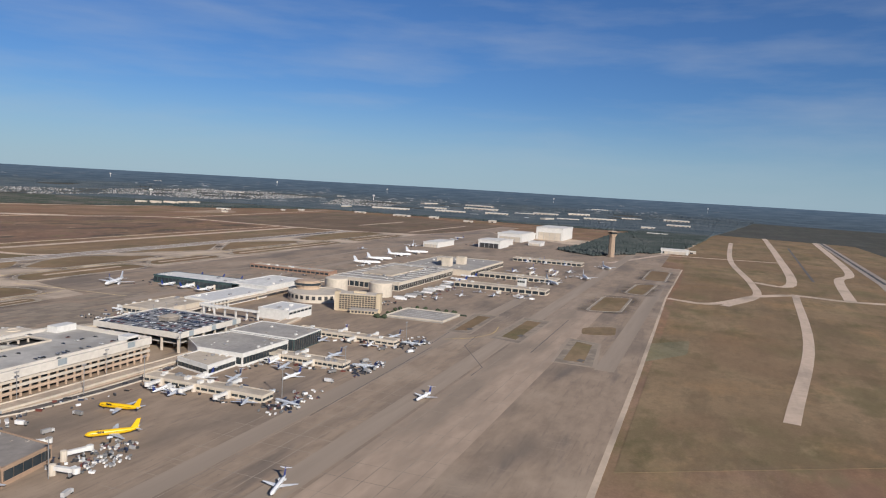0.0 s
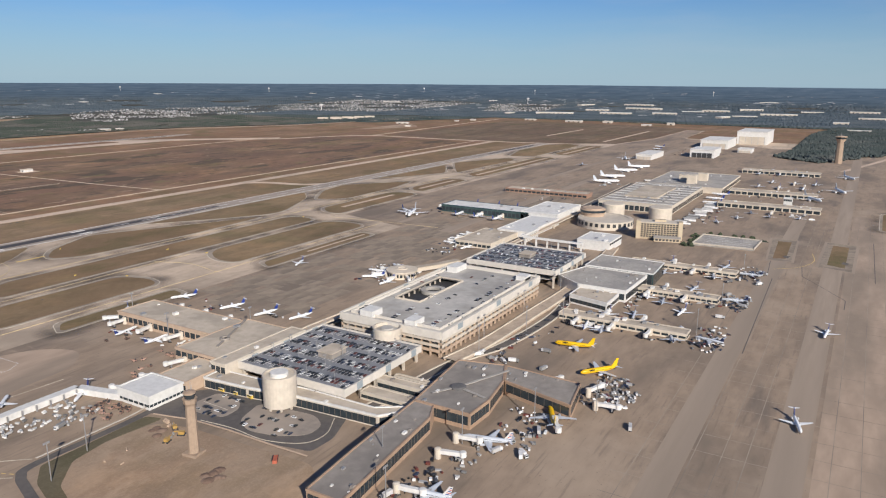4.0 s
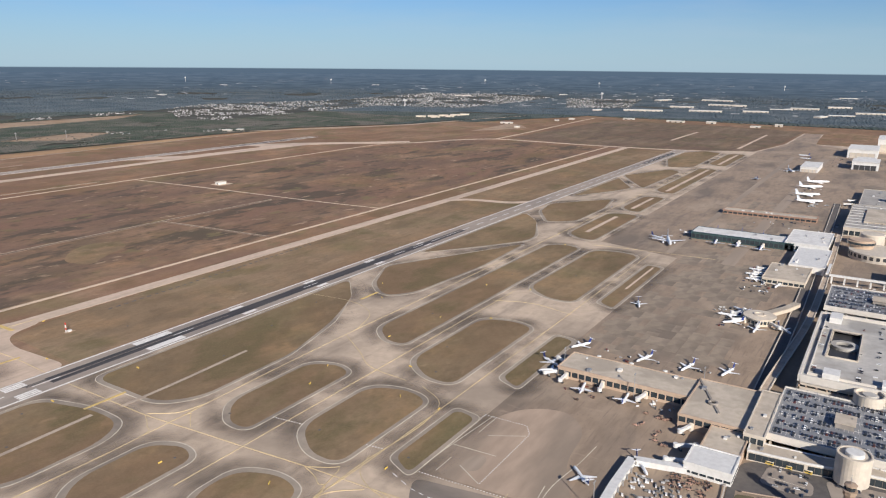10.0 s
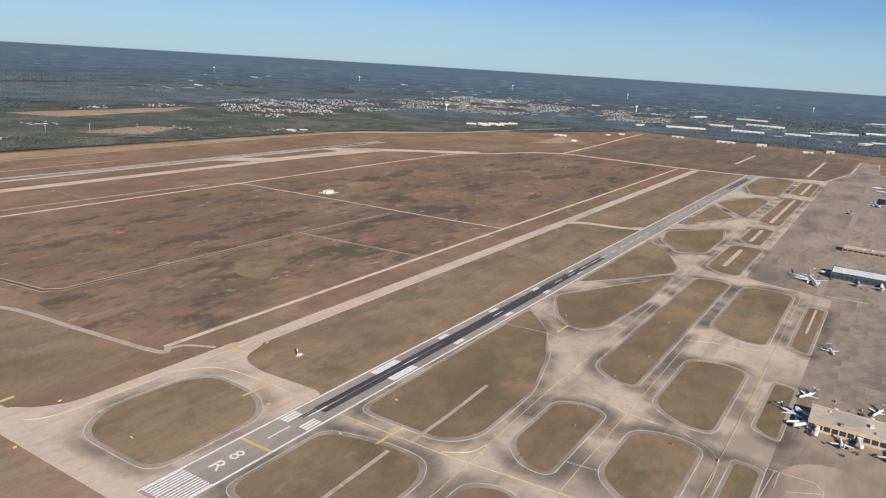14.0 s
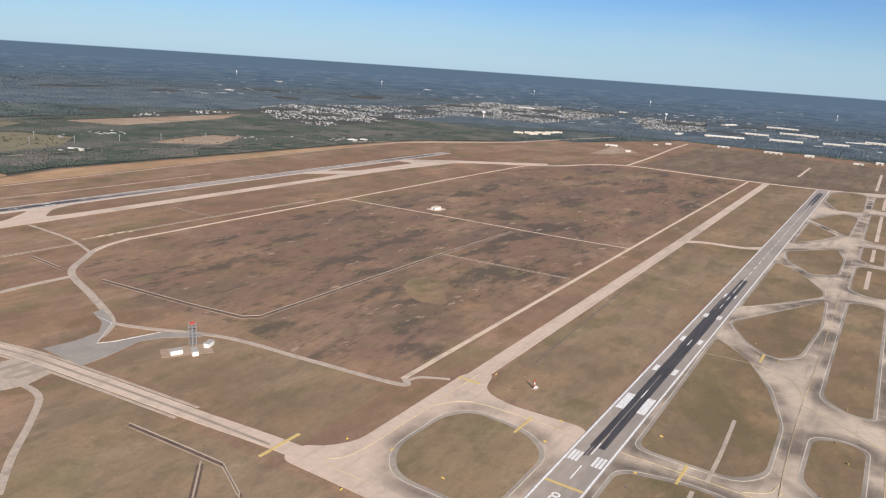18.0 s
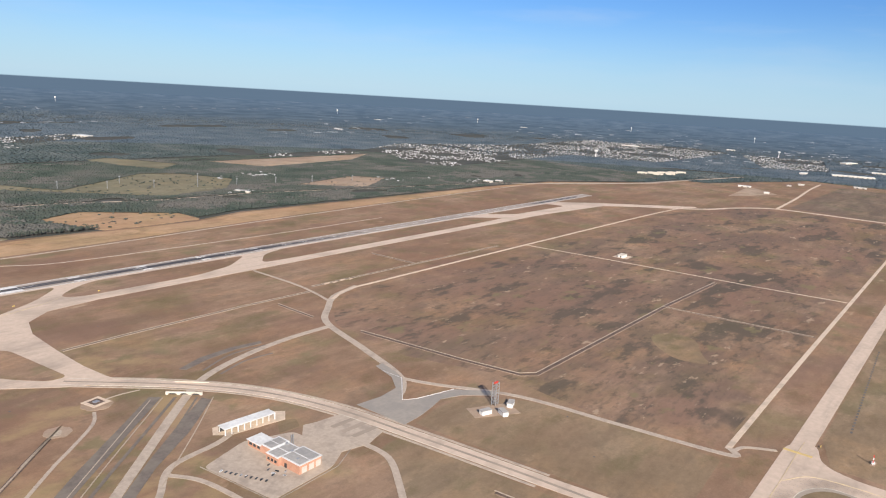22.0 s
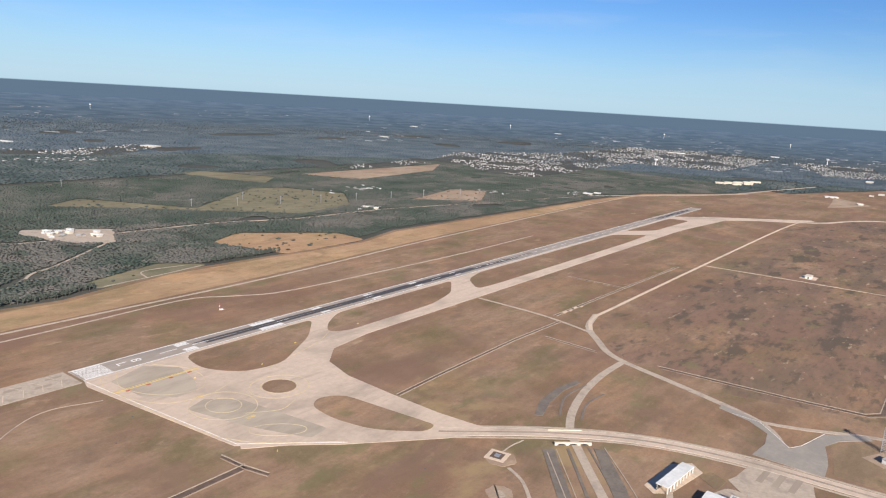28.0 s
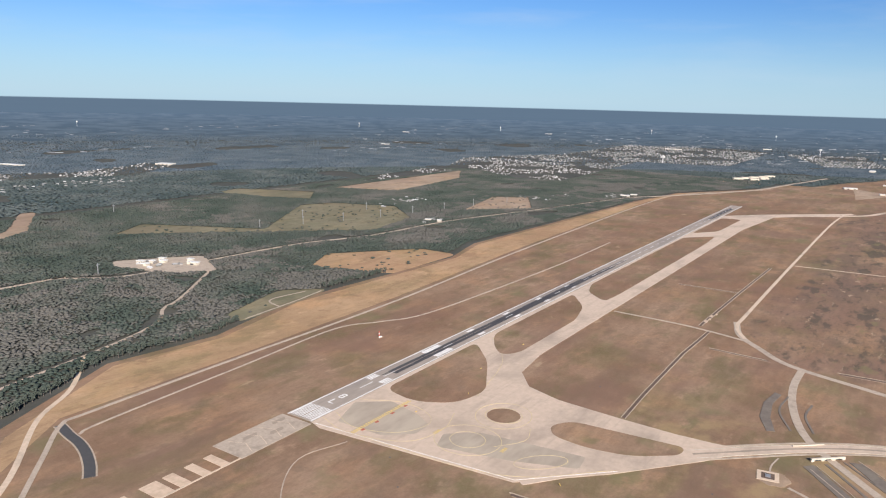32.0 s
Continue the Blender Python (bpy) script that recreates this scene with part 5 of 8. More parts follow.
def ribbon_hall(name, pts, h, wall, roof, label, glazed=(), z=0.42, units=3, sill=0.28, head=0.84, category="terminal", fascia=None):
    """A flat-roofed building over a polygon; glazed edges (edge, panes) carry a long dark window band cut by thin posts."""
    b = empty(name, 0, 0, z, 0, label, category)
    part("wall", prism(pts, 0, h), wall, b)
    k = len(pts)
    area = sum(p[0] * q[1] - p[1] * q[0] for p, q in zip(pts, pts[1:] + pts[:1]))
    for i in range(k):
        p, q = Vector(pts[i]), Vector(pts[(i + 1) % k])
        d = (q - p).normalized()
        o = Vector((d.y, -d.x)) * (1 if area > 0 else -1)
        part("parapet", prism([tuple(p + o * .15), tuple(q + o * .15), tuple(q - o * .35), tuple(p - o * .35)], h - .25, h + .35), fascia or wall, b)
    part("roof", prism([tuple(Vector(p)) for p in pts], h - .1, h + 0.06), roof, b)
    for i, n in glazed:
        p, q = Vector(pts[i]), Vector(pts[(i + 1) % k])
        d = (q - p).normalized()
        o = Vector((d.y, -d.x)) * (1 if area > 0 else -1)
        p2, q2 = p + d * .6, q - d * .6
        glz = part("glazing", prism([tuple(p2 + o * .05), tuple(q2 + o * .05), tuple(q2 - o * .2), tuple(p2 - o * .2)], h * sill, h * head), M_GLASS, b, "dark ribbon glazing")
        for j in range(n + 1):
            c = p2 + (q2 - p2) * j / n
            part("mullion", prism([tuple(c + o * .12 - d * .07), tuple(c + o * .12 + d * .07), tuple(c + d * .07), tuple(c - d * .07)], h * sill, h * head), M_MULL, glz)
    xs, ys = [p[0] for p in pts], [p[1] for p in pts]
    made = 0
    for _ in range(200):
        ux, uy, us = rnd.uniform(min(xs), max(xs)), rnd.uniform(min(ys), max(ys)), rnd.uniform(0.25, 0.8)
        c = False
        for (x0, y0), (x1, y1) in zip(pts, pts[1:] + pts[:1]):
            if (y0 > uy) != (y1 > uy) and ux < (x1 - x0) * (uy - y0) / (y1 - y0) + x0:
                c = not c
        if c and made < units:
            made += 1
            part("roof_unit", box(ux - us, uy - us * .6, h, ux + us, uy + us * .6, h + 0.1 + us * 0.8), (M_STEEL, M_WHITEW, M_ROOFD)[made % 3], b)
    return b


# -- multi-storey parking garage with a light well
gx0, gx1, gy0, gy1 = 238, 328, -311, -265
gar = empty("parking_garage", 283, -288, 0.42, 0, "beige multi-storey parking garage with open decks", "parking garage")
gw, gd = 45, 23
for k, z in enumerate((2.2, 4.2, 6.2)):
    for a in ((-gw, -gd, gw, -gd + 0.5), (-gw, gd - 0.5, gw, gd), (-gw, -gd + .5, -gw + 0.5, gd - .5), (gw - 0.5, -gd + .5, gw, gd - .5)):
        part("spandrel", box(a[0], a[1], z - 0.5, a[2], a[3], z + 0.55), M_TAN if k < 1 else M_BEIGE, gar)
    part("floor_slab", box(-gw + .5, -gd + .5, z - 0.45, gw - .5, gd - .5, z - 0.15), M_DECKP, gar)
for s in (-1, 1):
    part("band", box(-gw - .3, s * gd - 0.5, 7.0, gw + .3, s * gd + 0.5, 10.0), M_PARA, gar)
    part("band", box(s * gw - 0.5, -gd + .5, 7.0, s * gw + 0.5, gd - .5, 10.0), M_PARA, gar)
    for k in range(25):
        part("column", box(-gw + k * 3.7, s * (gd - 0.4) - 0.3, 0, -gw + k * 3.7 + 0.55, s * (gd - 0.4) + 0.3, 7.7), M_TAN, gar)
    for k in range(12):
        part("column", box(s * (gw - .4) - .3, -gd + 1 + k * 3.8, 0, s * (gw - .4) + .3, -gd + 1.55 + k * 3.8, 7.7), M_TAN, gar)
    for k in range(3):
        part("stair_glazing", box(-34 + k * 33, s * gd - 0.56, 7.7, -30 + k * 33, s * gd + 0.56, 9.9), M_MESH, gar)
# solid filler, coloured near-black in place of shade between the floors
part("core", box(-gw + 3, -gd + 3, 0, gw - 3, gd - 3, 7.5), M_DARK, gar, "near-black block standing for the shade inside the decks")
# top deck round the light well
lx0, lx1, ly0, ly1 = -17, 20, 4, 16
for a in ((-gw + .5, -gd + .5, gw - .5, ly0), (-gw + .5, ly1, gw - .5, gd - .5), (-gw + .5, ly0, lx0, ly1), (lx1, ly0, gw - .5, ly1)):
    part("top_deck", box(a[0], a[1], 8.9, a[2], a[3], 9.3), M_DECKP, gar)
for a in ((lx0, ly0 - .4, lx1, ly0), (lx0, ly1, lx1, ly1 + .4), (lx0 - .4, ly0, lx0, ly1), (lx1, ly0, lx1 + .4, ly1)):
    part("well_parapet", box(a[0], a[1], 9.0, a[2], a[3], 10.0), M_BEIGE, gar)
for k, zz in enumerate((7.55, 8.5)):
    part("ramp", ribbon([(4 + 4.6 * math.cos(a * math.pi / 12), 10 + 4.6 * math.sin(a * math.pi / 12)) for a in range(24)], 2.2, zz - 0.5, zz + 0.3, closed=True), M_DECKP, gar, "curving ramp in the light well")
for k in range(9):
    for yy in (ly0 + .3, ly1 - .3):
        part("well_column", box(lx0 + 1 + k * 4.4, yy - .3, 7.5, lx0 + 1.6 + k * 4.4, yy + .3, 8.9), M_BEIGE, gar)
# raised inner deck edge and the lower walk outside it
for a in ((-gw + 3, -gd + 2.6, gw - 3, -gd + 3.0), (-gw + 3, gd - 3.0, gw - 3, gd - 2.6), (-gw + 3, -gd + 3, -gw + 3.4, gd - 3), (gw - 3.4, -gd + 3, gw - 3, gd - 3)):
    part("deck_edge", box(a[0], a[1], 9.2, a[2], a[3], 10.3), M_PARA, gar)
for x, y, w, d, h in ((-40, 12, 3.4, 3.0, 2.6), (36, 16, 5, 2.6, 2.8), (-40, -8, 3.4, 2.4, 2.2), (38, -18, 3, 2.4, 2.2)):
    part("stair_tower", box(x - w, y - d, 9.2, x + w, y + d, 9.2 + h), M_WHITEW, gar)
hx = empty("spiral_ramp", 233.5, -290, 0.42, 0, "round white spiral parking ramp", "ramp")
part("drum", lathe([(5.4, 0), (5.4, 9.8), (4.8, 9.8), (4.8, 8.6)], 28), M_BEIGE, hx)
part("drive", lathe([(4.8, 8.4), (2.4, 9.0), (2.4, 9.5), (0.1, 9.5)], 28), M_DECKP, hx)

# -- parking decks on columns
def parking_deck(x0, x1, y0, y1, h, label):
    dk = empty("parking_deck", (x0 + x1) / 2, (y0 + y1) / 2, 0.42, 0, label, "parking deck")
    w, d = (x1 - x0) / 2, (y1 - y0) / 2
    part("slab", box(-w, -d, h - 1.0, w, d, h - 0.6), M_DECK, dk, "blue-grey asphalt parking surface")
    for a in ((-w - .4, -d - .4, w + .4, -d), (-w - .4, d, w + .4, d + .4), (-w - .4, -d, -w, d), (w, -d, w + .4, d)):
        part("parapet", box(a[0], a[1], h - 2.6, a[2], a[3], h), M_PARA, dk)
    for s in (-1, 1):
        for k in range(3):
            part("stair_glazing", box(-w + 6 + k * w * .72, s * (d + .2) - .26, h - 2.5, -w + 9 + k * w * .72, s * (d + .2) + .26, h - .1), M_MESH, dk)
    for i in range(6):
        for j in range(6):
            part("column", box(-w + 1 + i * (2 * w - 2) / 5 - .4, -d + 1 + j * (2 * d - 2) / 5 - .4, 0, -w + 1 + i * (2 * w - 2) / 5 + .4, -d + 1 + j * (2 * d - 2) / 5 + .4, h - 1.0), M_BEIGE, dk)
    part("lower_floor", box(-w + 2, -d + 2, h * 0.42 - .3, w - 2, d - 2, h * 0.42), M_DECKP, dk)
    stair = part("stair_hut", box(-4, -3, h - .6, 4, 3, h + 1.3), M_ROOFD, dk)
    part("hut_roof", box(-4.4, -3.4, h + 1.3, 4.4, 3.4, h + 1.6), M_ROOFT, stair)
    return dk


parking_deck(187, 231, -306, -261.5, 6.4, "open-roofed parking deck full of cars")
parking_deck(343, 386, -313, -265, 9.2, "parking deck with packed rows of cars")

stalls = new("stall_lines")
tagged(stalls, "pale parking stall lines on the decks", "markings", kind="structure")
for r in range(6):
    for y0 in (-304.5,):
        part("stall_line", box(191.6 + r * 7.0, -305, 6.15, 191.75 + r * 7.0, -263, 6.245), M_WHITE, stalls)
        for k in range(31):
            part("stall_line", box(189.5 + r * 7.0, -305.2 + k * 1.42, 6.15, 193.8 + r * 7.0, -305.1 + k * 1.42, 6.24), M_WHITE, stalls)
# lamp posts on the decks and yards
lpost = empty("lamp_post", 190, -300, 6.2, 0, "tall thin steel lamp post", "lamp post", "deck lamp posts")
part("pole", box(-0.06, -0.06, 0, 0.06, 0.06, 4.2), M_STEEL, lpost)
part("arm", box(-0.7, -0.06, 4.1, 0.7, 0.06, 4.2), M_STEEL, lpost)
part("lamp_head", box(-0.9, -0.15, 4.05, -0.5, 0.15, 4.25), M_STEEL, lpost)
for i in range(5):
    for j in range(4):
        if i or j:
            copy_thing(lpost, pose(190 + i * 9.4, -300 + j * 11.5, 6.2))
            copy_thing(lpost, pose(346 + i * 9.2, -307 + j * 12, 9.0))

# cars: one mesh for the painted body, one for the windows
def car_mesh():
    bm = bmesh.new()
    prof = [(-0.88, 0.12), (0.88, 0.12), (0.90, 0.32), (0.55, 0.36), (-0.86, 0.36)]
    for s0, s1 in ((-0.34, 0.34),):
        a = [bm.verts.new((x, s0, z)) for x, z in prof]
        b = [bm.verts.new((x, s1, z)) for x, z in prof]
        bm.faces.new(a)
        bm.faces.new(b[::-1])
        for i in range(5):
            j = (i + 1) % 5
            bm.faces.new((a[j], a[i], b[i], b[j]))
    prof = [(-0.62, 0.36), (0.42, 0.36), (0.18, 0.57), (-0.45, 0.57)]
    a = [bm.verts.new((x, -0.28, z)) for x, z in prof]
    b = [bm.verts.new((x, 0.28, z)) for x, z in prof]
    bm.faces.new(b[2:] + a[2:][::-1])
    bmesh.ops.recalc_face_normals(bm, faces=bm.faces)
    return mesh_of(bm, "car_body")


def glass_mesh():
    bm = bmesh.new()
    prof = [(-0.60, 0.362), (0.40, 0.362), (0.17, 0.565), (-0.44, 0.565)]
    a = [bm.verts.new((x, -0.29, z)) for x, z in prof]
    b = [bm.verts.new((x, 0.29, z)) for x, z in prof]
    bm.faces.new(a)
    bm.faces.new(b[::-1])
    bm.faces.new((a[1], b[1], b[2], a[2]))
    bm.faces.new((b[0], a[0], a[3], b[3]))
    return mesh_of(bm, "car_windows")


def ramp_material(name, island=False, rough=0.35):
    m = bpy.data.materials.new(name)
    m.use_nodes = True
    n, l = m.node_tree.nodes, m.node_tree.links
    b = n["Principled BSDF"]
    b.inputs["Roughness"].default_value = rough
    src = n.new("ShaderNodeNewGeometry").outputs["Random Per Island"] if island else n.new("ShaderNodeObjectInfo").outputs["Random"]
    r = n.new("ShaderNodeValToRGB")
    r.color_ramp.interpolation = "CONSTANT"
    cols = ((0.70, 0.70, 0.69), (0.015, 0.015, 0.017), (0.08, 0.08, 0.085), (0.03, 0.032, 0.038), (0.60, 0.59, 0.57), (0.05, 0.05, 0.053), (0.018, 0.018, 0.02), (0.13, 0.04, 0.03), (0.03, 0.04, 0.07), (0.35, 0.34, 0.33), (0.03, 0.03, 0.032))
    e = r.color_ramp.elements
    while len(e) < len(cols):
        e.new(0.5)
    for i, c in enumerate(cols):
        e[i].position = i / len(cols)
        e[i].color = (*c, 1)
    l.new(src, r.inputs["Fac"])
    l.new(r.outputs["Color"], b.inputs["Base Color"])
    return m


M_CAR = ramp_material("car_paint")
M_CARS = ramp_material("car_paint_far", True)
CAR, CARG = car_mesh(), glass_mesh()
CAR.materials.append(M_CAR)
CARG.materials.append(M_GLASS)
first = new("car", CAR)
tagged(first, "parked car on the deck", "car", "parked cars")
part("window_band", CARG, None, first)
first.matrix_world = pose(189, -304, 6.22)
spots = []
for r in range(6):                       # rows on the nearer deck
    for k in range(30):
        for o in (0, 2.2):
            x, y = 190.5 + r * 7.0 + o, -304.5 + k * 1.42
            if rnd.random() < 0.80 and not (203 < x < 215 and -289 < y < -280):
                spots.append((x, y, 6.22, 0 if o else 180))
for k in range(34):                      # roof of the garage
    spots.append((241 + rnd.random() * 84, rnd.choice((-308.5, -304, -292, -285, -268)) + rnd.random(), 9.72, rnd.choice((0, 90))))
for k in range(46):                      # ground lot beside the drum, forecourt of the fire station
    spots.append((162 + rnd.random() * 1.6 if k % 5 == 0 else 165.5 + k % 3 * 4.2 + rnd.uniform(-.3, .3), -304 + rnd.random() * 20 if k % 2 else -277 + rnd.random() * 12, 0.56, rnd.choice((0, 90, 4))))
for k in range(10):
    spots.append((-95 + k * 0.9, 262 - k * 2.2, 0.41, 20))
for k in range(7):
    spots.append((-84 + rnd.random() * 8, 240 + rnd.random() * 14, 0.41, rnd.choice((20, 110))))
rnd.shuffle(spots)
for x, y, z, a in spots[:298]:
    copy_thing(first, pose(x, y, z, 0, 0, a + rnd.uniform(-3, 3)))


def merged(name, mesh, places, material, label, category):
    """Many copies of one small mesh joined into one object."""
    vs = np.array([v.co[:] for v in mesh.vertices])
    fs = [tuple(p.vertices) for p in mesh.polygons]
    allv, allf = [], []
    for i, m in enumerate(places):
        r = np.array(m.to_3x3())
        allv.append(vs @ r.T + np.array(m.translation))
        allf += [tuple(v + i * len(vs) for v in f) for f in fs]
    me = bpy.data.meshes.new(name)
    me.from_pydata(np.concatenate(allv).tolist(), [], allf)
    me.materials.append(material)
    return tagged(new(name, me), label, category, kind="stuff")


far_spots = spots[298:]
for r in range(6):
    for k in range(32):
        for o in (0, 2.2):
            if rnd.random() < 0.86:
                far_spots.append((346 + r * 6.8 + o, -311 + k * 1.42, 9.02, 0 if o else 180))
for k in range(60):
    far_spots.append((390 + rnd.random() * 40, -300 + rnd.random() * 40, 0.46, rnd.choice((0, 90))))
for k in range(70):
    far_spots.append((580 + rnd.random() * 120, -310 + rnd.random() * 50, 7.6, rnd.choice((0, 90))))
for row, x0, x1 in ((-269, 242, 324), (-285.6, 244, 262), (-303, 246, 318), (-307, 250, 310)):
    for k in range(int((x1 - x0) / 2)):
        if noise.noise((k * 0.31, row, 4)) + rnd.uniform(-.3, .3) > 0.12:
            far_spots.append((x0 + k * 2, row + rnd.uniform(-.3, .3), 9.74, 90 if rnd.random() < .5 else 270))
merged("far_parked_cars", CAR, [pose(x, y, z, 0, 0, a) for x, y, z, a in far_spots], M_CARS, "many parked cars in rows on roofs and lots", "cars")

# -- the cream drum, the brick-coloured tower, the bare site round it
dr = empty("round_drum_building", 178, -288, 0.42, 0, "cream windowless drum building on short legs", "building")
part("drum", lathe([(5.2, 1.2), (5.25, 10.2), (5.25, 11.0), (4.7, 11.0), (4.7, 10.4)], 32), M_BEIGE, dr)
part("inner_drum", lathe([(2.8, 10.3), (2.8, 11.6), (2.5, 11.7)], 24), M_WHITEW, dr)
for k in range(8):
    a = k * math.pi / 4
    part("leg", box(4.4 * math.cos(a) - .3, 4.4 * math.sin(a) - .3, 0, 4.4 * math.cos(a) + .3, 4.4 * math.sin(a) + .3, 1.4), M_BEIGE, dr)
M_TOWER = mat("brown_tower_concrete", (0.36, 0.262, 0.185), (0.30, 0.218, 0.154), 0.8, 0.85, c3=(0.26, 0.19, 0.134), scale2=0.15)
tw = empty("control_tower", 144, -288, 0.4, 8, "tapered tan concrete control tower", "control tower")
part("shaft", lathe([(1.6, 0), (1.35, 14.6)], 8), M_TOWER, tw)
part("collar", lathe([(1.35, 14.4), (1.75, 15.2), (1.8, 16.2)], 8), M_TOWER, tw)
part("balcony", lathe([(2.0, 16.2), (2.0, 16.5), (1.5, 16.5)], 8), M_TOWER, tw)
part("cab", lathe([(1.35, 16.5), (1.6, 17.8)], 8), M_GLASS, tw, "dark glass cab")
part("cab_roof", lathe([(1.7, 17.8), (1.7, 18.2), (0.4, 18.6)], 8), M_TOWER, tw)
for dx, h in ((-0.7, 1.6), (0.5, 2.2), (0.9, 1.2)):
    part("aerial", box(dx - 0.05, -0.05, 18.6, dx + 0.05, 0.05, 18.6 + h), M_STEEL, tw)
part("base", box(-2.2, -2.2, 0, 2.2, 2.2, 0.8), M_TOWER, tw)
M_BANK = grass_material("rough_bank_grass", (0.20, 0.165, 0.105), (0.15, 0.125, 0.08), (0.105, 0.105, 0.052), (0.09, 0.075, 0.05, 0.5), 0.3)
M_COURT = mat("worn_court_paving", (0.30, 0.25, 0.205), (0.235, 0.196, 0.162), 0.4, 0.9, c3=(0.38, 0.31, 0.245), scale2=0.1, mix2=0.7)
flat("bare_site", [(117, -266), (129.5, -262.7), (140, -262), (150.8, -264.4), (153.8, -275.5), (154.8, -297.8), (156, -319), (148, -328), (120, -340), (104, -330), (108, -290)], 0.47, M_SOIL, "bare tan earth of a building site", "earth", r=3)
flat("site_bank", [(119, -258.4), (137, -258.3), (152, -258), (153.6, -263.6), (149.5, -263.2), (135.9, -261.6), (124.8, -263.4), (115.8, -272), (106, -300), (100, -328), (96, -330), (104, -296), (113.4, -266)], 0.50, M_BANK, "rough green bank round the building site", "bank", r=1.5)
strip("site_road", [(92, -340), (98, -310), (106, -282), (111, -265.2), (113.3, -259.4), (117.8, -256.4), (137, -256.6), (148, -256.7), (162, -255.6), (174, -254.4)], 2.6, 0.52, M_ASPHALT, "dark narrow road round the building site", "road")
strip("site_kerb", [(153.4, -259.6), (154.3, -263.3), (156.7, -272.5), (157.6, -286.7), (157.5, -301.5), (157.8, -316)], 0.45, 1.25, M_TAN, "low tan retaining wall of the site", "wall", curve=False)
strip("site_wall", [(120, -254.9), (148, -255.0), (164, -253.4)], 0.5, 1.3, M_BEIGE, "long low pale wall", "wall", curve=False)
flat("forecourt", [(153.8, -257), (172, -256), (178, -262), (181, -290), (184, -310), (170, -315), (161, -314.5), (158.2, -300), (158.2, -286), (157.4, -272)], 0.465, M_ASPHALT, "dark asphalt loop road round a parking court", "road", r=2)
flat("parking_court", [(164.4, -284), (160.9, -291), (162.8, -300.5), (167.6, -307.6), (174.3, -307.7), (178.6, -301.5), (177.4, -292), (176, -281)], 0.54, M_COURT, "worn grey parking court round the drum", "car park", r=3)
flat("parking_court", [(163.5, -263), (161.5, -270), (163.5, -278.6), (170, -278.4), (174.6, -274), (174.8, -264)], 0.54, M_COURT, "worn grey parking court before the terminal", "car park", r=2)
for pts in ([(168, -265), (167.6, -276)], [(158.6, -274), (159.8, -286), (159.3, -299), (163.6, -309.6), (171, -311.6), (180, -307.6)]):
    strip("lane_line", pts, 0.22, 0.56, M_PALELINE, "thin pale lane line on the forecourt", "markings")
M_MUD = mat("dark_dug_earth", (0.20, 0.125, 0.085), (0.13, 0.082, 0.058), 0.8, 0.95, c3=(0.30, 0.21, 0.15), scale2=0.3)
for cx, cy, n, sd in ((139, -301.4, 9, 5), (147, -268.5, 5, 6)):
    rg = random.Random(sd)
    hb = bmesh.new()
    for k in range(n):
        ox, oy, rr = rg.uniform(-2.8, 2.8), rg.uniform(-2.4, 2.4), rg.uniform(.5, 1.1)
        lathe([(rr * 1.9, -.05), (rr * 1.2, rr * .2), (rr * .5, rr * .42), (.02, rr * .45)], 8, hb, ox, oy)
    tagged(part("earth_mound", hb, M_MUD), "heap of dark dug earth on the bare site", "earth mound").matrix_world = pose(cx, cy, 0.47)
sk = empty("steel_skip", 152.4, -309.6, 0.47, 35, "dull red open steel skip on bare earth", "skip")
part("bin", prism([(-1.5, -.6), (1.5, -.6), (1.5, .6), (-1.5, .6)], 0, .9), M_HOLD, sk)
for sy in (-.66, .66):
    part("rim_rail", box(-1.55, sy - .06, .78, 1.55, sy + .06, .95), M_DARK, sk)
for x, y, w, d, h, a in ((152.4, -266.6, 2.2, .9, 1.0, 80), (151.2, -269.2, 1.2, .8, .7, 20), (136, -270.5, 1.4, .4, .4, 50), (130.5, -276, 1.2, .35, .4, 10), (128.8, -271, .8, .4, .5, 70)):
    st = empty("timber_stack", x, y, 0.47, a, "small stack of tan boards on the site", "timber stack", "stacks on the building site")
    for k in range(3):
        part("board", box(-w / 2, -d / 2 + k * d / 3, 0, w / 2, -d / 2 + k * d / 3 + d / 3.6, h * (1 - .15 * k)), M_TAN, st)
bu = empty("shuttle_bus", 177.0, -269.2, 0.47, 82, "yellow shuttle bus at the terminal kerb", "bus", "shuttle buses")
part("body", box(-1.9, -.5, .25, 1.9, .5, 1.3), M_SIGN, bu)
part("roof", box(-1.85, -.46, 1.3, 1.85, .46, 1.4), M_WHITEW, bu)
for sy in (-.52, .5):
    part("window_band", box(-1.7, sy, .75, 1.7, sy + .02, 1.15), M_GLASS, bu)
for sx in (-1.2, 1.2):
    part("axle", box(sx - .22, -.53, 0, sx + .22, .53, .4), M_DARK, bu)
for x, y, a in ((176.4, -263.6, 85), (177.4, -275.2, 80)):
    copy_thing(bu, pose(x, y, 0.47, 0, 0, a))
M_DIGGER = mat("digger_yellow", (0.44, 0.27, 0.075), (0.35, 0.215, 0.06), 1.0, 0.5)
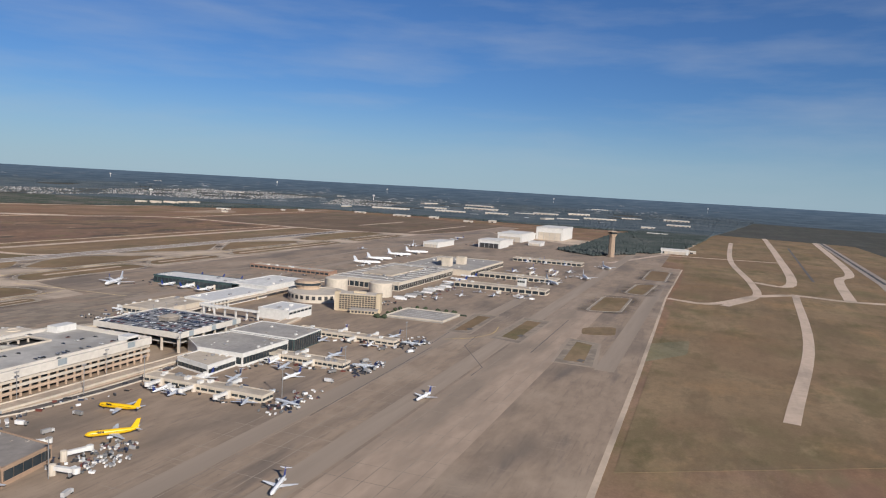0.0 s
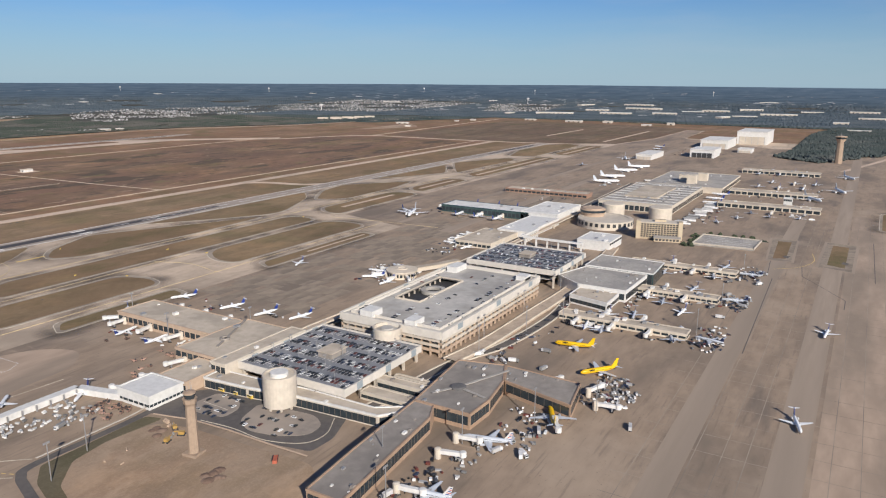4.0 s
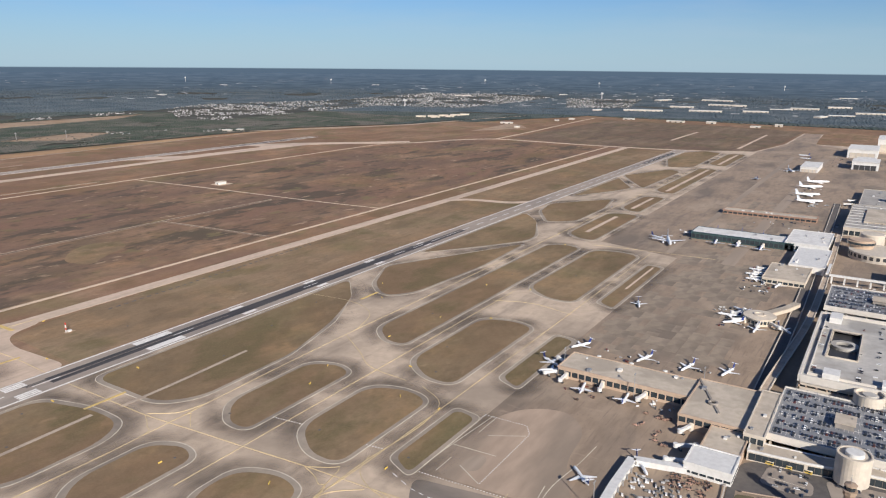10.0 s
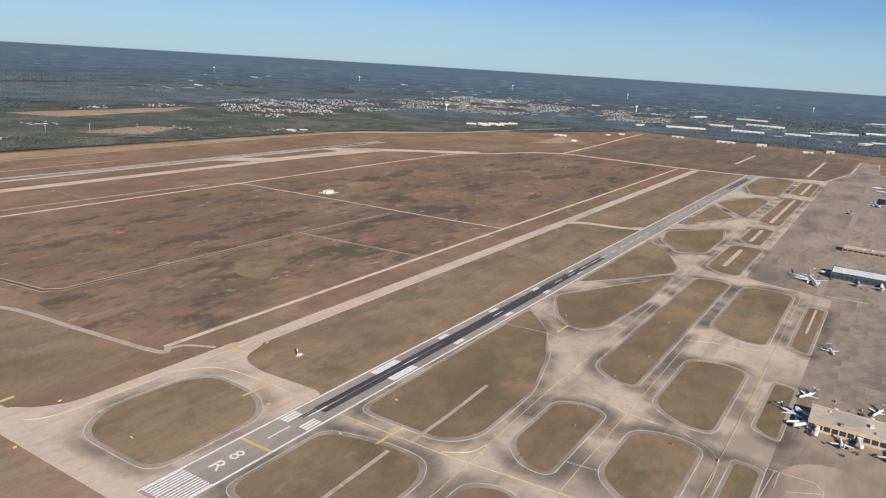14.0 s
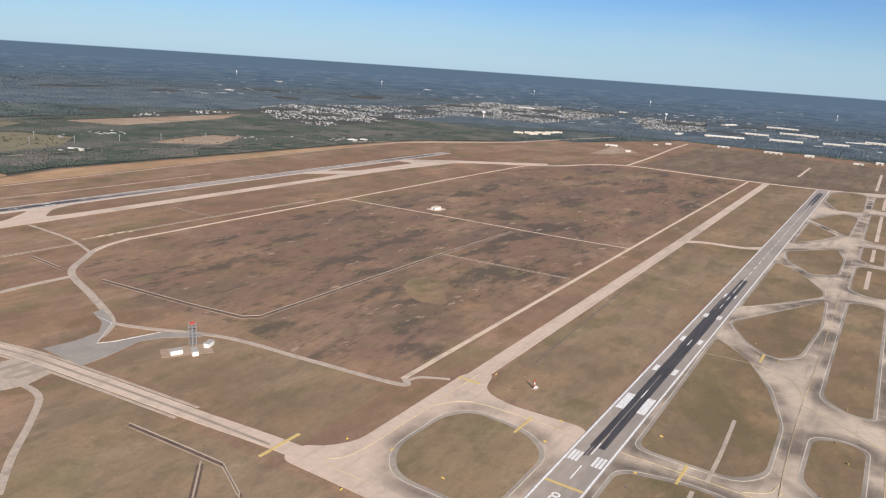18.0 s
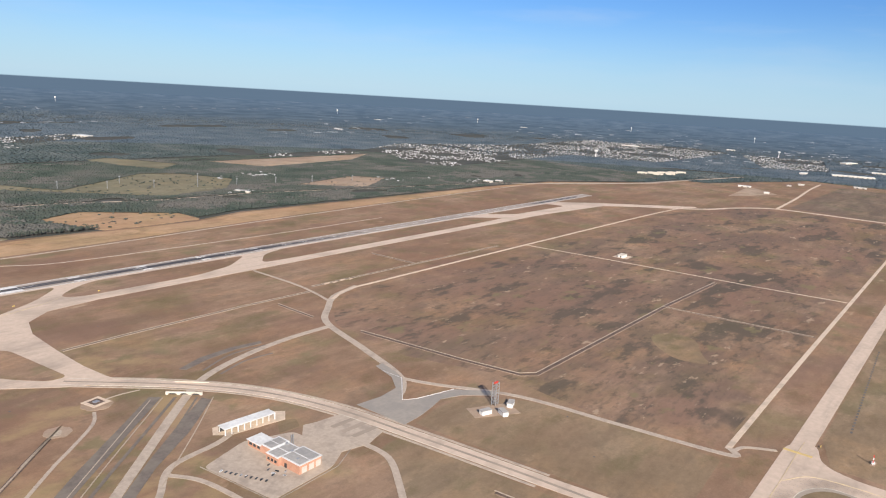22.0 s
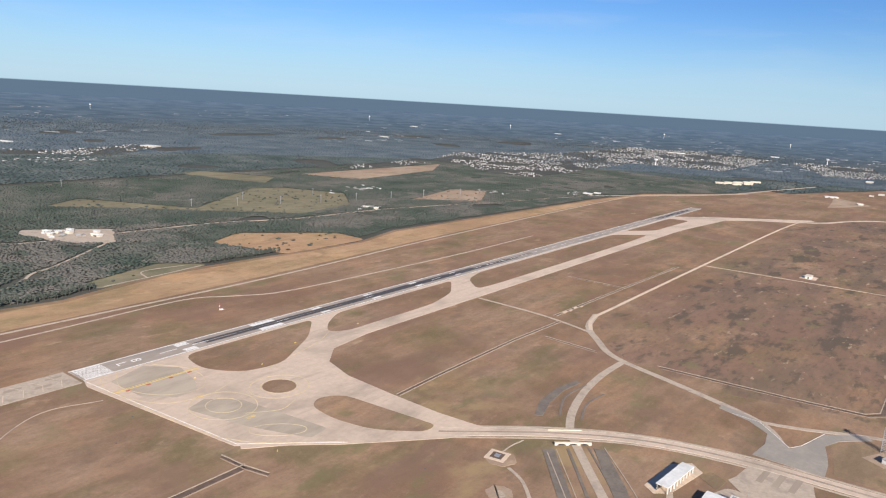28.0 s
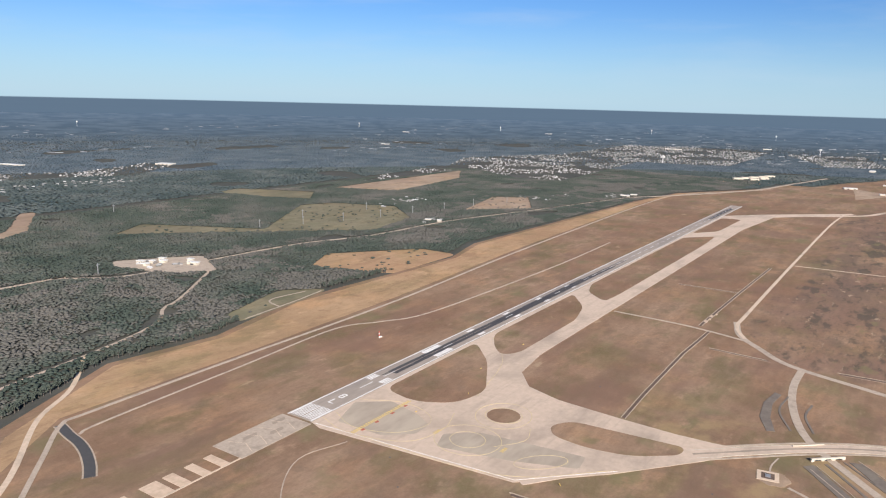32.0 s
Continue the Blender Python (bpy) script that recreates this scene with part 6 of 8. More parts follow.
for x, y, a in ((144.6, -276.4, 20), (149.5, -276.6, 120), (151, -272, 60)):
    dg = empty("excavator", x, y, 0.47, a, "yellow excavator on bare earth", "excavator")
    for side in (-.55, .55):
        part("track", box(-1.1, side - .25, 0, 1.1, side + .25, 0.4), M_DARK, dg)
    part("cab", box(-.8, -.6, 0.4, .7, .6, 1.2), M_DIGGER, dg)
    part("boom", prism([(0.6, -.15), (2.2, -.15), (2.2, .15), (0.6, .15)], 0.9, 1.2), M_DIGGER, dg)
    part("bucket", box(2.0, -.3, 0.1, 2.5, .3, 0.9), M_STEEL, dg)

# -- nearest terminal: gate pier, square hall, low link, white box and white covered walk
hall("gate_pier", 203, -231, 221, -176, 4.8, M_TAN, M_ROOFT, "tan gate pier with a weathered flat roof", (("w", 1.2, 3.4, 18), ("e", 1.2, 3.4, 18), ("n", 1.2, 3.4, 5)), units=5)
sq = hall("square_terminal", 186, -258, 222, -231, 5.4, M_TAN, M_ROOFT, "square tan terminal with a radial roof seam", (("w", 2.6, 4.6, 9),), units=2)
part("roof_vent", lathe([(1.9, 5.4), (1.9, 6.3), (1.2, 6.3), (1.2, 5.9)], 20, None, -3, 4.5), M_ROOFD, sq)
part("roof_ridge", prism([(-10.5, 1.2), (17, 14.3), (17.3, 13.6), (-10.2, 0.4)], 5.4, 5.9), M_ROOFD, sq)
ln = hall("ticket_hall", 181, -261.2, 221, -254.5, 6.8, M_BEIGE, M_ROOFT, "long pale-edged ticket hall roof", (("w", 2.0, 5.8, 3),), units=2)
hall("low_link", 169, -256, 186, -243, 4.0, M_TAN, M_ROOFT, "low tan link building", (("w", 1.2, 2.8, 5),), units=3)
hall("white_hall", 155, -256, 168, -241, 4.4, M_WHITEW, M_WHITEW, "plain white boxy hall with small windows", (("s", 1.0, 1.8, 9), ("w", 1.0, 1.8, 6)), units=0)
cw = empty("covered_walk", 0, 0, 0.42, 0, "long white covered walkway", "walkway")
for pts in ([(156, -242), (152, -225.5)], [(152, -225), (134, -225)], [(134, -225), (114, -226)]):
    part("tunnel", ribbon(pts, 2.6, 0.2, 2.0), M_WHITEW, cw)
    part("walk_roof", ribbon(pts, 3.0, 2.0, 2.3), M_WHITEW, cw)
for k in range(9):
    part("post", box(115 + k * 4.4, -227, 0, 115.4 + k * 4.4, -226.6, 2.0), M_STEEL, cw)
ribbon_hall("glazed_link", [(175.5, -257), (177, -275), (180, -292), (182, -322), (191, -329), (191, -325), (186, -318), (186, -292), (184, -274), (183, -257)], 3.6, M_BEIGE, M_ROOFT, "long glazed link hall curving beside the deck", ((0, 8), (1, 8), (2, 14), (3, 4)), units=6, sill=0.12, head=0.8, fascia=M_WHITEW)
for x0, x1, y0, y1, zz in ((195, 200, -331, -306, 2.6), (204, 208, -331, -306, 3.4), (211.5, 213.5, -326, -308, 2.2)):
    ribbon_hall("footbridge", [(x0, y0), (x1, y0), (x1, y1), (x0, y1)], zz, M_BEIGE, M_ROOFT, "pale glazed footbridge to the parking deck", ((1, 10), (3, 10)), units=2, sill=0.3, head=0.7)

# -- southern tan terminal and its angled gate hall
M_BROWN = mat("brown_brick_panels", (0.40, 0.27, 0.18), (0.33, 0.22, 0.147), 0.8, 0.85, c3=(0.28, 0.187, 0.125), scale2=0.12)
ribbon_hall("south_pier", [(140, -331), (140, -341.5), (187, -337), (194, -334), (194, -327), (161, -329)], 4.8, M_BROWN, M_ROOFD, "long brown gate pier with dark ribbon windows", ((0, 5), (1, 24)), units=14)
ribbon_hall("south_hall", [(194.2, -327), (194.2, -346), (206, -346.5), (221, -344), (233, -339), (229, -323)], 4.9, M_BROWN, M_ROOFD, "brown terminal hall with a seamed grey roof", ((0, 5), (1, 5), (2, 6)), units=12)
ribbon_hall("south_gate_hall", [(221.5, -344.2), (215, -369), (232, -366), (233.3, -339.3)], 4.7, M_BROWN, M_ROOFD, "brown gate hall at the apron's edge", ((0, 8), (1, 5)), units=8)
for x0, y0, x1, y1 in ((201, -329, 209, -334), (209, -334, 229, -342), (209, -334, 206, -345)):
    strip("roof_seam", [(x0, y0), (x1, y1)], 1.0, 5.75, M_ROOFG, "dark raised roof seam", "roof seam", curve=False)
M_DOME = mat("dark_roof_disc", (0.10, 0.095, 0.09), (0.13, 0.12, 0.115), 1.0, 0.8)
sv = empty("roof_disc", 209, -334, 5.36, 0, "low dark round skylight on the roof", "skylight")
part("rim", lathe([(2.6, 0), (2.6, 0.5), (2.0, 0.8), (0.3, 0.9)], 20), M_DOME, sv)

# -- approach roads
for pts, w, z, lab in (([(236, -316), (260, -319), (300, -320), (345, -321), (392, -318), (440, -312)], 6, 1.6, "raised concrete approach road"), ([(186, -312), (236, -317), (262, -325), (306, -328), (344, -322)], 4.5, 0.52, "dark terminal approach road"),
                       ([(160, -253), (231, -252), (330, -252), (438, -250), (560, -248), (720, -244)], 5, 0.9, "long terminal service road"), ([(228, -258), (232, -254), (330, -259.5), (440, -259), (560, -257)], 3.2, 3.6, "raised white-edged people mover track")):
    rd = new("approach_road")
    tagged(rd, lab, "road", kind="structure")
    sm = smooth_line(pts)
    part("deck", ribbon(sm, w, 0.3 if z < 2 else z - 0.5, z), M_ASPHALT if z < 1 else M_ROADGREY, rd)
    for s in (-1, 1):
        part("kerb", ribbon([(x, y + s * w / 2) for x, y in sm], 0.5, z - 0.3, z + 0.35), M_CREAM if z > 1 else M_BEIGE, rd)
    if z > 2:
        for x, y in sm[::2]:
            part("pier", box(x - .5, y - .5, 0.3, x + .5, y + .5, z - 0.4), M_BEIGE, rd)

# -- middle terminals
ribbon_hall("white_annex", [(321, -346), (339, -346), (339, -327), (326, -327)], 4.0, M_WHITEW, M_ROOFT, "white terminal annex with a pale roof", ((0, 8), (3, 8)), units=6, sill=0.2, head=0.62)
ribbon_hall("middle_hall", [(339.2, -349), (372, -350), (372, -318), (350, -312), (339.2, -326)], 5.4, M_WHITEW, M_ROOFG, "white terminal hall with a wide dark glass front", ((0, 16), (4, 6)), units=16, sill=0.2, head=0.72)
ribbon_hall("glass_hall", [(372.2, -353), (398, -352), (398, -318), (372.2, -318)], 6.2, M_TEAL, M_ROOFG, "dark green-glazed terminal hall", ((0, 12), (3, 14)), units=8, sill=0.08, head=0.9, fascia=M_WHITEW)
for x, y0, y1 in ((306, -384, -331), (361, -386, -347), (413, -386, -331)):
    hall("gate_concourse", x - 3.4, y0, x + 3.4, y1, 2.5, M_CREAM, M_ROOFT, "low cream gate concourse among parked jets", (("w", 0.8, 1.7, 16), ("s", 0.8, 1.7, 3)), units=9)
arcade = empty("white_arcade", 436, -281, 0.42, 0, "white arched canopy frame over a car park", "canopy")
for k in range(8):
    part("arch_post", box(-12 + k * 3.4, 21, 0, -11.4 + k * 3.4, 22, 5.2), M_WHITEW, arcade)
part("arch_beam", box(-13, 20.8, 4.6, 14, 22.2, 5.8), M_WHITEW, arcade)
for k in range(6):
    part("arch_post", box(-14 + k * .3, 18 - k * 7, 0, -13.4 + k * .3, 19 - k * 7, 5.2), M_WHITEW, arcade)
part("arch_beam", box(-14.4, -18, 4.6, -12.8, 20, 5.8), M_WHITEW, arcade)
hall("white_block", 432, -312, 456, -292, 5.6, M_WHITEW, M_WHITEW, "stepped white office block", (("s", 3.6, 4.8, 6),), units=3, category="building")
rb = empty("round_garage", 508, -285, 0.42, 0, "round beige building with tiers of openings", "building")
part("ring", lathe([(19, 0), (19, 5.4), (16, 5.4), (16, 5.0)], 36), M_BEIGE, rb)
# dark panels on the closed ring, painted for the shade of open bays
for k in range(30):
    a = k * 2 * math.pi / 30
    c, s = math.cos(a) * 19.05, math.sin(a) * 19.05
    part("bay", prism([(c - 1.1 * math.sin(a), s + 1.1 * math.cos(a)), (c + 1.1 * math.sin(a), s - 1.1 * math.cos(a)), (c * .98 + 1.1 * math.sin(a), s * .98 - 1.1 * math.cos(a)), (c * .98 - 1.1 * math.sin(a), s * .98 + 1.1 * math.cos(a))], 2.0, 4.4), M_DARK, rb)
part("rotunda", lathe([(8, 5), (8, 7.0), (9, 7.2), (9, 9.6), (7.6, 9.8), (7.6, 10.4)], 28, None, 8, 12), M_TAN, rb)
part("rotunda_glass", lathe([(9.08, 7.6), (9.08, 9.2)], 28, None, 8, 12), M_GLASS, rb)
for x, y in ((545, -279), (547, -313)):
    si = empty("water_drum", x, y, 0.42, 0, "plain cream cylindrical drum", "drum")
    part("shell", lathe([(8.2, 0), (8.2, 9.4), (7.8, 9.8), (0.5, 10.0)], 28), M_BEIGE, si)
    part("band", lathe([(8.3, 8.8), (8.3, 9.3)], 28), M_CREAM, si)
M_HOTEL = mat("ochre_render", (0.56, 0.45, 0.31), (0.48, 0.385, 0.265), 0.5, 0.85, c3=(0.42, 0.335, 0.23), scale2=0.1)
ht = empty("hotel", 487, -327, 0.42, 15, "ochre hotel slab with rows of balconies", "hotel")
part("wall", box(-5, -13.5, 0, 5, 13.5, 10.4), M_HOTEL, ht)
part("roof", box(-5.3, -13.8, 10.4, 5.3, 13.8, 10.8), M_BEIGE, ht)
part("plant_room", box(-2, -4, 10.8, 2, 3, 12), M_HOTEL, ht)
part("stair_tower", box(-5.6, 11.6, 0, 0, 14.2, 11.6), M_HOTEL, ht)
part("stair_tower", box(-5.6, -14.2, 0, 0, -11.6, 11.6), M_HOTEL, ht)
for f in range(7):
    for k in range(13):
        part("window", box(-5.12, -11.2 + k * 1.76, 1.3 + f * 1.3, -4.98, -9.9 + k * 1.76, 2.1 + f * 1.3), M_DARK, ht)
    part("balcony_rail", box(-5.5, -11.5, 1.0 + f * 1.3, -5.1, 11.5, 1.25 + f * 1.3), M_HOTEL, ht)
    for k in range(4):
        part("window", box(-3.4 + k * 2.0, -13.62, 1.3 + f * 1.3, -2.4 + k * 2.0, -13.48, 2.1 + f * 1.3), M_DARK, ht)
part("lobby", box(-12, -13, 0, -5, 3, 2.2), M_HOTEL, ht)
part("lobby_roof", box(-12.4, -13.4, 2.2, -5, 3.4, 2.6), M_ROOFG, ht)
for k in range(7):
    part("lobby_window", box(-12.1, -12 + k * 2.1, 0.6, -11.96, -10.6 + k * 2.1, 1.8), M_DARK, ht)
flat("hotel_garden", [(472, -352), (472, -346), (500, -346), (512, -352), (514, -388), (509, -390), (509, -350)], 0.5, M_LAWN, "dark shrubs and lawn round the hotel", "shrubs")
lot = new("walled_parking_lot")
tagged(lot, "grey deck-like parking lot with a pale parapet", "car park", kind="structure")
lp = [(477, -350), (479, -385), (507, -386), (508, -351)]
part("slab", prism(lp, 0.3, 1.5), M_ROOFG, lot)
for p, q in zip(lp, lp[1:] + lp[:1]):
    part("parapet", ribbon([p, q], 0.7, 1.2, 2.1), M_BEIGE, lot)
for k in range(5):
    part("stripe", box(482 + k * 5, -382, 1.4, 482.25 + k * 5, -355, 1.52), M_WHITE, lot)
g1 = random.Random(21)
hedge = empty("hedge_row", 0, 0, 0.45, 0, "dark clumps of shrubs beside the hotel", "shrubs")
for k in range(26):
    x, y = (g1.uniform(508, 516), g1.uniform(-388, -350)) if k % 2 else (g1.uniform(466, 512), g1.uniform(-350, -344))
    part("shrub", lathe([(0.9, 0), (1.4, 0.7), (1.0, 1.5), (0.3, 1.9)], 7, None, x, y), M_LAWN, hedge)

# -- far terminals
big = hall("great_terminal", 574, -315, 690, -258, 6.4, M_BEIGE, M_ROOFG, "great beige terminal with a pale ribbed roof", (("s", 0.6, 4.2, 30), ("w", 0.6, 4.2, 14)), units=14)
for k in range(9):
    part("roof_rib", box(-54 + k * 13, -28, 6.4, -53.5 + k * 13, 28, 6.75), M_ROOFW, big)
part("raised_deck", box(-30, -10, 6.4, 34, 16, 7.6), M_ROOFT, big)
hall("north_concourse", 496, -232, 518, -160, 5.2, M_TEAL, M_ROOFW, "long glazed concourse with a white roof", (("w", 1.0, 3.8, 22), ("n", 1.0, 3.8, 6)), units=5)
hall("concourse_head", 496, -254, 544, -226, 6.2, M_WHITEW, M_ROOFW, "white concourse head house", (("w", 1.2, 4.0, 8),), units=4)
hall("white_sorting_hall", 438, -257, 492, -236, 4.6, M_WHITEW, M_WHITEW, "long plain white hall", (), units=4)
M_BRICKB = mat("brown_brick", (0.33, 0.20, 0.14), (0.27, 0.165, 0.115), 0.6, 0.85)
hall("brick_concourse", 610, -236, 624, -160, 3.4, M_BRICKB, M_ROOFT, "low tan concourse with white boxes on top", (("w", 0.8, 2.4, 18),), units=7)
rg = empty("round_gate", 324, -237, 0.42, 0, "round cream gate house among parked jets", "terminal")
part("drum", lathe([(7.6, 0), (7.6, 3.2), (8.2, 3.3), (8.2, 3.8), (3.0, 4.1), (3.0, 4.5), (2.2, 4.5), (2.2, 4.2)], 28), M_CREAM, rg)
for k in range(24):
    a = k * math.pi / 12
    ob = part("window", box(7.5, -.7, 1.0, 7.68, .7, 2.6), M_GLASS, rg)
    ob.matrix_parent_inverse = pose(0, 0, 0)
    ob.matrix_local = pose(0, 0, 0, 0, 0, math.degrees(a))
part("link_walk", ribbon([(6, -2), (22, -10), (34, -14)], 3.4, 1.2, 3.2), M_CREAM, rg)
part("link_roof", ribbon([(6, -2), (22, -10), (34, -14)], 3.9, 3.2, 3.5), M_ROOFT, rg)
hall("north_gates", 400, -250, 440, -226, 3.6, M_CREAM, M_ROOFT, "cream gate building among parked jets", (("w", 0.8, 2.4, 8),), units=4)
hall("east_terminal", 696, -330, 800, -262, 5.2, M_CREAM, M_ROOFG, "wide cream terminal with rooftop plant", (("s", 0.8, 3.8, 24),), units=16)
for x0, y0, x1, y1 in ((630, -412, 644, -338), (704, -405, 720, -335), (868, -398, 884, -322)):
    hall("east_concourse", x0, y0, x1, y1, 3.4, M_CREAM, M_ROOFT, "cream gate concourse with dark glazing", (("w", 0.5, 2.9, 14), ("s", 1.0, 3.0, 3)), units=6)
for x, y, h in ((716, -300, 13), (730, -290, 11), (742, -305, 12)):
    hall("plant_tower", x - 4, y - 4, x + 4, y + 4, h, M_CREAM, M_ROOFG, "cream plant tower above the roofs", (), units=0, category="building")
hall("control_building", 652, -390, 658, -384, 7.5, M_WHITEW, M_ROOFW, "small white ramp control block", (("w", 5.4, 7.0, 4),), units=1, category="building")
ft = empty("far_control_tower", 1028, -408, 0.4, 0, "tall tan concrete control tower with a flared cab", "control tower")
part("shaft", lathe([(4.2, 0), (3.7, 26)], 8), M_TOWER, ft)
part("collar", lathe([(4.0, 26), (6.0, 29.5)], 8), M_TAN, ft)
part("cab", lathe([(5.4, 29.5), (6.2, 32.0)], 8), M_GLASS, ft)
part("cab_roof", lathe([(6.6, 32.0), (6.6, 32.8), (1, 33.6)], 8), M_TAN, ft)
part("aerial", box(-.2, -.2, 33.4, .2, .2, 37), M_STEEL, ft)

# -- hangars
for x0, y0, x1, y1, h, op in ((1003, -268, 1045, -238, 10, 1), (1141, -262, 1215, -224, 12, 0), (1248, -302, 1330, -258, 19, 0), (1222, -258, 1244, -228, 9, 0), (1160, -497, 1180, -460, 6, 0), (940, -205, 1000, -185, 6, 0), (1060, -262, 1090, -240, 7, 0), (1100, -300, 1124, -282, 5, 0)):
    hg = empty("hangar", (x0 + x1) / 2, (y0 + y1) / 2, 0.4, 0, "large white metal hangar", "hangar")
    w, d = (x1 - x0) / 2, (y1 - y0) / 2
    part("wall", box(-w, -d, 0, w, d, h), M_WHITEW, hg)
    bmr = bmesh.new()
    for s in (-1, 1):
        prism([(-w - .6, s * (d + .6)), (w + .6, s * (d + .6)), (w + .6, 0), (-w - .6, 0)], h, h + 0.7, bmr)
    part("roof", bmr, M_ROOFW, hg)
    gate = part("hangar_door", box(-w - .15, -d * .85, 0, -w - 0.02, d * .85, h * .62), M_DARK if op else M_BEIGE, hg)
    for k in range(5):
        part("door_rib", box(-w - .3, -d * .85 + k * d * .42, 0, -w - .16, -d * .85 + k * d * .42 + .6, h * .62), M_STEEL, gate)


# ---- aircraft ----
M_FUSE = mat("white_aircraft_paint", (0.80, 0.79, 0.77), (0.74, 0.73, 0.71), 0.6, 0.35)
M_GREYP = mat("grey_aircraft_paint", (0.52, 0.54, 0.57), (0.46, 0.48, 0.51), 0.6, 0.35)
M_BLUEP = mat("blue_aircraft_paint", (0.02, 0.045, 0.22), (0.018, 0.04, 0.19), 0.6, 0.35)
M_YELP = mat("yellow_aircraft_paint", (0.78, 0.46, 0.008), (0.72, 0.42, 0.008), 0.6, 0.35)
M_NAVY = mat("navy_aircraft_paint", (0.02, 0.03, 0.085), (0.018, 0.027, 0.075), 0.6, 0.4)
M_REDP = mat("red_stripes", (0.5, 0.04, 0.04), (0.42, 0.04, 0.04), 0.6, 0.4)
M_BLACK = mat("black_paint", (0.015, 0.015, 0.016), (0.02, 0.02, 0.02), 1, 0.5)


def wing_mesh(root_x, root_c, tip_x, tip_c, span, z0, z1, thick):
    bm = bmesh.new()
    pr = [(root_x, 0, z0, root_c, thick), (tip_x, span, z1, tip_c, thick * .35)]
    secs = []
    for x, y, z, c, t in pr:
        secs.append([bm.verts.new(p) for p in ((x, y, z), (x - c * .35, y, z + t * .6), (x - c, y, z), (x - c * .35, y, z - t * .4))])
    a, b = secs
    for i in range(4):
        j = (i + 1) % 4
        bm.faces.new((a[i], a[j], b[j], b[i]))
    bm.faces.new(a[::-1])
    bm.faces.new(b)
    bmesh.ops.recalc_face_normals(bm, faces=bm.faces)
    return bm


def mirrored(bm):
    b2 = bm.copy()
    for v in b2.verts:
        v.co.y = -v.co.y
    bmesh.ops.reverse_faces(b2, faces=b2.faces)
    return b2


def aircraft(name, length, span, r, rear, body, fin, label, wingm=None, bars=False, stripes=False):
    """Nose along +x; built standing on its wheels at z = 0."""
    ac = empty(name, 0, 0, 0, 0, label, "airplane", "parked aircraft")
    L, zc = length, r * 1.75
    prof = [(0.50, 0.05), (0.485, 0.35), (0.46, 0.66), (0.42, 0.90), (0.36, 1.0), (-0.18, 1.0), (-0.32, 0.82), (-0.43, 0.45), (-0.50, 0.12)]
    bm = bmesh.new()
    rings = []
    for fx, fr in prof:
        up = (1 - fr) * r * (0.55 if fx < 0 else -0.12)
        rings.append([bm.verts.new((fx * L, fr * r * math.cos(k * math.pi / 6), zc + up + fr * r * math.sin(k * math.pi / 6))) for k in range(12)])
    for a, b in zip(rings, rings[1:]):
        for i in range(12):
            j = (i + 1) % 12
            bm.faces.new((a[j], a[i], b[i], b[j])).smooth = True
    bm.faces.new(rings[0])
    bm.faces.new(rings[-1][::-1])
    bmesh.ops.recalc_face_normals(bm, faces=bm.faces)
    fus = part("fuselage", bm, body, ac)
    wm = wingm or M_GREYP
    w = wing_mesh(0.10 * L, 0.20 * L, -0.12 * L, 0.05 * L, span / 2, zc - r * .55, zc - r * .1, r * .32)
    wings = {-1: part("wing", mirrored(w), wm, ac), 1: part("wing", w, wm, ac)}
    tz = zc + (1.15 * r + 0.13 * L if rear else 0.45 * r)
    t = wing_mesh((-0.44 if rear else -0.39) * L, 0.09 * L, -0.50 * L, 0.035 * L, span * 0.17, tz, tz + 0.05, r * .16)
    part("tailplane", mirrored(t), wm, ac)
    part("tailplane", t, wm, ac)
    bm = bmesh.new()
    pts = [(-0.33 * L, zc + r * .8), (-0.47 * L, zc + r * .6), (-0.515 * L, zc + r * .9 + 0.165 * L), (-0.45 * L, zc + r * .9 + 0.165 * L)]
    a = [bm.verts.new((x, -r * .09, z)) for x, z in pts]
    b = [bm.verts.new((x, r * .09, z)) for x, z in pts]
    bm.faces.new(a)
    bm.faces.new(b[::-1])
    for i in range(4):
        j = (i + 1) % 4
        bm.faces.new((a[j], a[i], b[i], b[j]))
    bmesh.ops.recalc_face_normals(bm, faces=bm.faces)
    tail_fin = part("fin", bm, fin, ac)
    er = r * (0.36 if rear else 0.52)
    for s in (-1, 1):
        ex, ey, ez = (-0.26 * L, s * r * 1.45, zc + r * .35) if rear else (0.07 * L, s * span * 0.17, zc - r * .95)
        bm = bmesh.new()
        rg = []
        for dx, f in ((0.05, 0.9), (0.035, 1.0), (-0.03, 0.95), (-0.06, 0.55)):
            rg.append([bm.verts.new((ex + dx * L, ey + er * f * math.cos(k * math.pi / 5), ez + er * f * math.sin(k * math.pi / 5))) for k in range(10)])
        for p, q in zip(rg, rg[1:]):
            for i in range(10):
                j = (i + 1) % 10
                bm.faces.new((p[j], p[i], q[i], q[j]))
        bm.faces.new(rg[0])
        bm.faces.new(rg[-1][::-1])
        bmesh.ops.recalc_face_normals(bm, faces=bm.faces)
        part("engine", bm, body if rear else wm, ac if rear else wings[s])
        part("main_gear", box(-0.03 * L - .15, s * r * 1.1 - .12, 0, -0.03 * L + .2, s * r * 1.1 + .12, zc - r * .6), M_BLACK, ac)
    part("nose_gear", box(0.38 * L - .1, -.08, 0, 0.38 * L + .1, .08, zc - r * .7), M_BLACK, ac)
    part("windscreen", box(0.445 * L, -r * .52, zc + r * .18, 0.468 * L, r * .52, zc + r * .42), M_BLACK, fus)
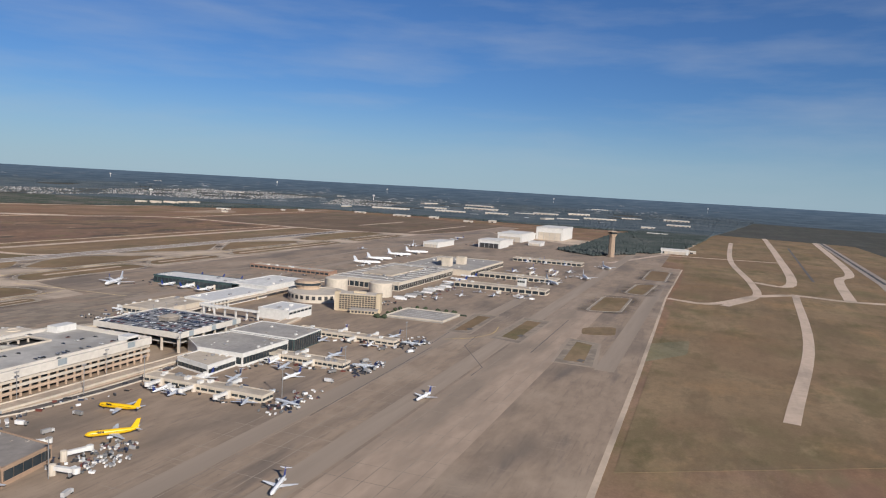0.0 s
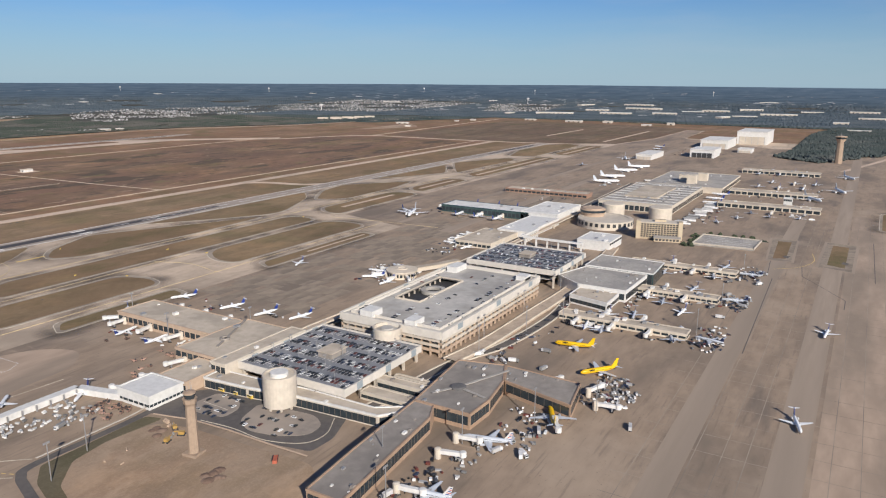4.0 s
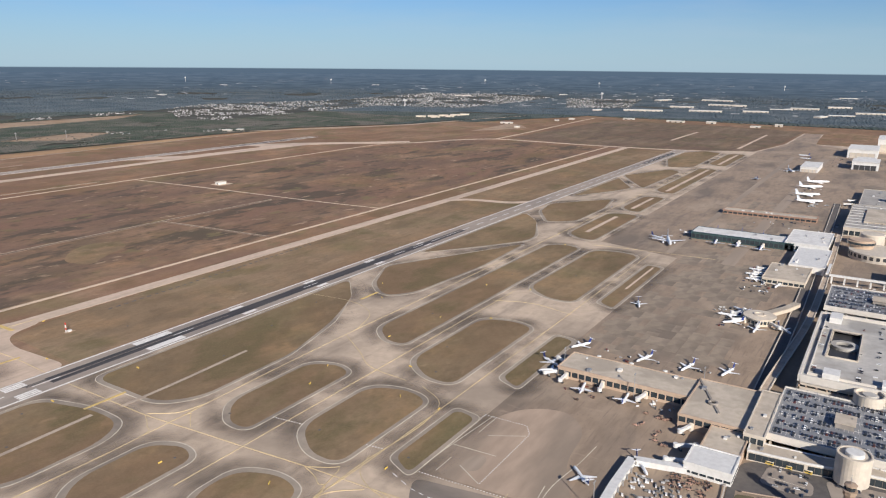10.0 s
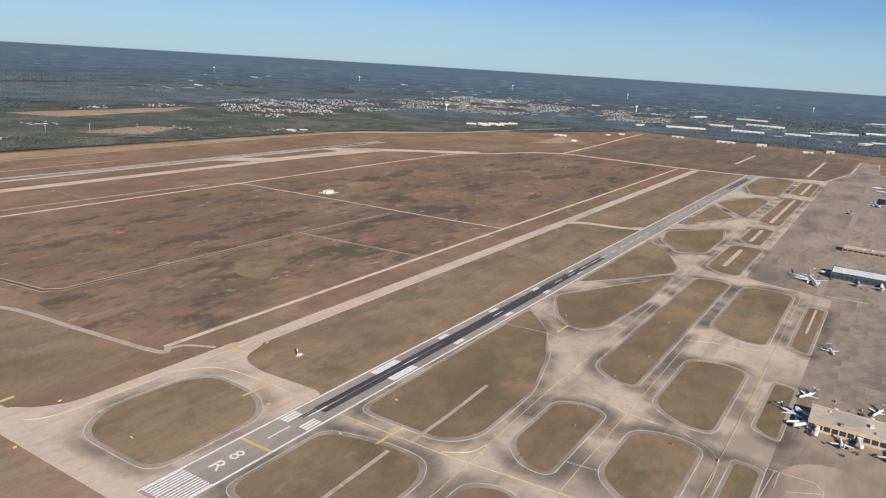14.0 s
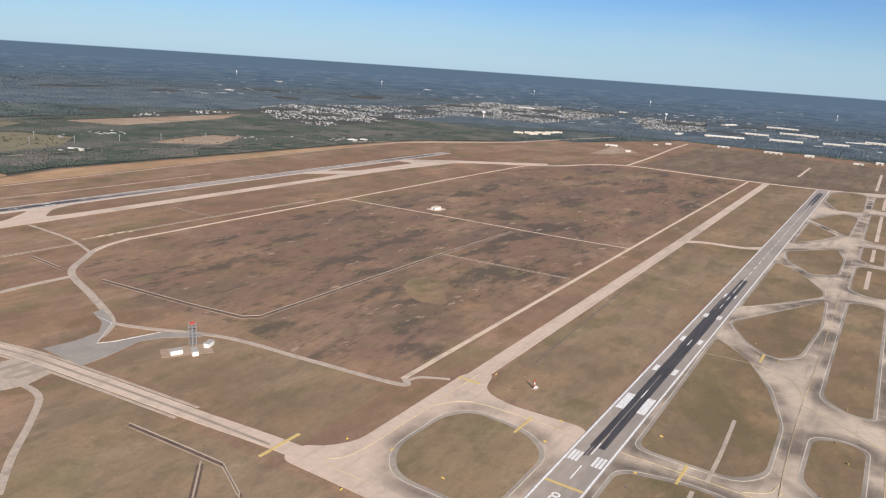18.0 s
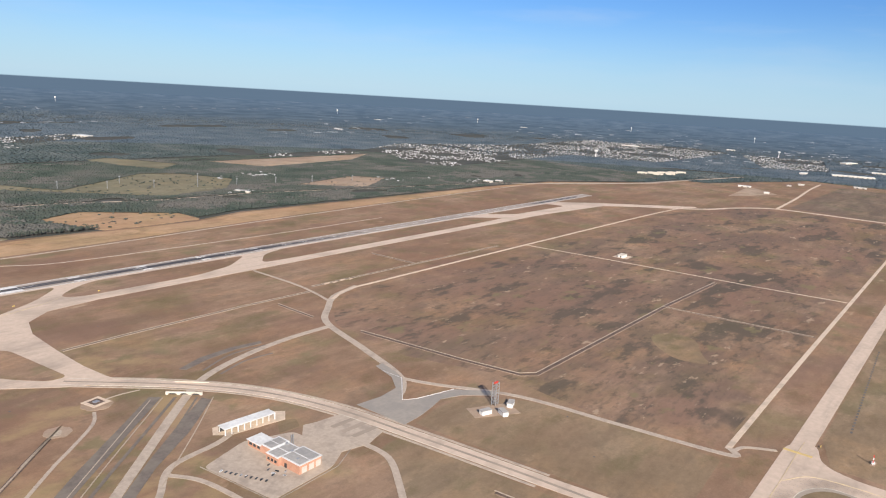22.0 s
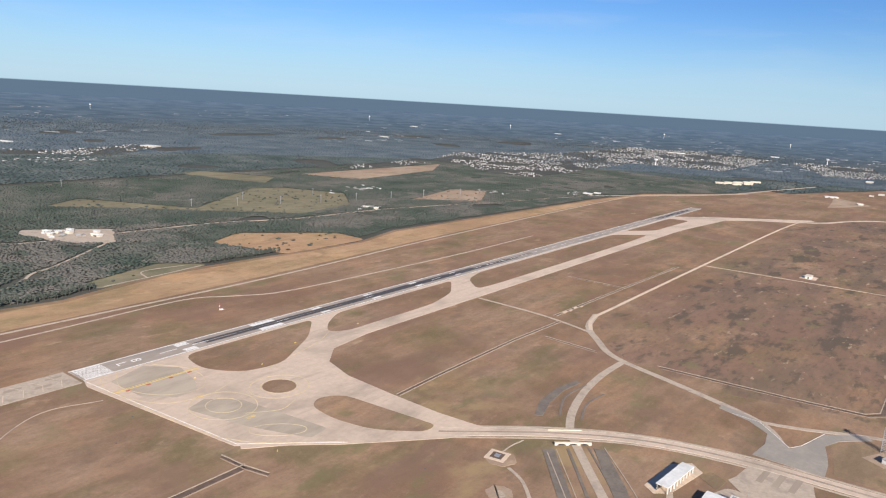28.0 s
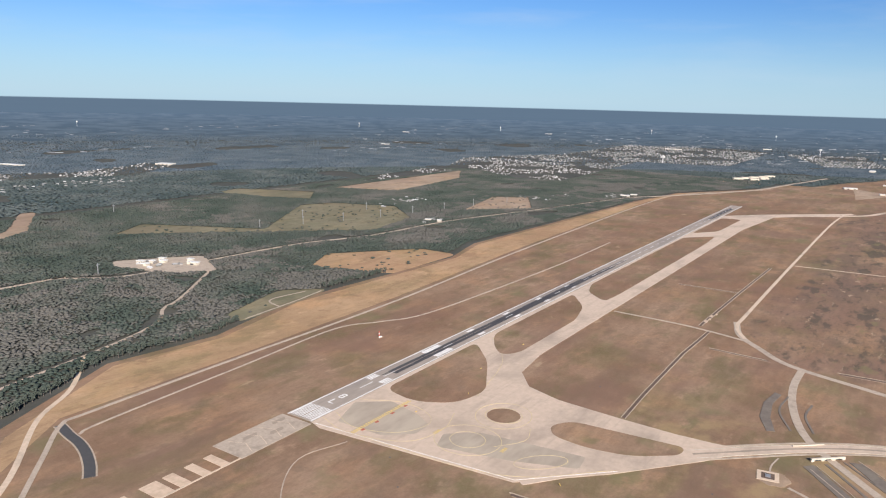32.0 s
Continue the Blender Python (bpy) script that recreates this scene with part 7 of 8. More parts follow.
    for s in (-1, 1):
        part("window_band", box(-0.30 * L, s * r * 1.0 - .015, zc + r * .16, 0.40 * L, s * r * 1.0 + .015, zc + r * .26), M_BLACK, fus)
        if bars:                          # the painted name, as plain bars
            for k, (o, h) in enumerate(((0.16, .5), (0.185, .5), (0.21, .62), (0.23, .5), (0.25, .62), (0.275, .62))):
                part("name_bar", box(o * L, s * r * .93 - .05, zc + r * .3, (o + .016) * L, s * r * .93 + .05, zc + r * (.3 + h)), M_BLACK, fus)
    if stripes:
        for k in range(5):
            zz = zc + r * .9 + k * 0.032 * L
            part("fin_stripe", prism([(-0.38 * L - k * .022 * L, -r * .11), (-0.475 * L - k * .008 * L, -r * .11), (-0.475 * L - k * .008 * L, r * .11), (-0.38 * L - k * .022 * L, r * .11)], zz, zz + 0.014 * L), M_REDP if k % 2 else M_BLUEP, tail_fin)
    return ac


ZG = 0.45
yel = aircraft("yellow_airliner", 15, 14, 0.86, False, M_YELP, M_YELP, "bright yellow narrow-body airliner on the apron", bars=True)
yel.matrix_world = pose(273, -349, ZG, 0, 0, 102)
copy_thing(yel, pose(254, -365, ZG, 0, 0, 141))
copy_thing(yel, pose(213, -364, ZG, 0, 0, 28))
aa = aircraft("silver_airliner", 14, 13, 0.8, False, M_GREYP, M_WHITEW, "silver airliner with a striped fin at a gate", stripes=True)
aa.matrix_world = pose(190, -354, ZG, 0, 0, 105)
copy_thing(aa, pose(158, -353, ZG, 0, 0, 100))
rj = aircraft("regional_jet", 12, 9.5, 0.58, True, M_FUSE, M_BLUEP, "white regional jet with a blue fin", wingm=M_FUSE)
rj.matrix_world = pose(315, -176, ZG, 0, 0, 200)
for x, y, a in ((134, -214, 45), (151, -228.5, 215), (214, -168, 240), (206, -172, 130), (240, -172, 150), (241, -202, 160), (242, -221, 165), (246, -237, 165), (196, -190, 10), (196, -208, 5),
                (297, -345, 10), (317, -348, 185), (352, -356, 10), (404, -376, 12), (423, -350, 180), (314, -226, 130), (324, -222, 95), (309, -238, 175), (336, -226, 55), (316, -250, 220), (402, -222, 90), (414, -220, 95), (426, -220, 85), (396, -236, 170),
                (560, -350, 200), (584, -360, 190), (600, -380, 10), (604, -400, 0), (640, -380, 180), (642, -400, 175)):
    copy_thing(rj, pose(x, y, ZG, 0, 0, a))
gj = aircraft("grey_regional_jet", 11.5, 9.5, 0.56, True, M_GREYP, M_NAVY, "grey and navy regional jet at a gate", wingm=M_GREYP)
gj.matrix_world = pose(300, -379, ZG, 0, 0, 20)
for x, y, a in ((296, -352, 12), (322, -358, 190), (347, -364, 8), (376, -372, 172), (400, -352, 5), (428, -378, 170), (366, -392, 100), (306, -392, 80), (418, -392, 95), (610, -366, 10), (650, -398, 180), (650, -366, 175)):
    copy_thing(gj, pose(x, y, ZG, 0, 0, a))
copy_thing(rj, pose(336, -375, ZG, 0, 0, 175))
copy_thing(rj, pose(338, -431, ZG, 0, 0, 175))
copy_thing(rj, pose(246, -428, ZG, 0, 0, 195))
nb = aircraft("narrow_body_airliner", 15.5, 14, 0.82, False, M_FUSE, M_BLUEP, "white airliner with a dark blue fin at a gate", wingm=M_GREYP)
nb.matrix_world = pose(478, -140, ZG, 0, 0, 240)
for x, y, a in ((488, -196, 0), (486, -212, 0), (488, -180, 5), (526, -172, 180), (528, -190, 180), (528, -206, 180), (728, -400, 0), (728, -380, 0), (762, -352, 0), (762, -370, 180), (764, -390, 180), (800, -360, 180), (800, -380, 180), (802, -398, 180), (862, -340, 0), (862, -360, 0), (862, -382, 0), (896, -350, 180), (896, -372, 180),
                (690, -330, 90), (664, -330, 90), (640, -332, 90), (1080, -176, 70), (1120, -170, 80), (840, -150, 20)):
    copy_thing(nb, pose(x, y, ZG, 0, 0, a))
wb = aircraft("wide_body_airliner", 26, 24, 1.25, False, M_FUSE, M_GREYP, "large white wide-body airliner at a terminal", wingm=M_FUSE)
wb.matrix_world = pose(712, -220, ZG, 0, 0, 300)
for x, y, a in ((752, -214, 300), (808, -211, 300), (850, -214, 300), (762, -420, 200), (870, -424, 205), (700, -402, 215), (470, -150, 200), (930, -175, 200)):
    copy_thing(wb, pose(x, y, ZG, 0, 0, a))

# jet bridges
jb = empty("jet_bridge", 0, 0, 0, 0, "white jet bridge on wheeled legs", "jet bridge", "gate jet bridges")
part("tunnel", box(0, -0.55, 1.5, 6.4, 0.55, 2.6), M_WHITEW, jb)
part("cab", lathe([(0.95, 1.4), (0.95, 2.8), (0.7, 2.9)], 10, None, 7.0, 0), M_WHITEW, jb)
part("rotunda", lathe([(0.95, 0), (0.95, 2.9), (0.3, 3.1)], 10), M_BEIGE, jb)
jleg = part("leg", box(5.0, -0.5, 0, 5.3, 0.5, 1.5), M_STEEL, jb)
part("wheel_bogie", box(4.7, -0.7, 0, 5.6, 0.7, 0.35), M_BLACK, jleg)
jb.matrix_world = pose(205, -176, ZG, 0, 0, 140)
for x, y, a in ((203, -180, 180), (203, -196, 190), (203, -214, 170), (221, -184, 350), (221, -200, 0), (221, -216, 10), (186, -236, 160), (172, -241, 120), (160, -241, 110), (214, -176, 60),
                (226, -373, 280), (210, -366, 210), (234, -368, 340), (186, -346, 280), (176, -346, 285), (156, -346, 280), (139, -344, 200), (143, -346, 240), (234, -352, 318),
                (302, -340, 180), (302, -355, 180), (302, -370, 180), (310, -348, 0), (310, -364, 0), (357, -355, 180), (365, -360, 0), (357, -372, 180), (409, -345, 180), (417, -352, 0), (409, -365, 180), (417, -370, 0),
                (319, -231, 130), (317, -238, 180), (326, -230, 90), (330, -233, 50), (319, -243, 225), (496, -195, 180), (496, -212, 180), (518, -176, 0), (518, -192, 0), (404, -226, 90), (416, -226, 95), (428, -226, 90),
                (506, -160, 100), (616, -380, 180), (632, -380, 0), (736, -380, 180), (752, -370, 0), (774, -390, 0), (790, -380, 0), (872, -360, 180), (884, -372, 0), (716, -256, 110), (740, -258, 110)):
    copy_thing(jb, pose(x, y, ZG, 0, 0, a))

# carts, containers and service trucks
M_CART = mat("pale_cart_paint", (0.52, 0.50, 0.47), (0.40, 0.385, 0.365), 1.0, 0.6, vary=0.75)
M_TRUCK = mat("truck_paint", (0.50, 0.48, 0.46), (0.4, 0.39, 0.375), 1.0, 0.5, vary=0.75)
ca = new("baggage_cart", mesh_of(box(-0.62, -0.3, 0.12, 0.62, 0.3, 0.62), "cart"))
ca.data.materials.append(M_CART)
tagged(ca, "pale covered baggage cart on the apron", "baggage cart", "baggage carts")
for sx in (-0.4, 0.4):
    part("axle", box(sx - .1, -.32, 0, sx + .1, .32, .16), M_BLACK, ca)
ca.matrix_world = pose(140, -232, ZG)
for cx, cy, n, sx, sy in ((134, -233, 60, 12, 5), (142, -241, 18, 6, 4), (238, -378, 46, 8, 4), (246, -372, 22, 7, 4), (196, -362, 14, 5, 4), (176, -354, 12, 10, 3), (150, -358, 10, 8, 4), (318, -392, 16, 9, 4), (300, -392, 12, 7, 5), (372, -392, 12, 7, 4), (430, -390, 14, 8, 5), (216, -362, 10, 6, 2), (332, -215, 8, 8, 4), (200, -222, 8, 6, 5)):
    for k in range(n):
        copy_thing(ca, pose(cx + rnd.uniform(-sx, sx), cy + rnd.uniform(-sy, sy), ZG, 0, 0, rnd.choice((20, 25, 110, 60)) + rnd.uniform(-8, 8)))
tk = empty("service_truck", 219, -386, ZG, 15, "white airport service truck", "truck", "service trucks")
part("bed", box(-2.0, -.5, .35, .8, .5, 1.5), M_TRUCK, tk)
part("cab", box(.9, -.48, .3, 1.8, .48, 1.2), M_TRUCK, tk)
part("windscreen", box(1.4, -.44, .75, 1.83, .44, 1.12), M_GLASS, tk)
for sx in (-1.4, 1.3):
    part("axle", box(sx - .22, -.52, 0, sx + .22, .52, .42), M_BLACK, tk)
for k in range(60):
    x, y = rnd.choice(((150, -350), (200, -358), (300, -350), (362, -392), (412, -392), (340, -390), (322, -240), (410, -226), (500, -240), (212, -190), (250, -340), (610, -400), (760, -400), (240, -328), (700, -230), (148, -240)))
    copy_thing(tk, pose(x + rnd.uniform(-14, 14), y + rnd.uniform(-8, 8), ZG, 0, 0, rnd.uniform(0, 360)))

M_TUG = mat("dull_tug_paint", (0.26, 0.16, 0.12), (0.20, 0.13, 0.105), 1.0, 0.6, vary=0.8)
tg = empty("baggage_tug", 148, -243, ZG, 40, "small dark or rust-red airport tug", "tug", "tugs by the covered walk")
part("body", box(-.8, -.4, .15, .8, .4, .6), M_TUG, tg)
part("seat_back", box(-.5, -.34, .6, -.2, .34, 1.0), M_DARK, tg)
part("loader_arm", prism([(-.2, -.1), (1.6, -.1), (1.6, .1), (-.2, .1)], .62, .8), M_BRICKB, tg)
for sx in (-.5, .5):
    part("axle", box(sx - .16, -.44, 0, sx + .16, .44, .3), M_BLACK, tg)
for k in range(26):
    copy_thing(tg, pose(149.5 + rnd.uniform(-5, 4), -245 + rnd.uniform(-6, 6), ZG, 0, 0, rnd.choice((30, 120, 75)) + rnd.uniform(-10, 10)))
for k in range(34):
    copy_thing(tg, pose(*rnd.choice(((176 + rnd.uniform(-8, 14), -226 + rnd.uniform(-6, 8)), (196 + rnd.uniform(-12, 20), -196 + rnd.uniform(-6, 6)), (212 + rnd.uniform(-10, 10), -184 + rnd.uniform(-8, 8)))), ZG, 0, 0, rnd.uniform(0, 360)))

# flood-light masts by the gates
fm = empty("floodlight_mast", 166, -335, 0.4, 0, "tall thin apron floodlight mast", "light mast", "apron light masts")
part("pole", box(-.1, -.1, 0, .1, .1, 11), M_STEEL, fm)
part("lamp_bar", box(-.9, -.12, 10.4, .9, .12, 10.9), M_STEEL, fm)
for x, y in ((150, -347), (186, -348), (209, -360), (224, -374), (300, -334), (312, -386), (356, -388), (420, -388), (210, -176), (200, -210), (118, -224), (130, -262), (116, -268), (222, -232), (262, -316), (300, -316), (338, -318), (280, -326), (250, -320)):
    copy_thing(fm, pose(x, y, 0.4))
# painted lines and seams of the apron
al = new("apron_lines")
tagged(al, "dark seams and faded yellow guide lines on the apron", "markings", kind="structure")
for y in (-431,):
    part("seam", box(120, y - .18, .35, 700, y + .18, .462), M_ASPHALT, al)
for y in (-392, -399, -405, -412, -418, -424, -438, -445, -452, -458):
    part("joint", box(130, y - .1, .35, 640, y + .1, .458), M_SHOULDER, al)
for k in range(42):
    part("joint", box(150 + k * 11, -462, .35, 150.2 + k * 11, -388, .456), M_SHOULDER, al)
for pts in ([(440, -400), (452, -412), (470, -418), (490, -416)],):
    part("guide_line", ribbon(smooth_line(pts), 0.4, .35, .466), M_YELLOW, al)
for pts in ([(98, -192), (101, -230), (107, -250), (112, -258)], [(107, -238), (120, -253)], [(156, -211), (141, -210), (125, -208), (113, -209), (109, -213), (107, -223), (110, -256)]):
    part("guide_line", ribbon(smooth_line(pts), 0.3, .35, .466), M_PALELINE, al)
for pts in ([(142.3, -171.5), (155, -171.6)], [(142, -175.5), (149, -187)], [(130, -167.6), (131, -184.5)], [(112.6, -172), (122.2, -172)], [(119.5, -177), (113.2, -187.6)], [(109.2, -166), (156, -170)], [(123.6, -206), (114.2, -207.6), (109.3, -212.6), (108.1, -216.2), (111.9, -231.2)]):
    part("stand_line", ribbon(smooth_line(pts), 0.32, .35, .467), M_PALELINE, al)
for path, step, share, w in (([(108.7, -166.6), (155.4, -166.9), (156.1, -184.1), (150.7, -187.7), (112.9, -187.9)], 1.1, 0.45, 0.4), ([(108.7, -166.6), (111.4, -205.4), (106.3, -217.5), (108.4, -257)], 1.1, 0.45, 0.4), ([(103.5, -161), (99.3, -171), (98.3, -178), (100, -198), (101.7, -218), (102.2, -243), (100, -262)], 4.2, 0.5, 0.34)):
    for p, q in zip(path, path[1:]):
        n = max(2, int(math.hypot(q[0] - p[0], q[1] - p[1]) / step))
        for k in range(n):
            a, b = Vector(p).lerp(Vector(q), k / n), Vector(p).lerp(Vector(q), (k + share) / n)
            part("stand_dash", ribbon([tuple(a), tuple(b)], w, .35, .469), M_WHITE, al)
for k in range(16):
    part("lane_dash", ribbon([(100 + k * 0.9, -226 - k * 2.1), (100.5 + k * 0.9, -227.2 - k * 2.1)], 0.35, .35, .467), M_YELLOW, al)

# patched slabs of the aprons, each a little different in tone
M_SLAB = mat("patched_slab", (0.315, 0.245, 0.175), (0.24, 0.185, 0.131), 0.2, 0.85, c3=(0.17, 0.132, 0.098), scale2=0.035, mix2=0.7, vary=0.11)
slab_root = new("apron_slabs")
tagged(slab_root, "concrete slabs patched in different tones", "slabs", kind="structure")
slabs = [mesh_of(box(-w / 2, -d / 2, -0.1, w / 2, d / 2, 0.0), "slab") for w, d in ((10.6, 6.3), (21.6, 6.3), (10.6, 12.8))]
for m in slabs:
    m.materials.append(M_SLAB)
for k in range(190):
    area = rnd.choice(((240, 440, -232, -172), (240, 440, -225, -172), (440, 700, -240, -170)))
    ob = part("slab", rnd.choice(slabs), None, slab_root)
    ob.matrix_world = pose(area[0] + 5.5 + 11 * rnd.randrange(int((area[1] - area[0]) / 11)), area[2] + 3.3 + 6.6 * rnd.randrange(int((area[3] - area[2]) / 6.6)), 0.4455 + k * 0.00003)

# loose ground equipment too small and thick to tell apart
bits = []
CLUT = mesh_of(box(-0.5, -0.5, 0, 0.5, 0.5, 1), "ground_equipment")
for cx, cy, n, sx, sy in ((301, -360, 46, 5, 26), (313, -362, 40, 5, 24), (356, -368, 34, 5, 20), (367, -368, 34, 5, 20), (408, -362, 36, 5, 24), (420, -362, 34, 5, 24), (310, -392, 40, 12, 6), (362, -392, 30, 10, 5), (416, -392, 30, 10, 5), (345, -352, 20, 14, 3),
                         (160, -348, 40, 22, 4), (206, -358, 36, 8, 8), (240, -372, 40, 12, 6), (205, -200, 26, 12, 26), (236, -205, 22, 8, 30), (322, -228, 30, 18, 8), (404, -224, 40, 30, 8), (500, -172, 20, 22, 30), (560, -330, 60, 50, 5), (600, -340, 40, 50, 6), (640, -392, 50, 26, 14), (712, -370, 40, 20, 34), (876, -360, 40, 20, 34), (600, -228, 30, 26, 40), (780, -215, 30, 60, 10), (1080, -240, 40, 60, 30), (262, -328, 24, 26, 3), (330, -326, 14, 16, 3), (300, -332, 16, 40, 4)):
    for k in range(n):
        x, y = cx + rnd.uniform(-sx, sx), cy + rnd.uniform(-sy, sy)
        if k % 2:
            bits.append(pose(x + rnd.uniform(-2, 2), y + rnd.uniform(-2, 2), ZG, 0, 0, rnd.uniform(0, 180)) @ Matrix.Diagonal((rnd.uniform(.3, 1.1), rnd.uniform(.25, .5), rnd.uniform(.2, .6), 1)))
        bits.append(pose(x, y, ZG, 0, 0, rnd.uniform(0, 180)) @ Matrix.Diagonal((rnd.uniform(.5, 2.2), rnd.uniform(.4, .8), rnd.uniform(.3, .9), 1)))
merged("ground_equipment", CLUT, bits, M_CARS, "scattered small ground equipment and dollies by the gates", "equipment")
# trailers parked in a row by the great terminal
tr = empty("parked_trailer", 540, -332, ZG, 100, "long white parked trailer on the apron", "trailer", "parked trailers")
part("body", box(-4, -.6, 0.4, 4, .6, 1.5), M_TRUCK, tr)
part("bogie", box(-3, -.55, 0, -1.4, .55, .4), M_BLACK, tr)
for k in range(22):
    copy_thing(tr, pose(545 + k * 4.2, -331 + rnd.uniform(-4, 3) - k * .15, ZG, 0, 0, 100 + rnd.uniform(-6, 6)))
for pts in ([(379, -436), (395, -436), (432, -415), (456, -413)], [(436, -448), (541, -447)], [(425, -399), (484, -395)], [(300, -405), (420, -402)]):
    part("crack", ribbon(pts, 0.35, .35, .468), M_ASPHALT, al)


# ---- the land beyond the fence ----
for pts, m, lab in (([(54, 1138), (119, 1178), (201, 1031), (385, 1149), (441, 1126), (480, 1030), (404, 942), (290, 919), (182, 1020)], M_MEADOW, "olive winter meadow with power poles"),
                    ([(86, 838), (140, 866), (232, 800), (232, 752), (115, 752), (100, 790)], M_STRAW, "straw-coloured clearing by the woods"),
                    ([(-88, 748), (-83, 770), (-4, 793), (29, 762), (-20, 752)], M_MEADOW, "green clearing with pale paths"),
                    ([(524, 925), (697, 970), (737, 918), (613, 848)], M_SOIL, "brown fallow field"),
                    ([(591, 1265), (1067, 1275), (916, 1182), (640, 1146)], M_SOIL, "sandy cleared building land"),
                    ([(400, 1370), (459, 1380), (520, 1246), (447, 1186), (412, 1262)], M_MEADOW, "brown clearing in the woods"),
                    ([(-240, 850), (-205, 880), (-168, 960), (-200, 985), (-260, 900)], M_SOIL, "curved sandy clearing"),
                    ([(-110, 1165), (0, 1235), (80, 1370), (60, 1375), (-20, 1250), (-120, 1180)], M_SOIL, "sandy track through the woods"),
                    ([(-30, 1010), (48, 962), (12, 894), (-20, 916), (-44, 985)], M_ROADGREY, "pale paved yard by the highway"),
                    ([(1158, 424), (1294, 364), (1340, 396), (1380, 446), (1242, 430)], M_SOIL, "bare pale earth by the field's edge"),
                    ([(1320, 720), (1560, 660), (1480, 560), (1300, 620)], M_STRAW, "dry verge by the road")):
    flat("clearing", pts, 0.36, m, lab, "clearing", r=10)
for pts, w, lab in (([(-900, 1010), (-164, 985), (-105, 980), (-57, 943), (45, 938), (161, 929), (265, 898), (423, 884), (640, 830), (880, 775)], 4.4, "pale four-lane highway through the woods"),
                    ([(-330, 740), (-150, 784), (-101, 824), (-75, 838), (4, 898)], 3.0, "pale road through the woods"),
                    ([(880, 772), (1000, 700), (1177, 616), (1353, 575), (1600, 520)], 8, "pale raised highway at the field's edge"),
                    ([(-40, 752), (-30, 775), (10, 772)], 1.5, "pale path in a clearing"), ([(-80, 750), (-20, 756), (20, 762)], 1.5, "pale path in a clearing")):
    strip("highway", pts, w, 0.42, M_ROADGREY, lab, "road")

FIELD_EDGE = [(-900, 560), (-520, 640), (-290, 708), (-200, 752), (-120, 742), (-20, 768), (215, 756), (300, 778), (829, 752), (1009, 734), (1226, 612), (1350, 590), (1354, 526), (1515, 470), (1600, 424), (1700, 394), (1702, -520), (3000, -700)]


def edge_y(x):
    for a, b in zip(FIELD_EDGE, FIELD_EDGE[1:]):
        if a[0] <= x <= b[0]:
            return a[1] + (b[1] - a[1]) * (x - a[0]) / (b[0] - a[0])
    return 560


def near_line(x, y, pts, w):
    for a, b in zip(pts, pts[1:]):
        dx, dy = b[0] - a[0], b[1] - a[1]
        t = max(0, min(1, ((x - a[0]) * dx + (y - a[1]) * dy) / (dx * dx + dy * dy)))
        if (x - a[0] - t * dx) ** 2 + (y - a[1] - t * dy) ** 2 < w * w:
            return True
    return False


HIGHWAYS = ([(-900, 1010), (-164, 985), (-105, 980), (-57, 943), (45, 938), (161, 929), (265, 898), (423, 884), (640, 830), (880, 775)], [(-330, 740), (-150, 784), (-101, 824), (-75, 838), (4, 898)], [(880, 772), (1000, 700), (1177, 616), (1353, 575), (1600, 520)])
POLYS = [[(54, 1138), (119, 1178), (201, 1031), (385, 1149), (441, 1126), (480, 1030), (404, 942), (290, 919), (182, 1020)], [(86, 838), (140, 866), (232, 800), (232, 752), (115, 752), (100, 790)], [(-88, 748), (-83, 770), (-4, 793), (29, 762), (-20, 752)],
         [(524, 925), (697, 970), (737, 918), (613, 848)], [(591, 1265), (1067, 1275), (916, 1182), (640, 1146)], [(400, 1370), (459, 1380), (520, 1246), (447, 1186), (412, 1262)], [(-240, 850), (-205, 880), (-168, 960), (-200, 985), (-260, 900)], [(-110, 1165), (0, 1235), (80, 1370), (60, 1375), (-20, 1250), (-120, 1180)], [(-30, 1010), (48, 962), (12, 894), (-20, 916), (-44, 985)]]


def inside(x, y, poly):
    c = False
    for (x0, y0), (x1, y1) in zip(poly, poly[1:] + poly[:1]):
        if (y0 > y) != (y1 > y) and x < (x1 - x0) * (y - y0) / (y1 - y0) + x0:
            c = not c
    return c


HOMES = [[(1040, 990), (1010, 1085), (1120, 1256), (1095, 1346), (1418, 1480), (1771, 1324), (2400, 1320), (2541, 1027), (2454, 800), (1760, 790), (1690, 1040)], [(150, 1790), (230, 1915), (400, 1820), (630, 1908), (640, 1823), (451, 1690), (343, 1745)], [(1960, 560), (2400, 740), (2500, 500), (2050, 400)], [(700, 1290), (860, 1345), (1060, 1370), (1050, 1290), (850, 1285)]]


def open_land(x, y):
    return any(inside(x, y, p) for p in POLYS) or any(near_line(x, y, h, w) for h, w in zip(HIGHWAYS, (5, 3, 10)))


ICO = np.array([(0, 0, -1), (0.72, -0.53, -0.45), (-0.28, -0.85, -0.45), (-0.89, 0, -0.45), (-0.28, 0.85, -0.45), (0.72, 0.53, -0.45), (0.28, -0.85, 0.45), (-0.72, -0.53, 0.45), (-0.72, 0.53, 0.45), (0.28, 0.85, 0.45), (0.89, 0, 0.45), (0, 0, 1)])
ICOF = np.array([(0, 1, 2), (1, 0, 5), (0, 2, 3), (0, 3, 4), (0, 4, 5), (1, 5, 10), (2, 1, 6), (3, 2, 7), (4, 3, 8), (5, 4, 9), (1, 10, 6), (2, 6, 7), (3, 7, 8), (4, 8, 9), (5, 9, 10), (6, 10, 11), (7, 6, 11), (8, 7, 11), (9, 8, 11), (10, 9, 11)])


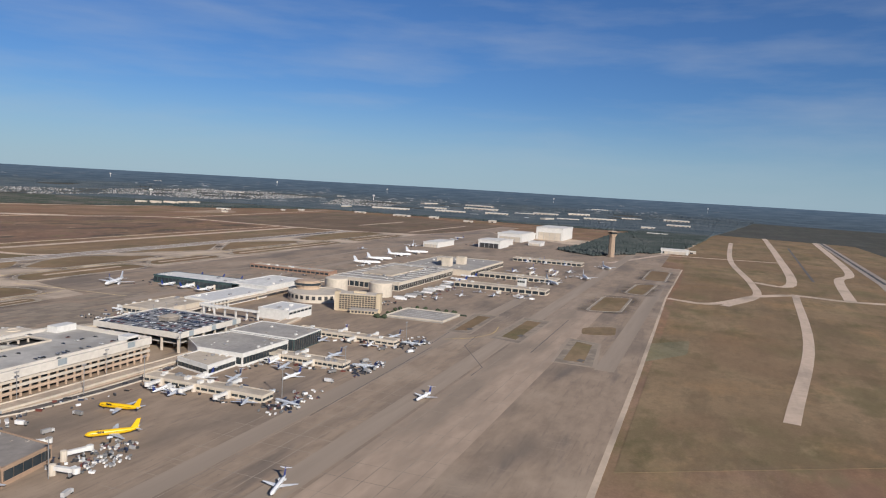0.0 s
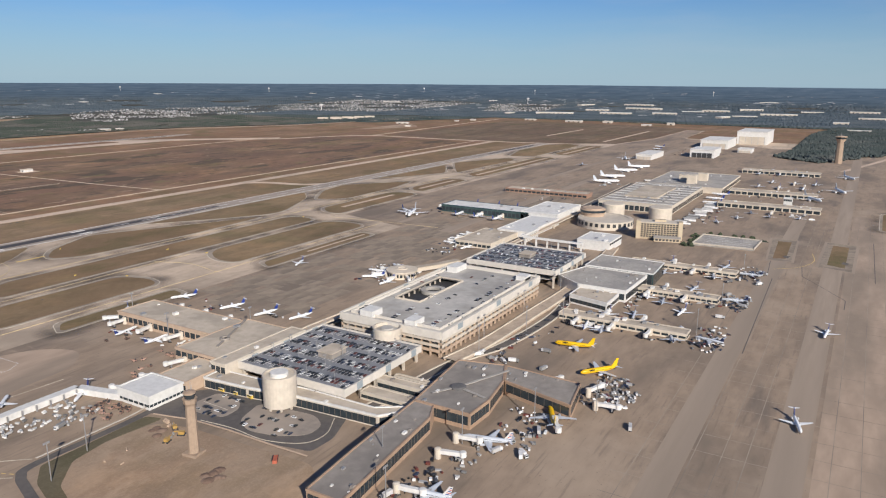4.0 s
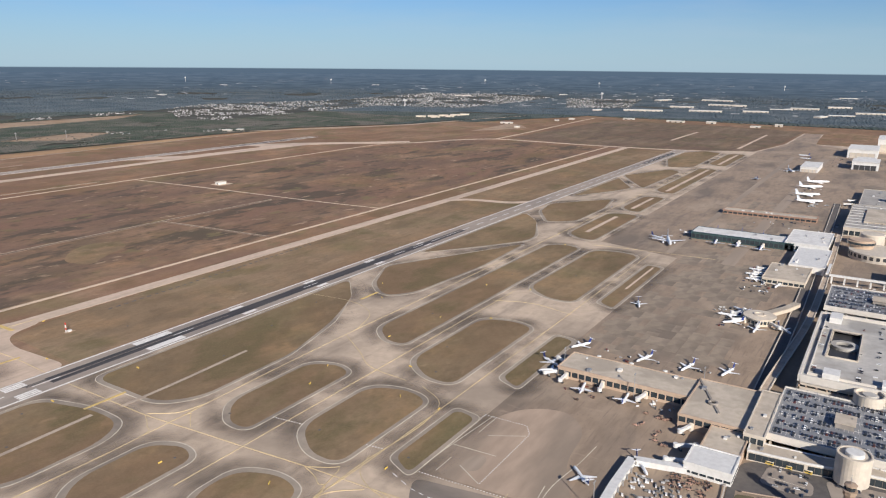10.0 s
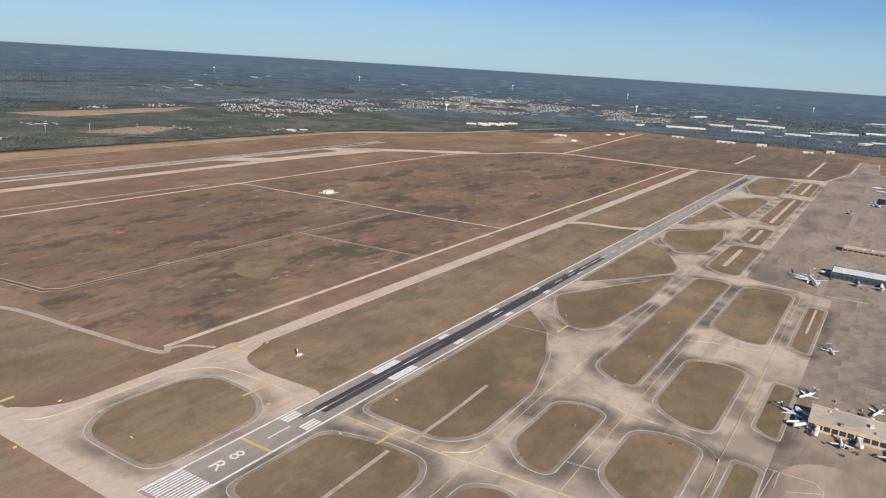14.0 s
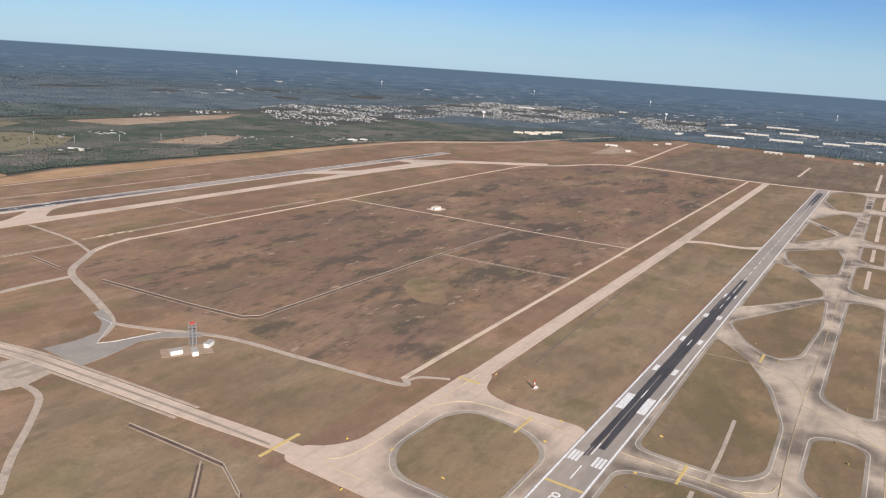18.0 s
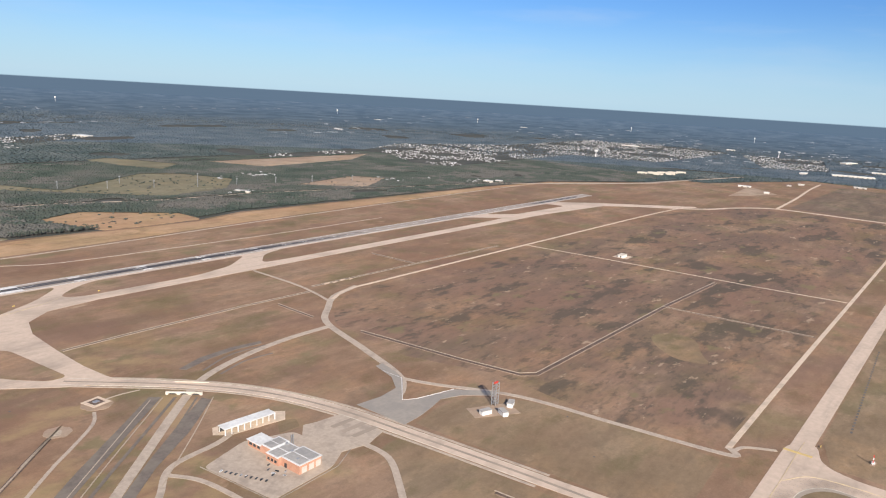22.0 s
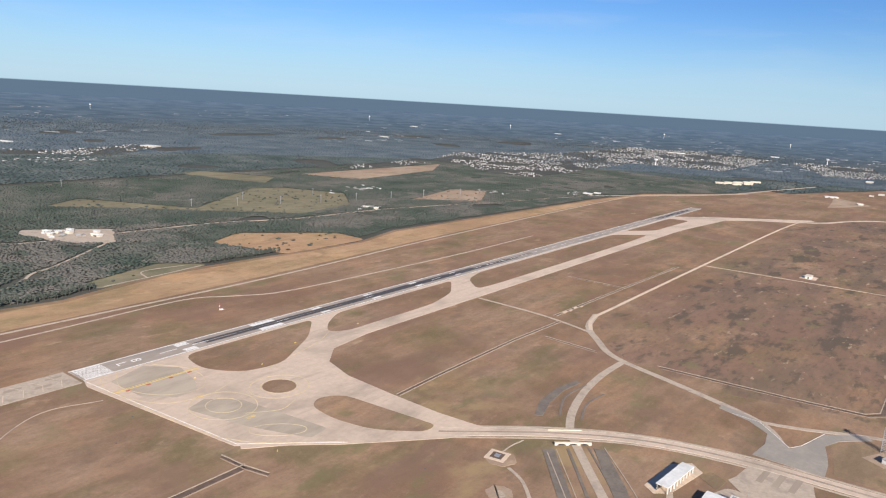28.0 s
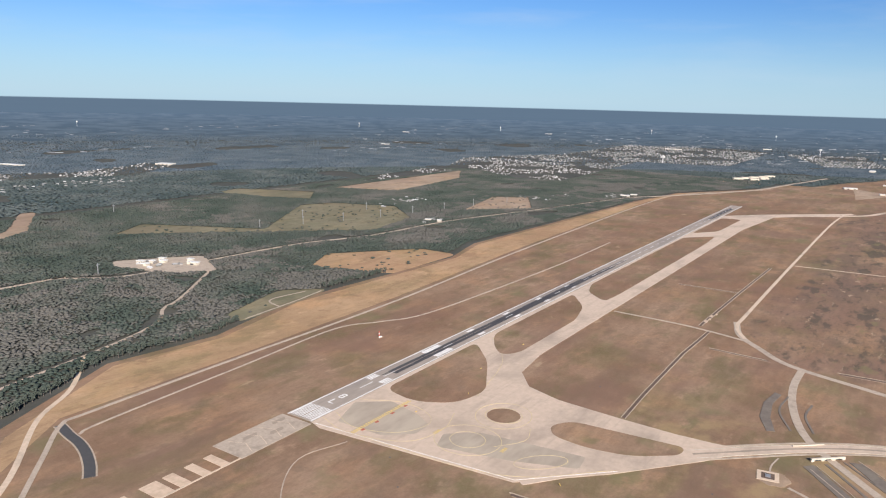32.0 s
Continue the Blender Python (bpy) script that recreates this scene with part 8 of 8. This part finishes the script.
OCT = np.array([(0, 0, -1), (1, 0, 0), (0, 1, 0), (-1, 0, 0), (0, -1, 0), (0, 0, 1)], float)
OCTF = np.array([(1, 2, 5), (2, 3, 5), (3, 4, 5), (4, 1, 5), (2, 1, 0), (3, 2, 0), (4, 3, 0), (1, 4, 0)])


def blobs(name, places, material, label, seed, category="forest", ball=ICO, faces=ICOF):
    """Uneven tree crowns, one per (x, y, z, width, height), joined into one object."""
    g = np.random.default_rng(seed)
    p = np.array(places)
    n = len(p)
    k = len(ball)
    v = ball[None] * (1 + g.uniform(-0.32, 0.32, (n, k, 1)))
    a = g.uniform(0, 6.28, n)
    c, s = np.cos(a)[:, None], np.sin(a)[:, None]
    x = v[:, :, 0] * c - v[:, :, 1] * s
    y = v[:, :, 0] * s + v[:, :, 1] * c
    out = np.stack([x * p[:, 3:4] + p[:, 0:1], y * p[:, 3:4] + p[:, 1:2], (v[:, :, 2] + 0.8) * p[:, 4:5] + p[:, 2:3]], axis=2).reshape(-1, 3)
    f = (faces[None] + k * np.arange(n)[:, None, None]).reshape(-1, 3)
    me = bpy.data.meshes.new(name)
    me.vertices.add(len(out))
    me.vertices.foreach_set("co", out.ravel())
    me.loops.add(f.size)
    me.loops.foreach_set("vertex_index", f.ravel())
    me.polygons.add(len(f))
    me.polygons.foreach_set("loop_start", np.arange(0, f.size, 3))
    me.polygons.foreach_set("use_smooth", np.ones(len(f), dtype=bool))
    me.update(calc_edges=True)
    me.materials.append(material)
    return tagged(new(name, me), label, category, kind="stuff")


def leaf_material(name, cols, rough=0.9, stand=0.0):
    """A colour for each crown or roof; stand: how much whole stands of trees, some 60 m across, share a tone."""
    m = bpy.data.materials.new(name)
    m.use_nodes = True
    n, l = m.node_tree.nodes, m.node_tree.links
    b = n["Principled BSDF"]
    b.inputs["Roughness"].default_value = rough
    b.inputs["Specular IOR Level"].default_value = 0.15
    r = n.new("ShaderNodeValToRGB")
    e = r.color_ramp.elements
    while len(e) < len(cols):
        e.new(0.5)
    for i, c in enumerate(cols):
        e[i].position = i / (len(cols) - 1)
        e[i].color = (*c, 1)
    fac = n.new("ShaderNodeNewGeometry").outputs["Random Per Island"]
    if stand:
        co, t, q, x = n.new("ShaderNodeTexCoord"), n.new("ShaderNodeTexNoise"), n.new("ShaderNodeMapRange"), n.new("ShaderNodeMix")
        t.inputs["Scale"].default_value, t.inputs["Detail"].default_value, t.inputs["Roughness"].default_value = 0.011, 6, 0.6
        q.inputs["From Min"].default_value, q.inputs["From Max"].default_value = 0.32, 0.68
        x.inputs["Factor"].default_value = stand
        l.new(co.outputs["Object"], t.inputs["Vector"])
        l.new(t.outputs["Fac"], q.inputs["Value"])
        l.new(fac, x.inputs["A"])
        l.new(q.outputs["Result"], x.inputs["B"])
        fac = x.outputs["Result"]
    l.new(fac, r.inputs["Fac"])
    l.new(r.outputs["Color"], b.inputs["Base Color"])
    return m


M_LEAF = leaf_material("winter_crowns", ((0.036, 0.049, 0.038), (0.048, 0.060, 0.048), (0.064, 0.073, 0.059), (0.086, 0.086, 0.073), (0.112, 0.104, 0.089)), stand=0.84)
M_TWIG = leaf_material("leafless_crowns", ((0.078, 0.080, 0.067), (0.093, 0.090, 0.077), (0.104, 0.097, 0.084), (0.116, 0.106, 0.092), (0.130, 0.116, 0.101)), stand=0.75)
# both far crown colours carry a bluish tint painted in for haze
M_LEAFH = leaf_material("haze_tinted_crowns", ((0.046, 0.064, 0.078), (0.064, 0.083, 0.097), (0.084, 0.102, 0.115), (0.110, 0.122, 0.128)), stand=0.9)
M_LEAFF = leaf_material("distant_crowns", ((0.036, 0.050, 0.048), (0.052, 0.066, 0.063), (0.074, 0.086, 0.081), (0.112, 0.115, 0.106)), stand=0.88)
g0 = random.Random(3)
near, far, roofs = [], [], []
sp = 2.75
bare = []
for i in range(int(2350 / sp)):
    for j in range(int(720 / sp)):
        x, y = -950 + i * sp + g0.uniform(-1.3, 1.3), 640 + j * sp + g0.uniform(-1.3, 1.3)
        if y < edge_y(x) + 2 or (x > -60 and y > 1330) or (open_land(x, y) and not (g0.random() < 0.022 and any(inside(x, y, p) for p in POLYS[:4]))) or any(inside(x, y, h) for h in HOMES):
            continue
        d = noise.noise((x / 60, y / 60, 0))
        if d < -0.55 or g0.random() < 0.03:
            continue
        s = 0.8 + 0.35 * noise.noise((x / 25, y / 25, 5)) + g0.uniform(-.2, .3)
        grove = noise.noise((x / 90, y / 90, 12)) + 0.55 * noise.noise((x / 22, y / 22, 4)) + g0.uniform(-.12, .12) + (0.22 if x < -60 and y < 900 else 0)
        (bare if grove > 0.12 + (0.3 if y > 950 else 0) else near).append((x, y, 0.6, 2.5 * s, 0.82 * s * g0.uniform(.8, 1.25)))
sp = 6.6
for i in range(int(5000 / sp)):
    for j in range(int(4400 / sp)):
        x, y = -1600 + i * sp + g0.uniform(-3.4, 3.4), -1000 + j * sp + g0.uniform(-3.4, 3.4)
        r, az = math.hypot(x + 180, y + 100), math.degrees(math.atan2(y + 100, x + 180))
        if r > 3300 or (r > 2300 and g0.random() < (r - 2300) / 1000) or (-950 < x < 1400 and 640 < y < 1355) or y < edge_y(x) + 6 or (az < -22 and x < 1000) or open_land(x, y):
            continue
        if x < 1700 and y < 400:
            continue
        hm = any(inside(x, y, h) for h in HOMES)
        d = noise.noise((x / 170, y / 170, 1))
        if d < -0.48 or (hm and g0.random() < 0.72):
            continue
        s = g0.uniform(0.8, 1.25)
        far.append((x, y, ground_height(x, y) + 0.1, 5.4 * s * (.42 if hm else 1), 1.0 * s))
EAST_WOODS = [(1012, -388), (1130, -450), (1180, -474), (1300, -492), (1560, -514), (1900, -530), (1900, -400), (1500, -345), (1150, -345), (1060, -330)]
for k in range(15000):                    # woods east of the terminals
    x, y = g0.uniform(1010, 1900), g0.uniform(-530, -330)
    if inside(x, y, EAST_WOODS) and noise.noise((x / 60, y / 40, 2)) > -0.42:
        far.append((x, y, 0.5, g0.uniform(1.7, 2.7), g0.uniform(1.5, 2.6)))
blobs("bare_woodland", bare, M_TWIG, "grey-brown leafless winter woodland", 7, ball=OCT, faces=OCTF)
blobs("woodland", near, M_LEAF, "dense mixed winter woodland beyond the airfield fence", 1, ball=OCT, faces=OCTF)
blobs("hazy_woodland", [p for p in far if math.hypot(p[0] + 180, p[1] + 100) > 1950], M_LEAFH, "far woods with bluish haze put into their colour", 9, ball=OCT, faces=OCTF)
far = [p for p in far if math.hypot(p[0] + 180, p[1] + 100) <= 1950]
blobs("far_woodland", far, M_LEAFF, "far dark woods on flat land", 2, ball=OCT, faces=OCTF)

# trees at the wood's edge, one by one
M_BARK = mat("grey_bark", (0.13, 0.105, 0.085), (0.09, 0.072, 0.06), 3.0, 0.95)


def tree(seed):
    g = random.Random(seed)
    t = empty("tree", 0, 0, 0, 0, "winter tree with a ragged crown at the wood's edge", "tree", "trees at the wood's edge")
    h = g.uniform(5.0, 6.6)
    bm = lathe([(0.22, 0), (0.15, h * .5), (0.06, h * .85)], 6)
    for k in range(6):
        a, z = g.uniform(0, 6.28), h * g.uniform(.4, .75)
        p, q = Vector((0, 0, z)), Vector((1.3 * math.cos(a), 1.3 * math.sin(a), z + g.uniform(.6, 1.3)))
        o = Vector((-math.sin(a), math.cos(a), 0)) * .05
        vs = [bm.verts.new(u) for u in (p - o, p + o, q + o * .4, q - o * .4)]
        bm.faces.new(vs)
    part("trunk", bm, M_BARK, t)
    bm = bmesh.new()
    for k in range(26):
        a, rr, z = g.uniform(0, 6.28), 1.7 * math.sqrt(g.random()), h * g.uniform(.38, 1.0)
        rr *= 1.15 - abs(z / h - .62)
        sz = g.uniform(.38, .75)
        vs = [bm.verts.new((rr * math.cos(a) + v[0] * sz * g.uniform(.7, 1.3), rr * math.sin(a) + v[1] * sz * g.uniform(.7, 1.3), z + v[2] * sz * g.uniform(.6, 1.1))) for v in ICO]
        for f in ICOF:
            bm.faces.new([vs[i] for i in f])
    part("crown", bm, M_LEAF, t)
    return t


kinds = [tree(s) for s in (1, 2, 3, 4, 5)]
for i, t in enumerate(kinds):
    t.matrix_world = pose(-280 + i * 4, edge_y(-280 + i * 4) + 1, 0.1)
for k in range(130):
    x = -275 + k * 3.1 + g0.uniform(-1, 1)
    y = edge_y(x) + g0.uniform(-3, 2)
    if not open_land(x, y):
        copy_thing(kinds[k % 5], pose(x, y, 0.1, 0, 0, g0.uniform(0, 360)))

# homes: gabled roofs by the hundred
HB = bmesh.new()
box(-2.6, -2.0, 0, 2.6, 2.0, 1.6, HB)
vs = [HB.verts.new(p) for p in ((-2.9, -2.3, 1.55), (2.9, -2.3, 1.55), (2.9, 2.3, 1.55), (-2.9, 2.3, 1.55), (-2.4, 0, 2.9), (2.4, 0, 2.9))]
for f in ((0, 1, 5, 4), (2, 3, 4, 5), (3, 0, 4), (1, 2, 5)):
    HB.faces.new([vs[i] for i in f])
HOUSE = mesh_of(HB, "house")
M_HOME = leaf_material("roof_and_wall_colours", ((0.17, 0.155, 0.145), (0.30, 0.28, 0.26), (0.12, 0.115, 0.105), (0.42, 0.405, 0.385), (0.21, 0.195, 0.18), (0.58, 0.565, 0.55), (0.15, 0.138, 0.128), (0.34, 0.325, 0.305)), 0.8)
pl = []
for poly in HOMES:
    xs, ys = [p[0] for p in poly], [p[1] for p in poly]
    x = min(xs)
    while x < max(xs):
        y = min(ys)
        while y < max(ys):
            if inside(x, y, poly) and noise.noise((x / 120, y / 120, 8)) > -0.12 and int((x + y * .3) / 13) % 4 and g0.random() < 0.47:
                a = g0.choice((0, 90)) + 20
                sc = Matrix.Diagonal((0.62, 0.62, 0.85, 1)) @ Matrix.Diagonal((*[g0.uniform(.8, 1.2)] * 3, 1))
                pl.append(pose(x + g0.uniform(-2, 2), y + g0.uniform(-2, 2), ground_height(x, y), 0, 0, a) @ sc)
            y += 8.5
        x += 8.5
for cx, cy, n, sx, sy in ((0, 960, 10, 24, 22), (400, 905, 9, 22, 8), (560, 1060, 8, 30, 20), (870, 800, 12, 30, 16), (760, 900, 12, 60, 40), (-90, 1500, 90, 140, 60), (250, 1640, 70, 140, 40), (520, 1050, 16, 60, 20)):
    for k in range(n):
        x, y = cx + g0.uniform(-sx, sx), cy + g0.uniform(-sy, sy)
        pl.append(pose(x, y, 0.2, 0, 0, g0.uniform(0, 180)) @ Matrix.Diagonal((.9, .9, .8, 1)))
merged("suburban_homes", HOUSE, pl, M_HOME, "hundreds of small pale suburban houses among trees", "houses")


# far specks of pale buildings, gathered in loose clusters
SHED = mesh_of(box(-1, -1, 0, 1, 1, 1), "far_building")
M_FARB = leaf_material("far_building_colours", ((0.26, 0.26, 0.27), (0.18, 0.18, 0.19), (0.40, 0.40, 0.40), (0.15, 0.15, 0.16), (0.22, 0.22, 0.22)), 0.8)
pl = []
for cx, cy, n, sx, sy in ((2300, 120, 60, 420, 300), (2700, 500, 40, 300, 260), (1500, 1900, 22, 260, 120), (500, 2300, 18, 300, 60), (2600, 1500, 26, 300, 240), (2900, -200, 30, 200, 260), (900, 2900, 18, 320, 90), (2200, 2300, 22, 400, 140), (-100, 2700, 10, 200, 60), (2000, 700, 26, 300, 120), (3300, 700, 22, 250, 300), (1700, 3000, 14, 300, 100), (200, 3100, 40, 420, 26), (900, 3300, 30, 380, 22), (-700, 2900, 26, 300, 24), (1900, 2900, 26, 300, 30), (2700, 2300, 24, 260, 40), (3200, 1500, 26, 120, 320), (3500, 500, 30, 80, 420), (3400, -300, 24, 80, 320), (2800, 1100, 30, 260, 120)):
    for k in range(n):
        x, y = cx + g0.gauss(0, sx * .6), cy + g0.gauss(0, sy * .6)
        if x < 1850 and y < 800:
            continue
        pl.append(pose(x, y, ground_height(x, y) + 0.5, 0, 0, g0.choice((0, 15, 90, 40))) @ Matrix.Diagonal((g0.uniform(1.5, 4), g0.uniform(2, 14), g0.uniform(1.2, 2.4), 1)))
merged("far_buildings", SHED, pl, M_FARB, "scattered pale roofs far off in the woods", "buildings")


# warehouses and depots
def warehouse(x, y, w, d, h, a=0, wall=None, roof=None, lab="long low white warehouse"):
    b = empty("warehouse", x, y, ground_height(x, y) + 0.2, a, lab, "warehouse", "warehouses beyond the airfield")
    shell = part("wall", box(-w / 2, -d / 2, 0, w / 2, d / 2, h), wall or M_BEIGE, b)
    part("roof", box(-w / 2 - .4, -d / 2 - .4, h, w / 2 + .4, d / 2 + .4, h + .5), roof or M_ROOFW, b)
    for k in range(int(d / 12)):
        part("dock_door", box(-w / 2 - .15, -d / 2 + 4 + k * 12, 0, -w / 2 - .02, -d / 2 + 8 + k * 12, h * .6), M_DARK, shell)


for x, y, w, d, h in ((1640, 155, 26, 60, 6), (1655, 80, 30, 55, 7), (1660, -60, 26, 42, 8), (1650, 268, 20, 40, 5), (1560, 376, 18, 34, 5), (1505, 390, 12, 26, 4), (1602, -22, 20, 30, 5),
                      (1960, 330, 40, 160, 8), (2040, 180, 46, 170, 8), (2180, 280, 40, 190, 8), (2100, 60, 40, 130, 8), (2330, 180, 40, 220, 9), (2300, -40, 40, 150, 9), (2000, -110, 34, 120, 8), (2200, -220, 36, 140, 8), (2420, -120, 40, 190, 9), (1900, 440, 30, 100, 7), (2480, 420, 40, 200, 8), (2560, 260, 40, 150, 8),
                      (1900, -380, 34, 90, 8), (2120, -440, 30, 120, 8), (1200, -487, 12, 60, 6), (1640, -420, 24, 80, 7), (2420, -420, 30, 150, 9)):
    warehouse(x, y, w * 0.5, d * g0.choice((0.35, 0.5, 0.65)), h * 0.6, g0.choice((0, 8, 70, 90, 20)) if x > 1700 else 0)
for x, y, w, d in ((1390, 690, 14, 22), (1420, 676, 14, 22), (1450, 664, 14, 22), (1480, 650, 14, 22), (1510, 640, 14, 22), (1400, 655, 12, 20), (1440, 640, 12, 20)):
    warehouse(x, y, w, d, 4.5, 25, M_CREAM, M_CREAM, "pale yellow apartment block")
for x, y, w, d in ((1370, 450, 14, 26), (1290, 385, 10, 10), (0, 965, 5, 7), (-16, 980, 4, 8), (-8, 972, 5, 5), (6, 975, 4, 7), (-20, 965, 4, 5), (14, 935, 5, 12), (22, 950, 4, 6), (400, 908, 4, 8), (405, 892, 4, 6), (880, 786, 10, 16), (905, 778, 8, 12), (640, 1850, 26, 40), *[(g0.uniform(300, 2700), g0.uniform(900, 2700), g0.uniform(12, 20), g0.choice((20, 30, 40, 60))) for _ in range(5)], *[(g0.uniform(1850, 3000), g0.uniform(-500, 900), g0.uniform(14, 22), g0.choice((30, 40, 60))) for _ in range(6)]):
    warehouse(x, y, w, d, 2.6 if w < 20 else 3, 15, None, None, "white shed beyond the woods" if y > 1000 or x > 1800 else "small white roadside building")

# water towers
def water_tower(x, y, h, s=1.0):
    b = empty("water_tower", x, y, ground_height(x, y), 0, "white water tower on a flared stem", "water tower", "water towers")
    part("stem", lathe([(2.4 * s, 0), (1.1 * s, h * .2), (1.0 * s, h * .62), (2.2 * s, h * .72)], 12), M_WHITEW, b)
    part("tank", lathe([(2.2 * s, h * .7), (5.2 * s, h * .8), (5.6 * s, h * .88), (4.6 * s, h * .96), (0.6 * s, h)], 16), M_WHITEW, b)


for x, y, h, s in ((1734, 978, 20, 1.1), (2650, 2050, 22, .55), (3080, 1450, 24, .55), (2250, 2600, 24, .55), (3150, 900, 24, .55), (3300, 150, 24, .55), (3250, -500, 24, .55), (1200, 3200, 24, .55), (2480, 640, 22, .9)):
    water_tower(x, y, h, s)

# steel poles across the meadow, a tall mast by the depot
pp = empty("power_pole", 200, 1040, 0.2, 0, "tall thin steel power pole", "pole", "power poles")
part("pole", box(-.3, -.3, 0, .3, .3, 12), M_STEEL, pp)
part("crossarm", box(-2, -.2, 10.4, 2, .2, 10.8), M_STEEL, pp)
for x, y in ((260, 1020), (320, 1000), (380, 980), (440, 965), (505, 950), (570, 935), (300, 1060), (420, 1040), (-72, 965), (150, 1290), (640, 910)):
    copy_thing(pp, pose(x, y, 0.2))

# the rim of the land, its haze painted as a blue glow rising outwards
bm = bmesh.new()
prev = None
for r, dz in ((2900, 0.2), (3100, 1.0), (3300, 1.6), (3500, 1.9), (3700, 2.1), (3900, 2.2), (4100, 2.3), (4250, 2.3), (4400, 2.3)):
    cur = []
    for i in range(240):
        a = radians(-60 + 170 * i / 239)
        x, y = -180 + r * math.cos(a), -100 + r * math.sin(a)
        cur.append(bm.verts.new((x, y, ground_height(x, y) + dz)))
    if prev:
        for i in range(239):
            bm.faces.new((prev[i], cur[i], cur[i + 1], prev[i + 1])).smooth = True
    prev = cur
M_RIM = mat("haze_painted_distance", (0.050, 0.064, 0.068), (0.084, 0.100, 0.104), 0.009, 0.95, c3=(0.17, 0.175, 0.17), scale2=0.017, mix2=0.5, stretch=(1, 1, 0.1), lo=0.42, hi=0.60, lo2=0.62, hi2=0.70)
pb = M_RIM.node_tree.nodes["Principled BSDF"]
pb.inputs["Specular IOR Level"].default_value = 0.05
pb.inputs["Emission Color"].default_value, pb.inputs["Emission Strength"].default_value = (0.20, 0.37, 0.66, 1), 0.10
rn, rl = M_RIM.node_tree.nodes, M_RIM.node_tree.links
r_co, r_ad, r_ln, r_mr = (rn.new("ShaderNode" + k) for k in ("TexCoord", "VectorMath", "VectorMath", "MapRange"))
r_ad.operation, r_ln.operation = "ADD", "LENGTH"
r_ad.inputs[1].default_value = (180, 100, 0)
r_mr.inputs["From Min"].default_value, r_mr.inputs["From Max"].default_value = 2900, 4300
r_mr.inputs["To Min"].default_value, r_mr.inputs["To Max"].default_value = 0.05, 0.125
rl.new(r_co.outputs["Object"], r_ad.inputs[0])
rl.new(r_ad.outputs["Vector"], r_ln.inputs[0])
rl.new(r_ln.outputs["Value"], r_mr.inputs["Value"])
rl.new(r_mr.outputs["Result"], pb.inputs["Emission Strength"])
tagged(part("distance_backdrop", bm, M_RIM), "wooded distance at the horizon with a painted blue haze glow", "distance", kind="structure")
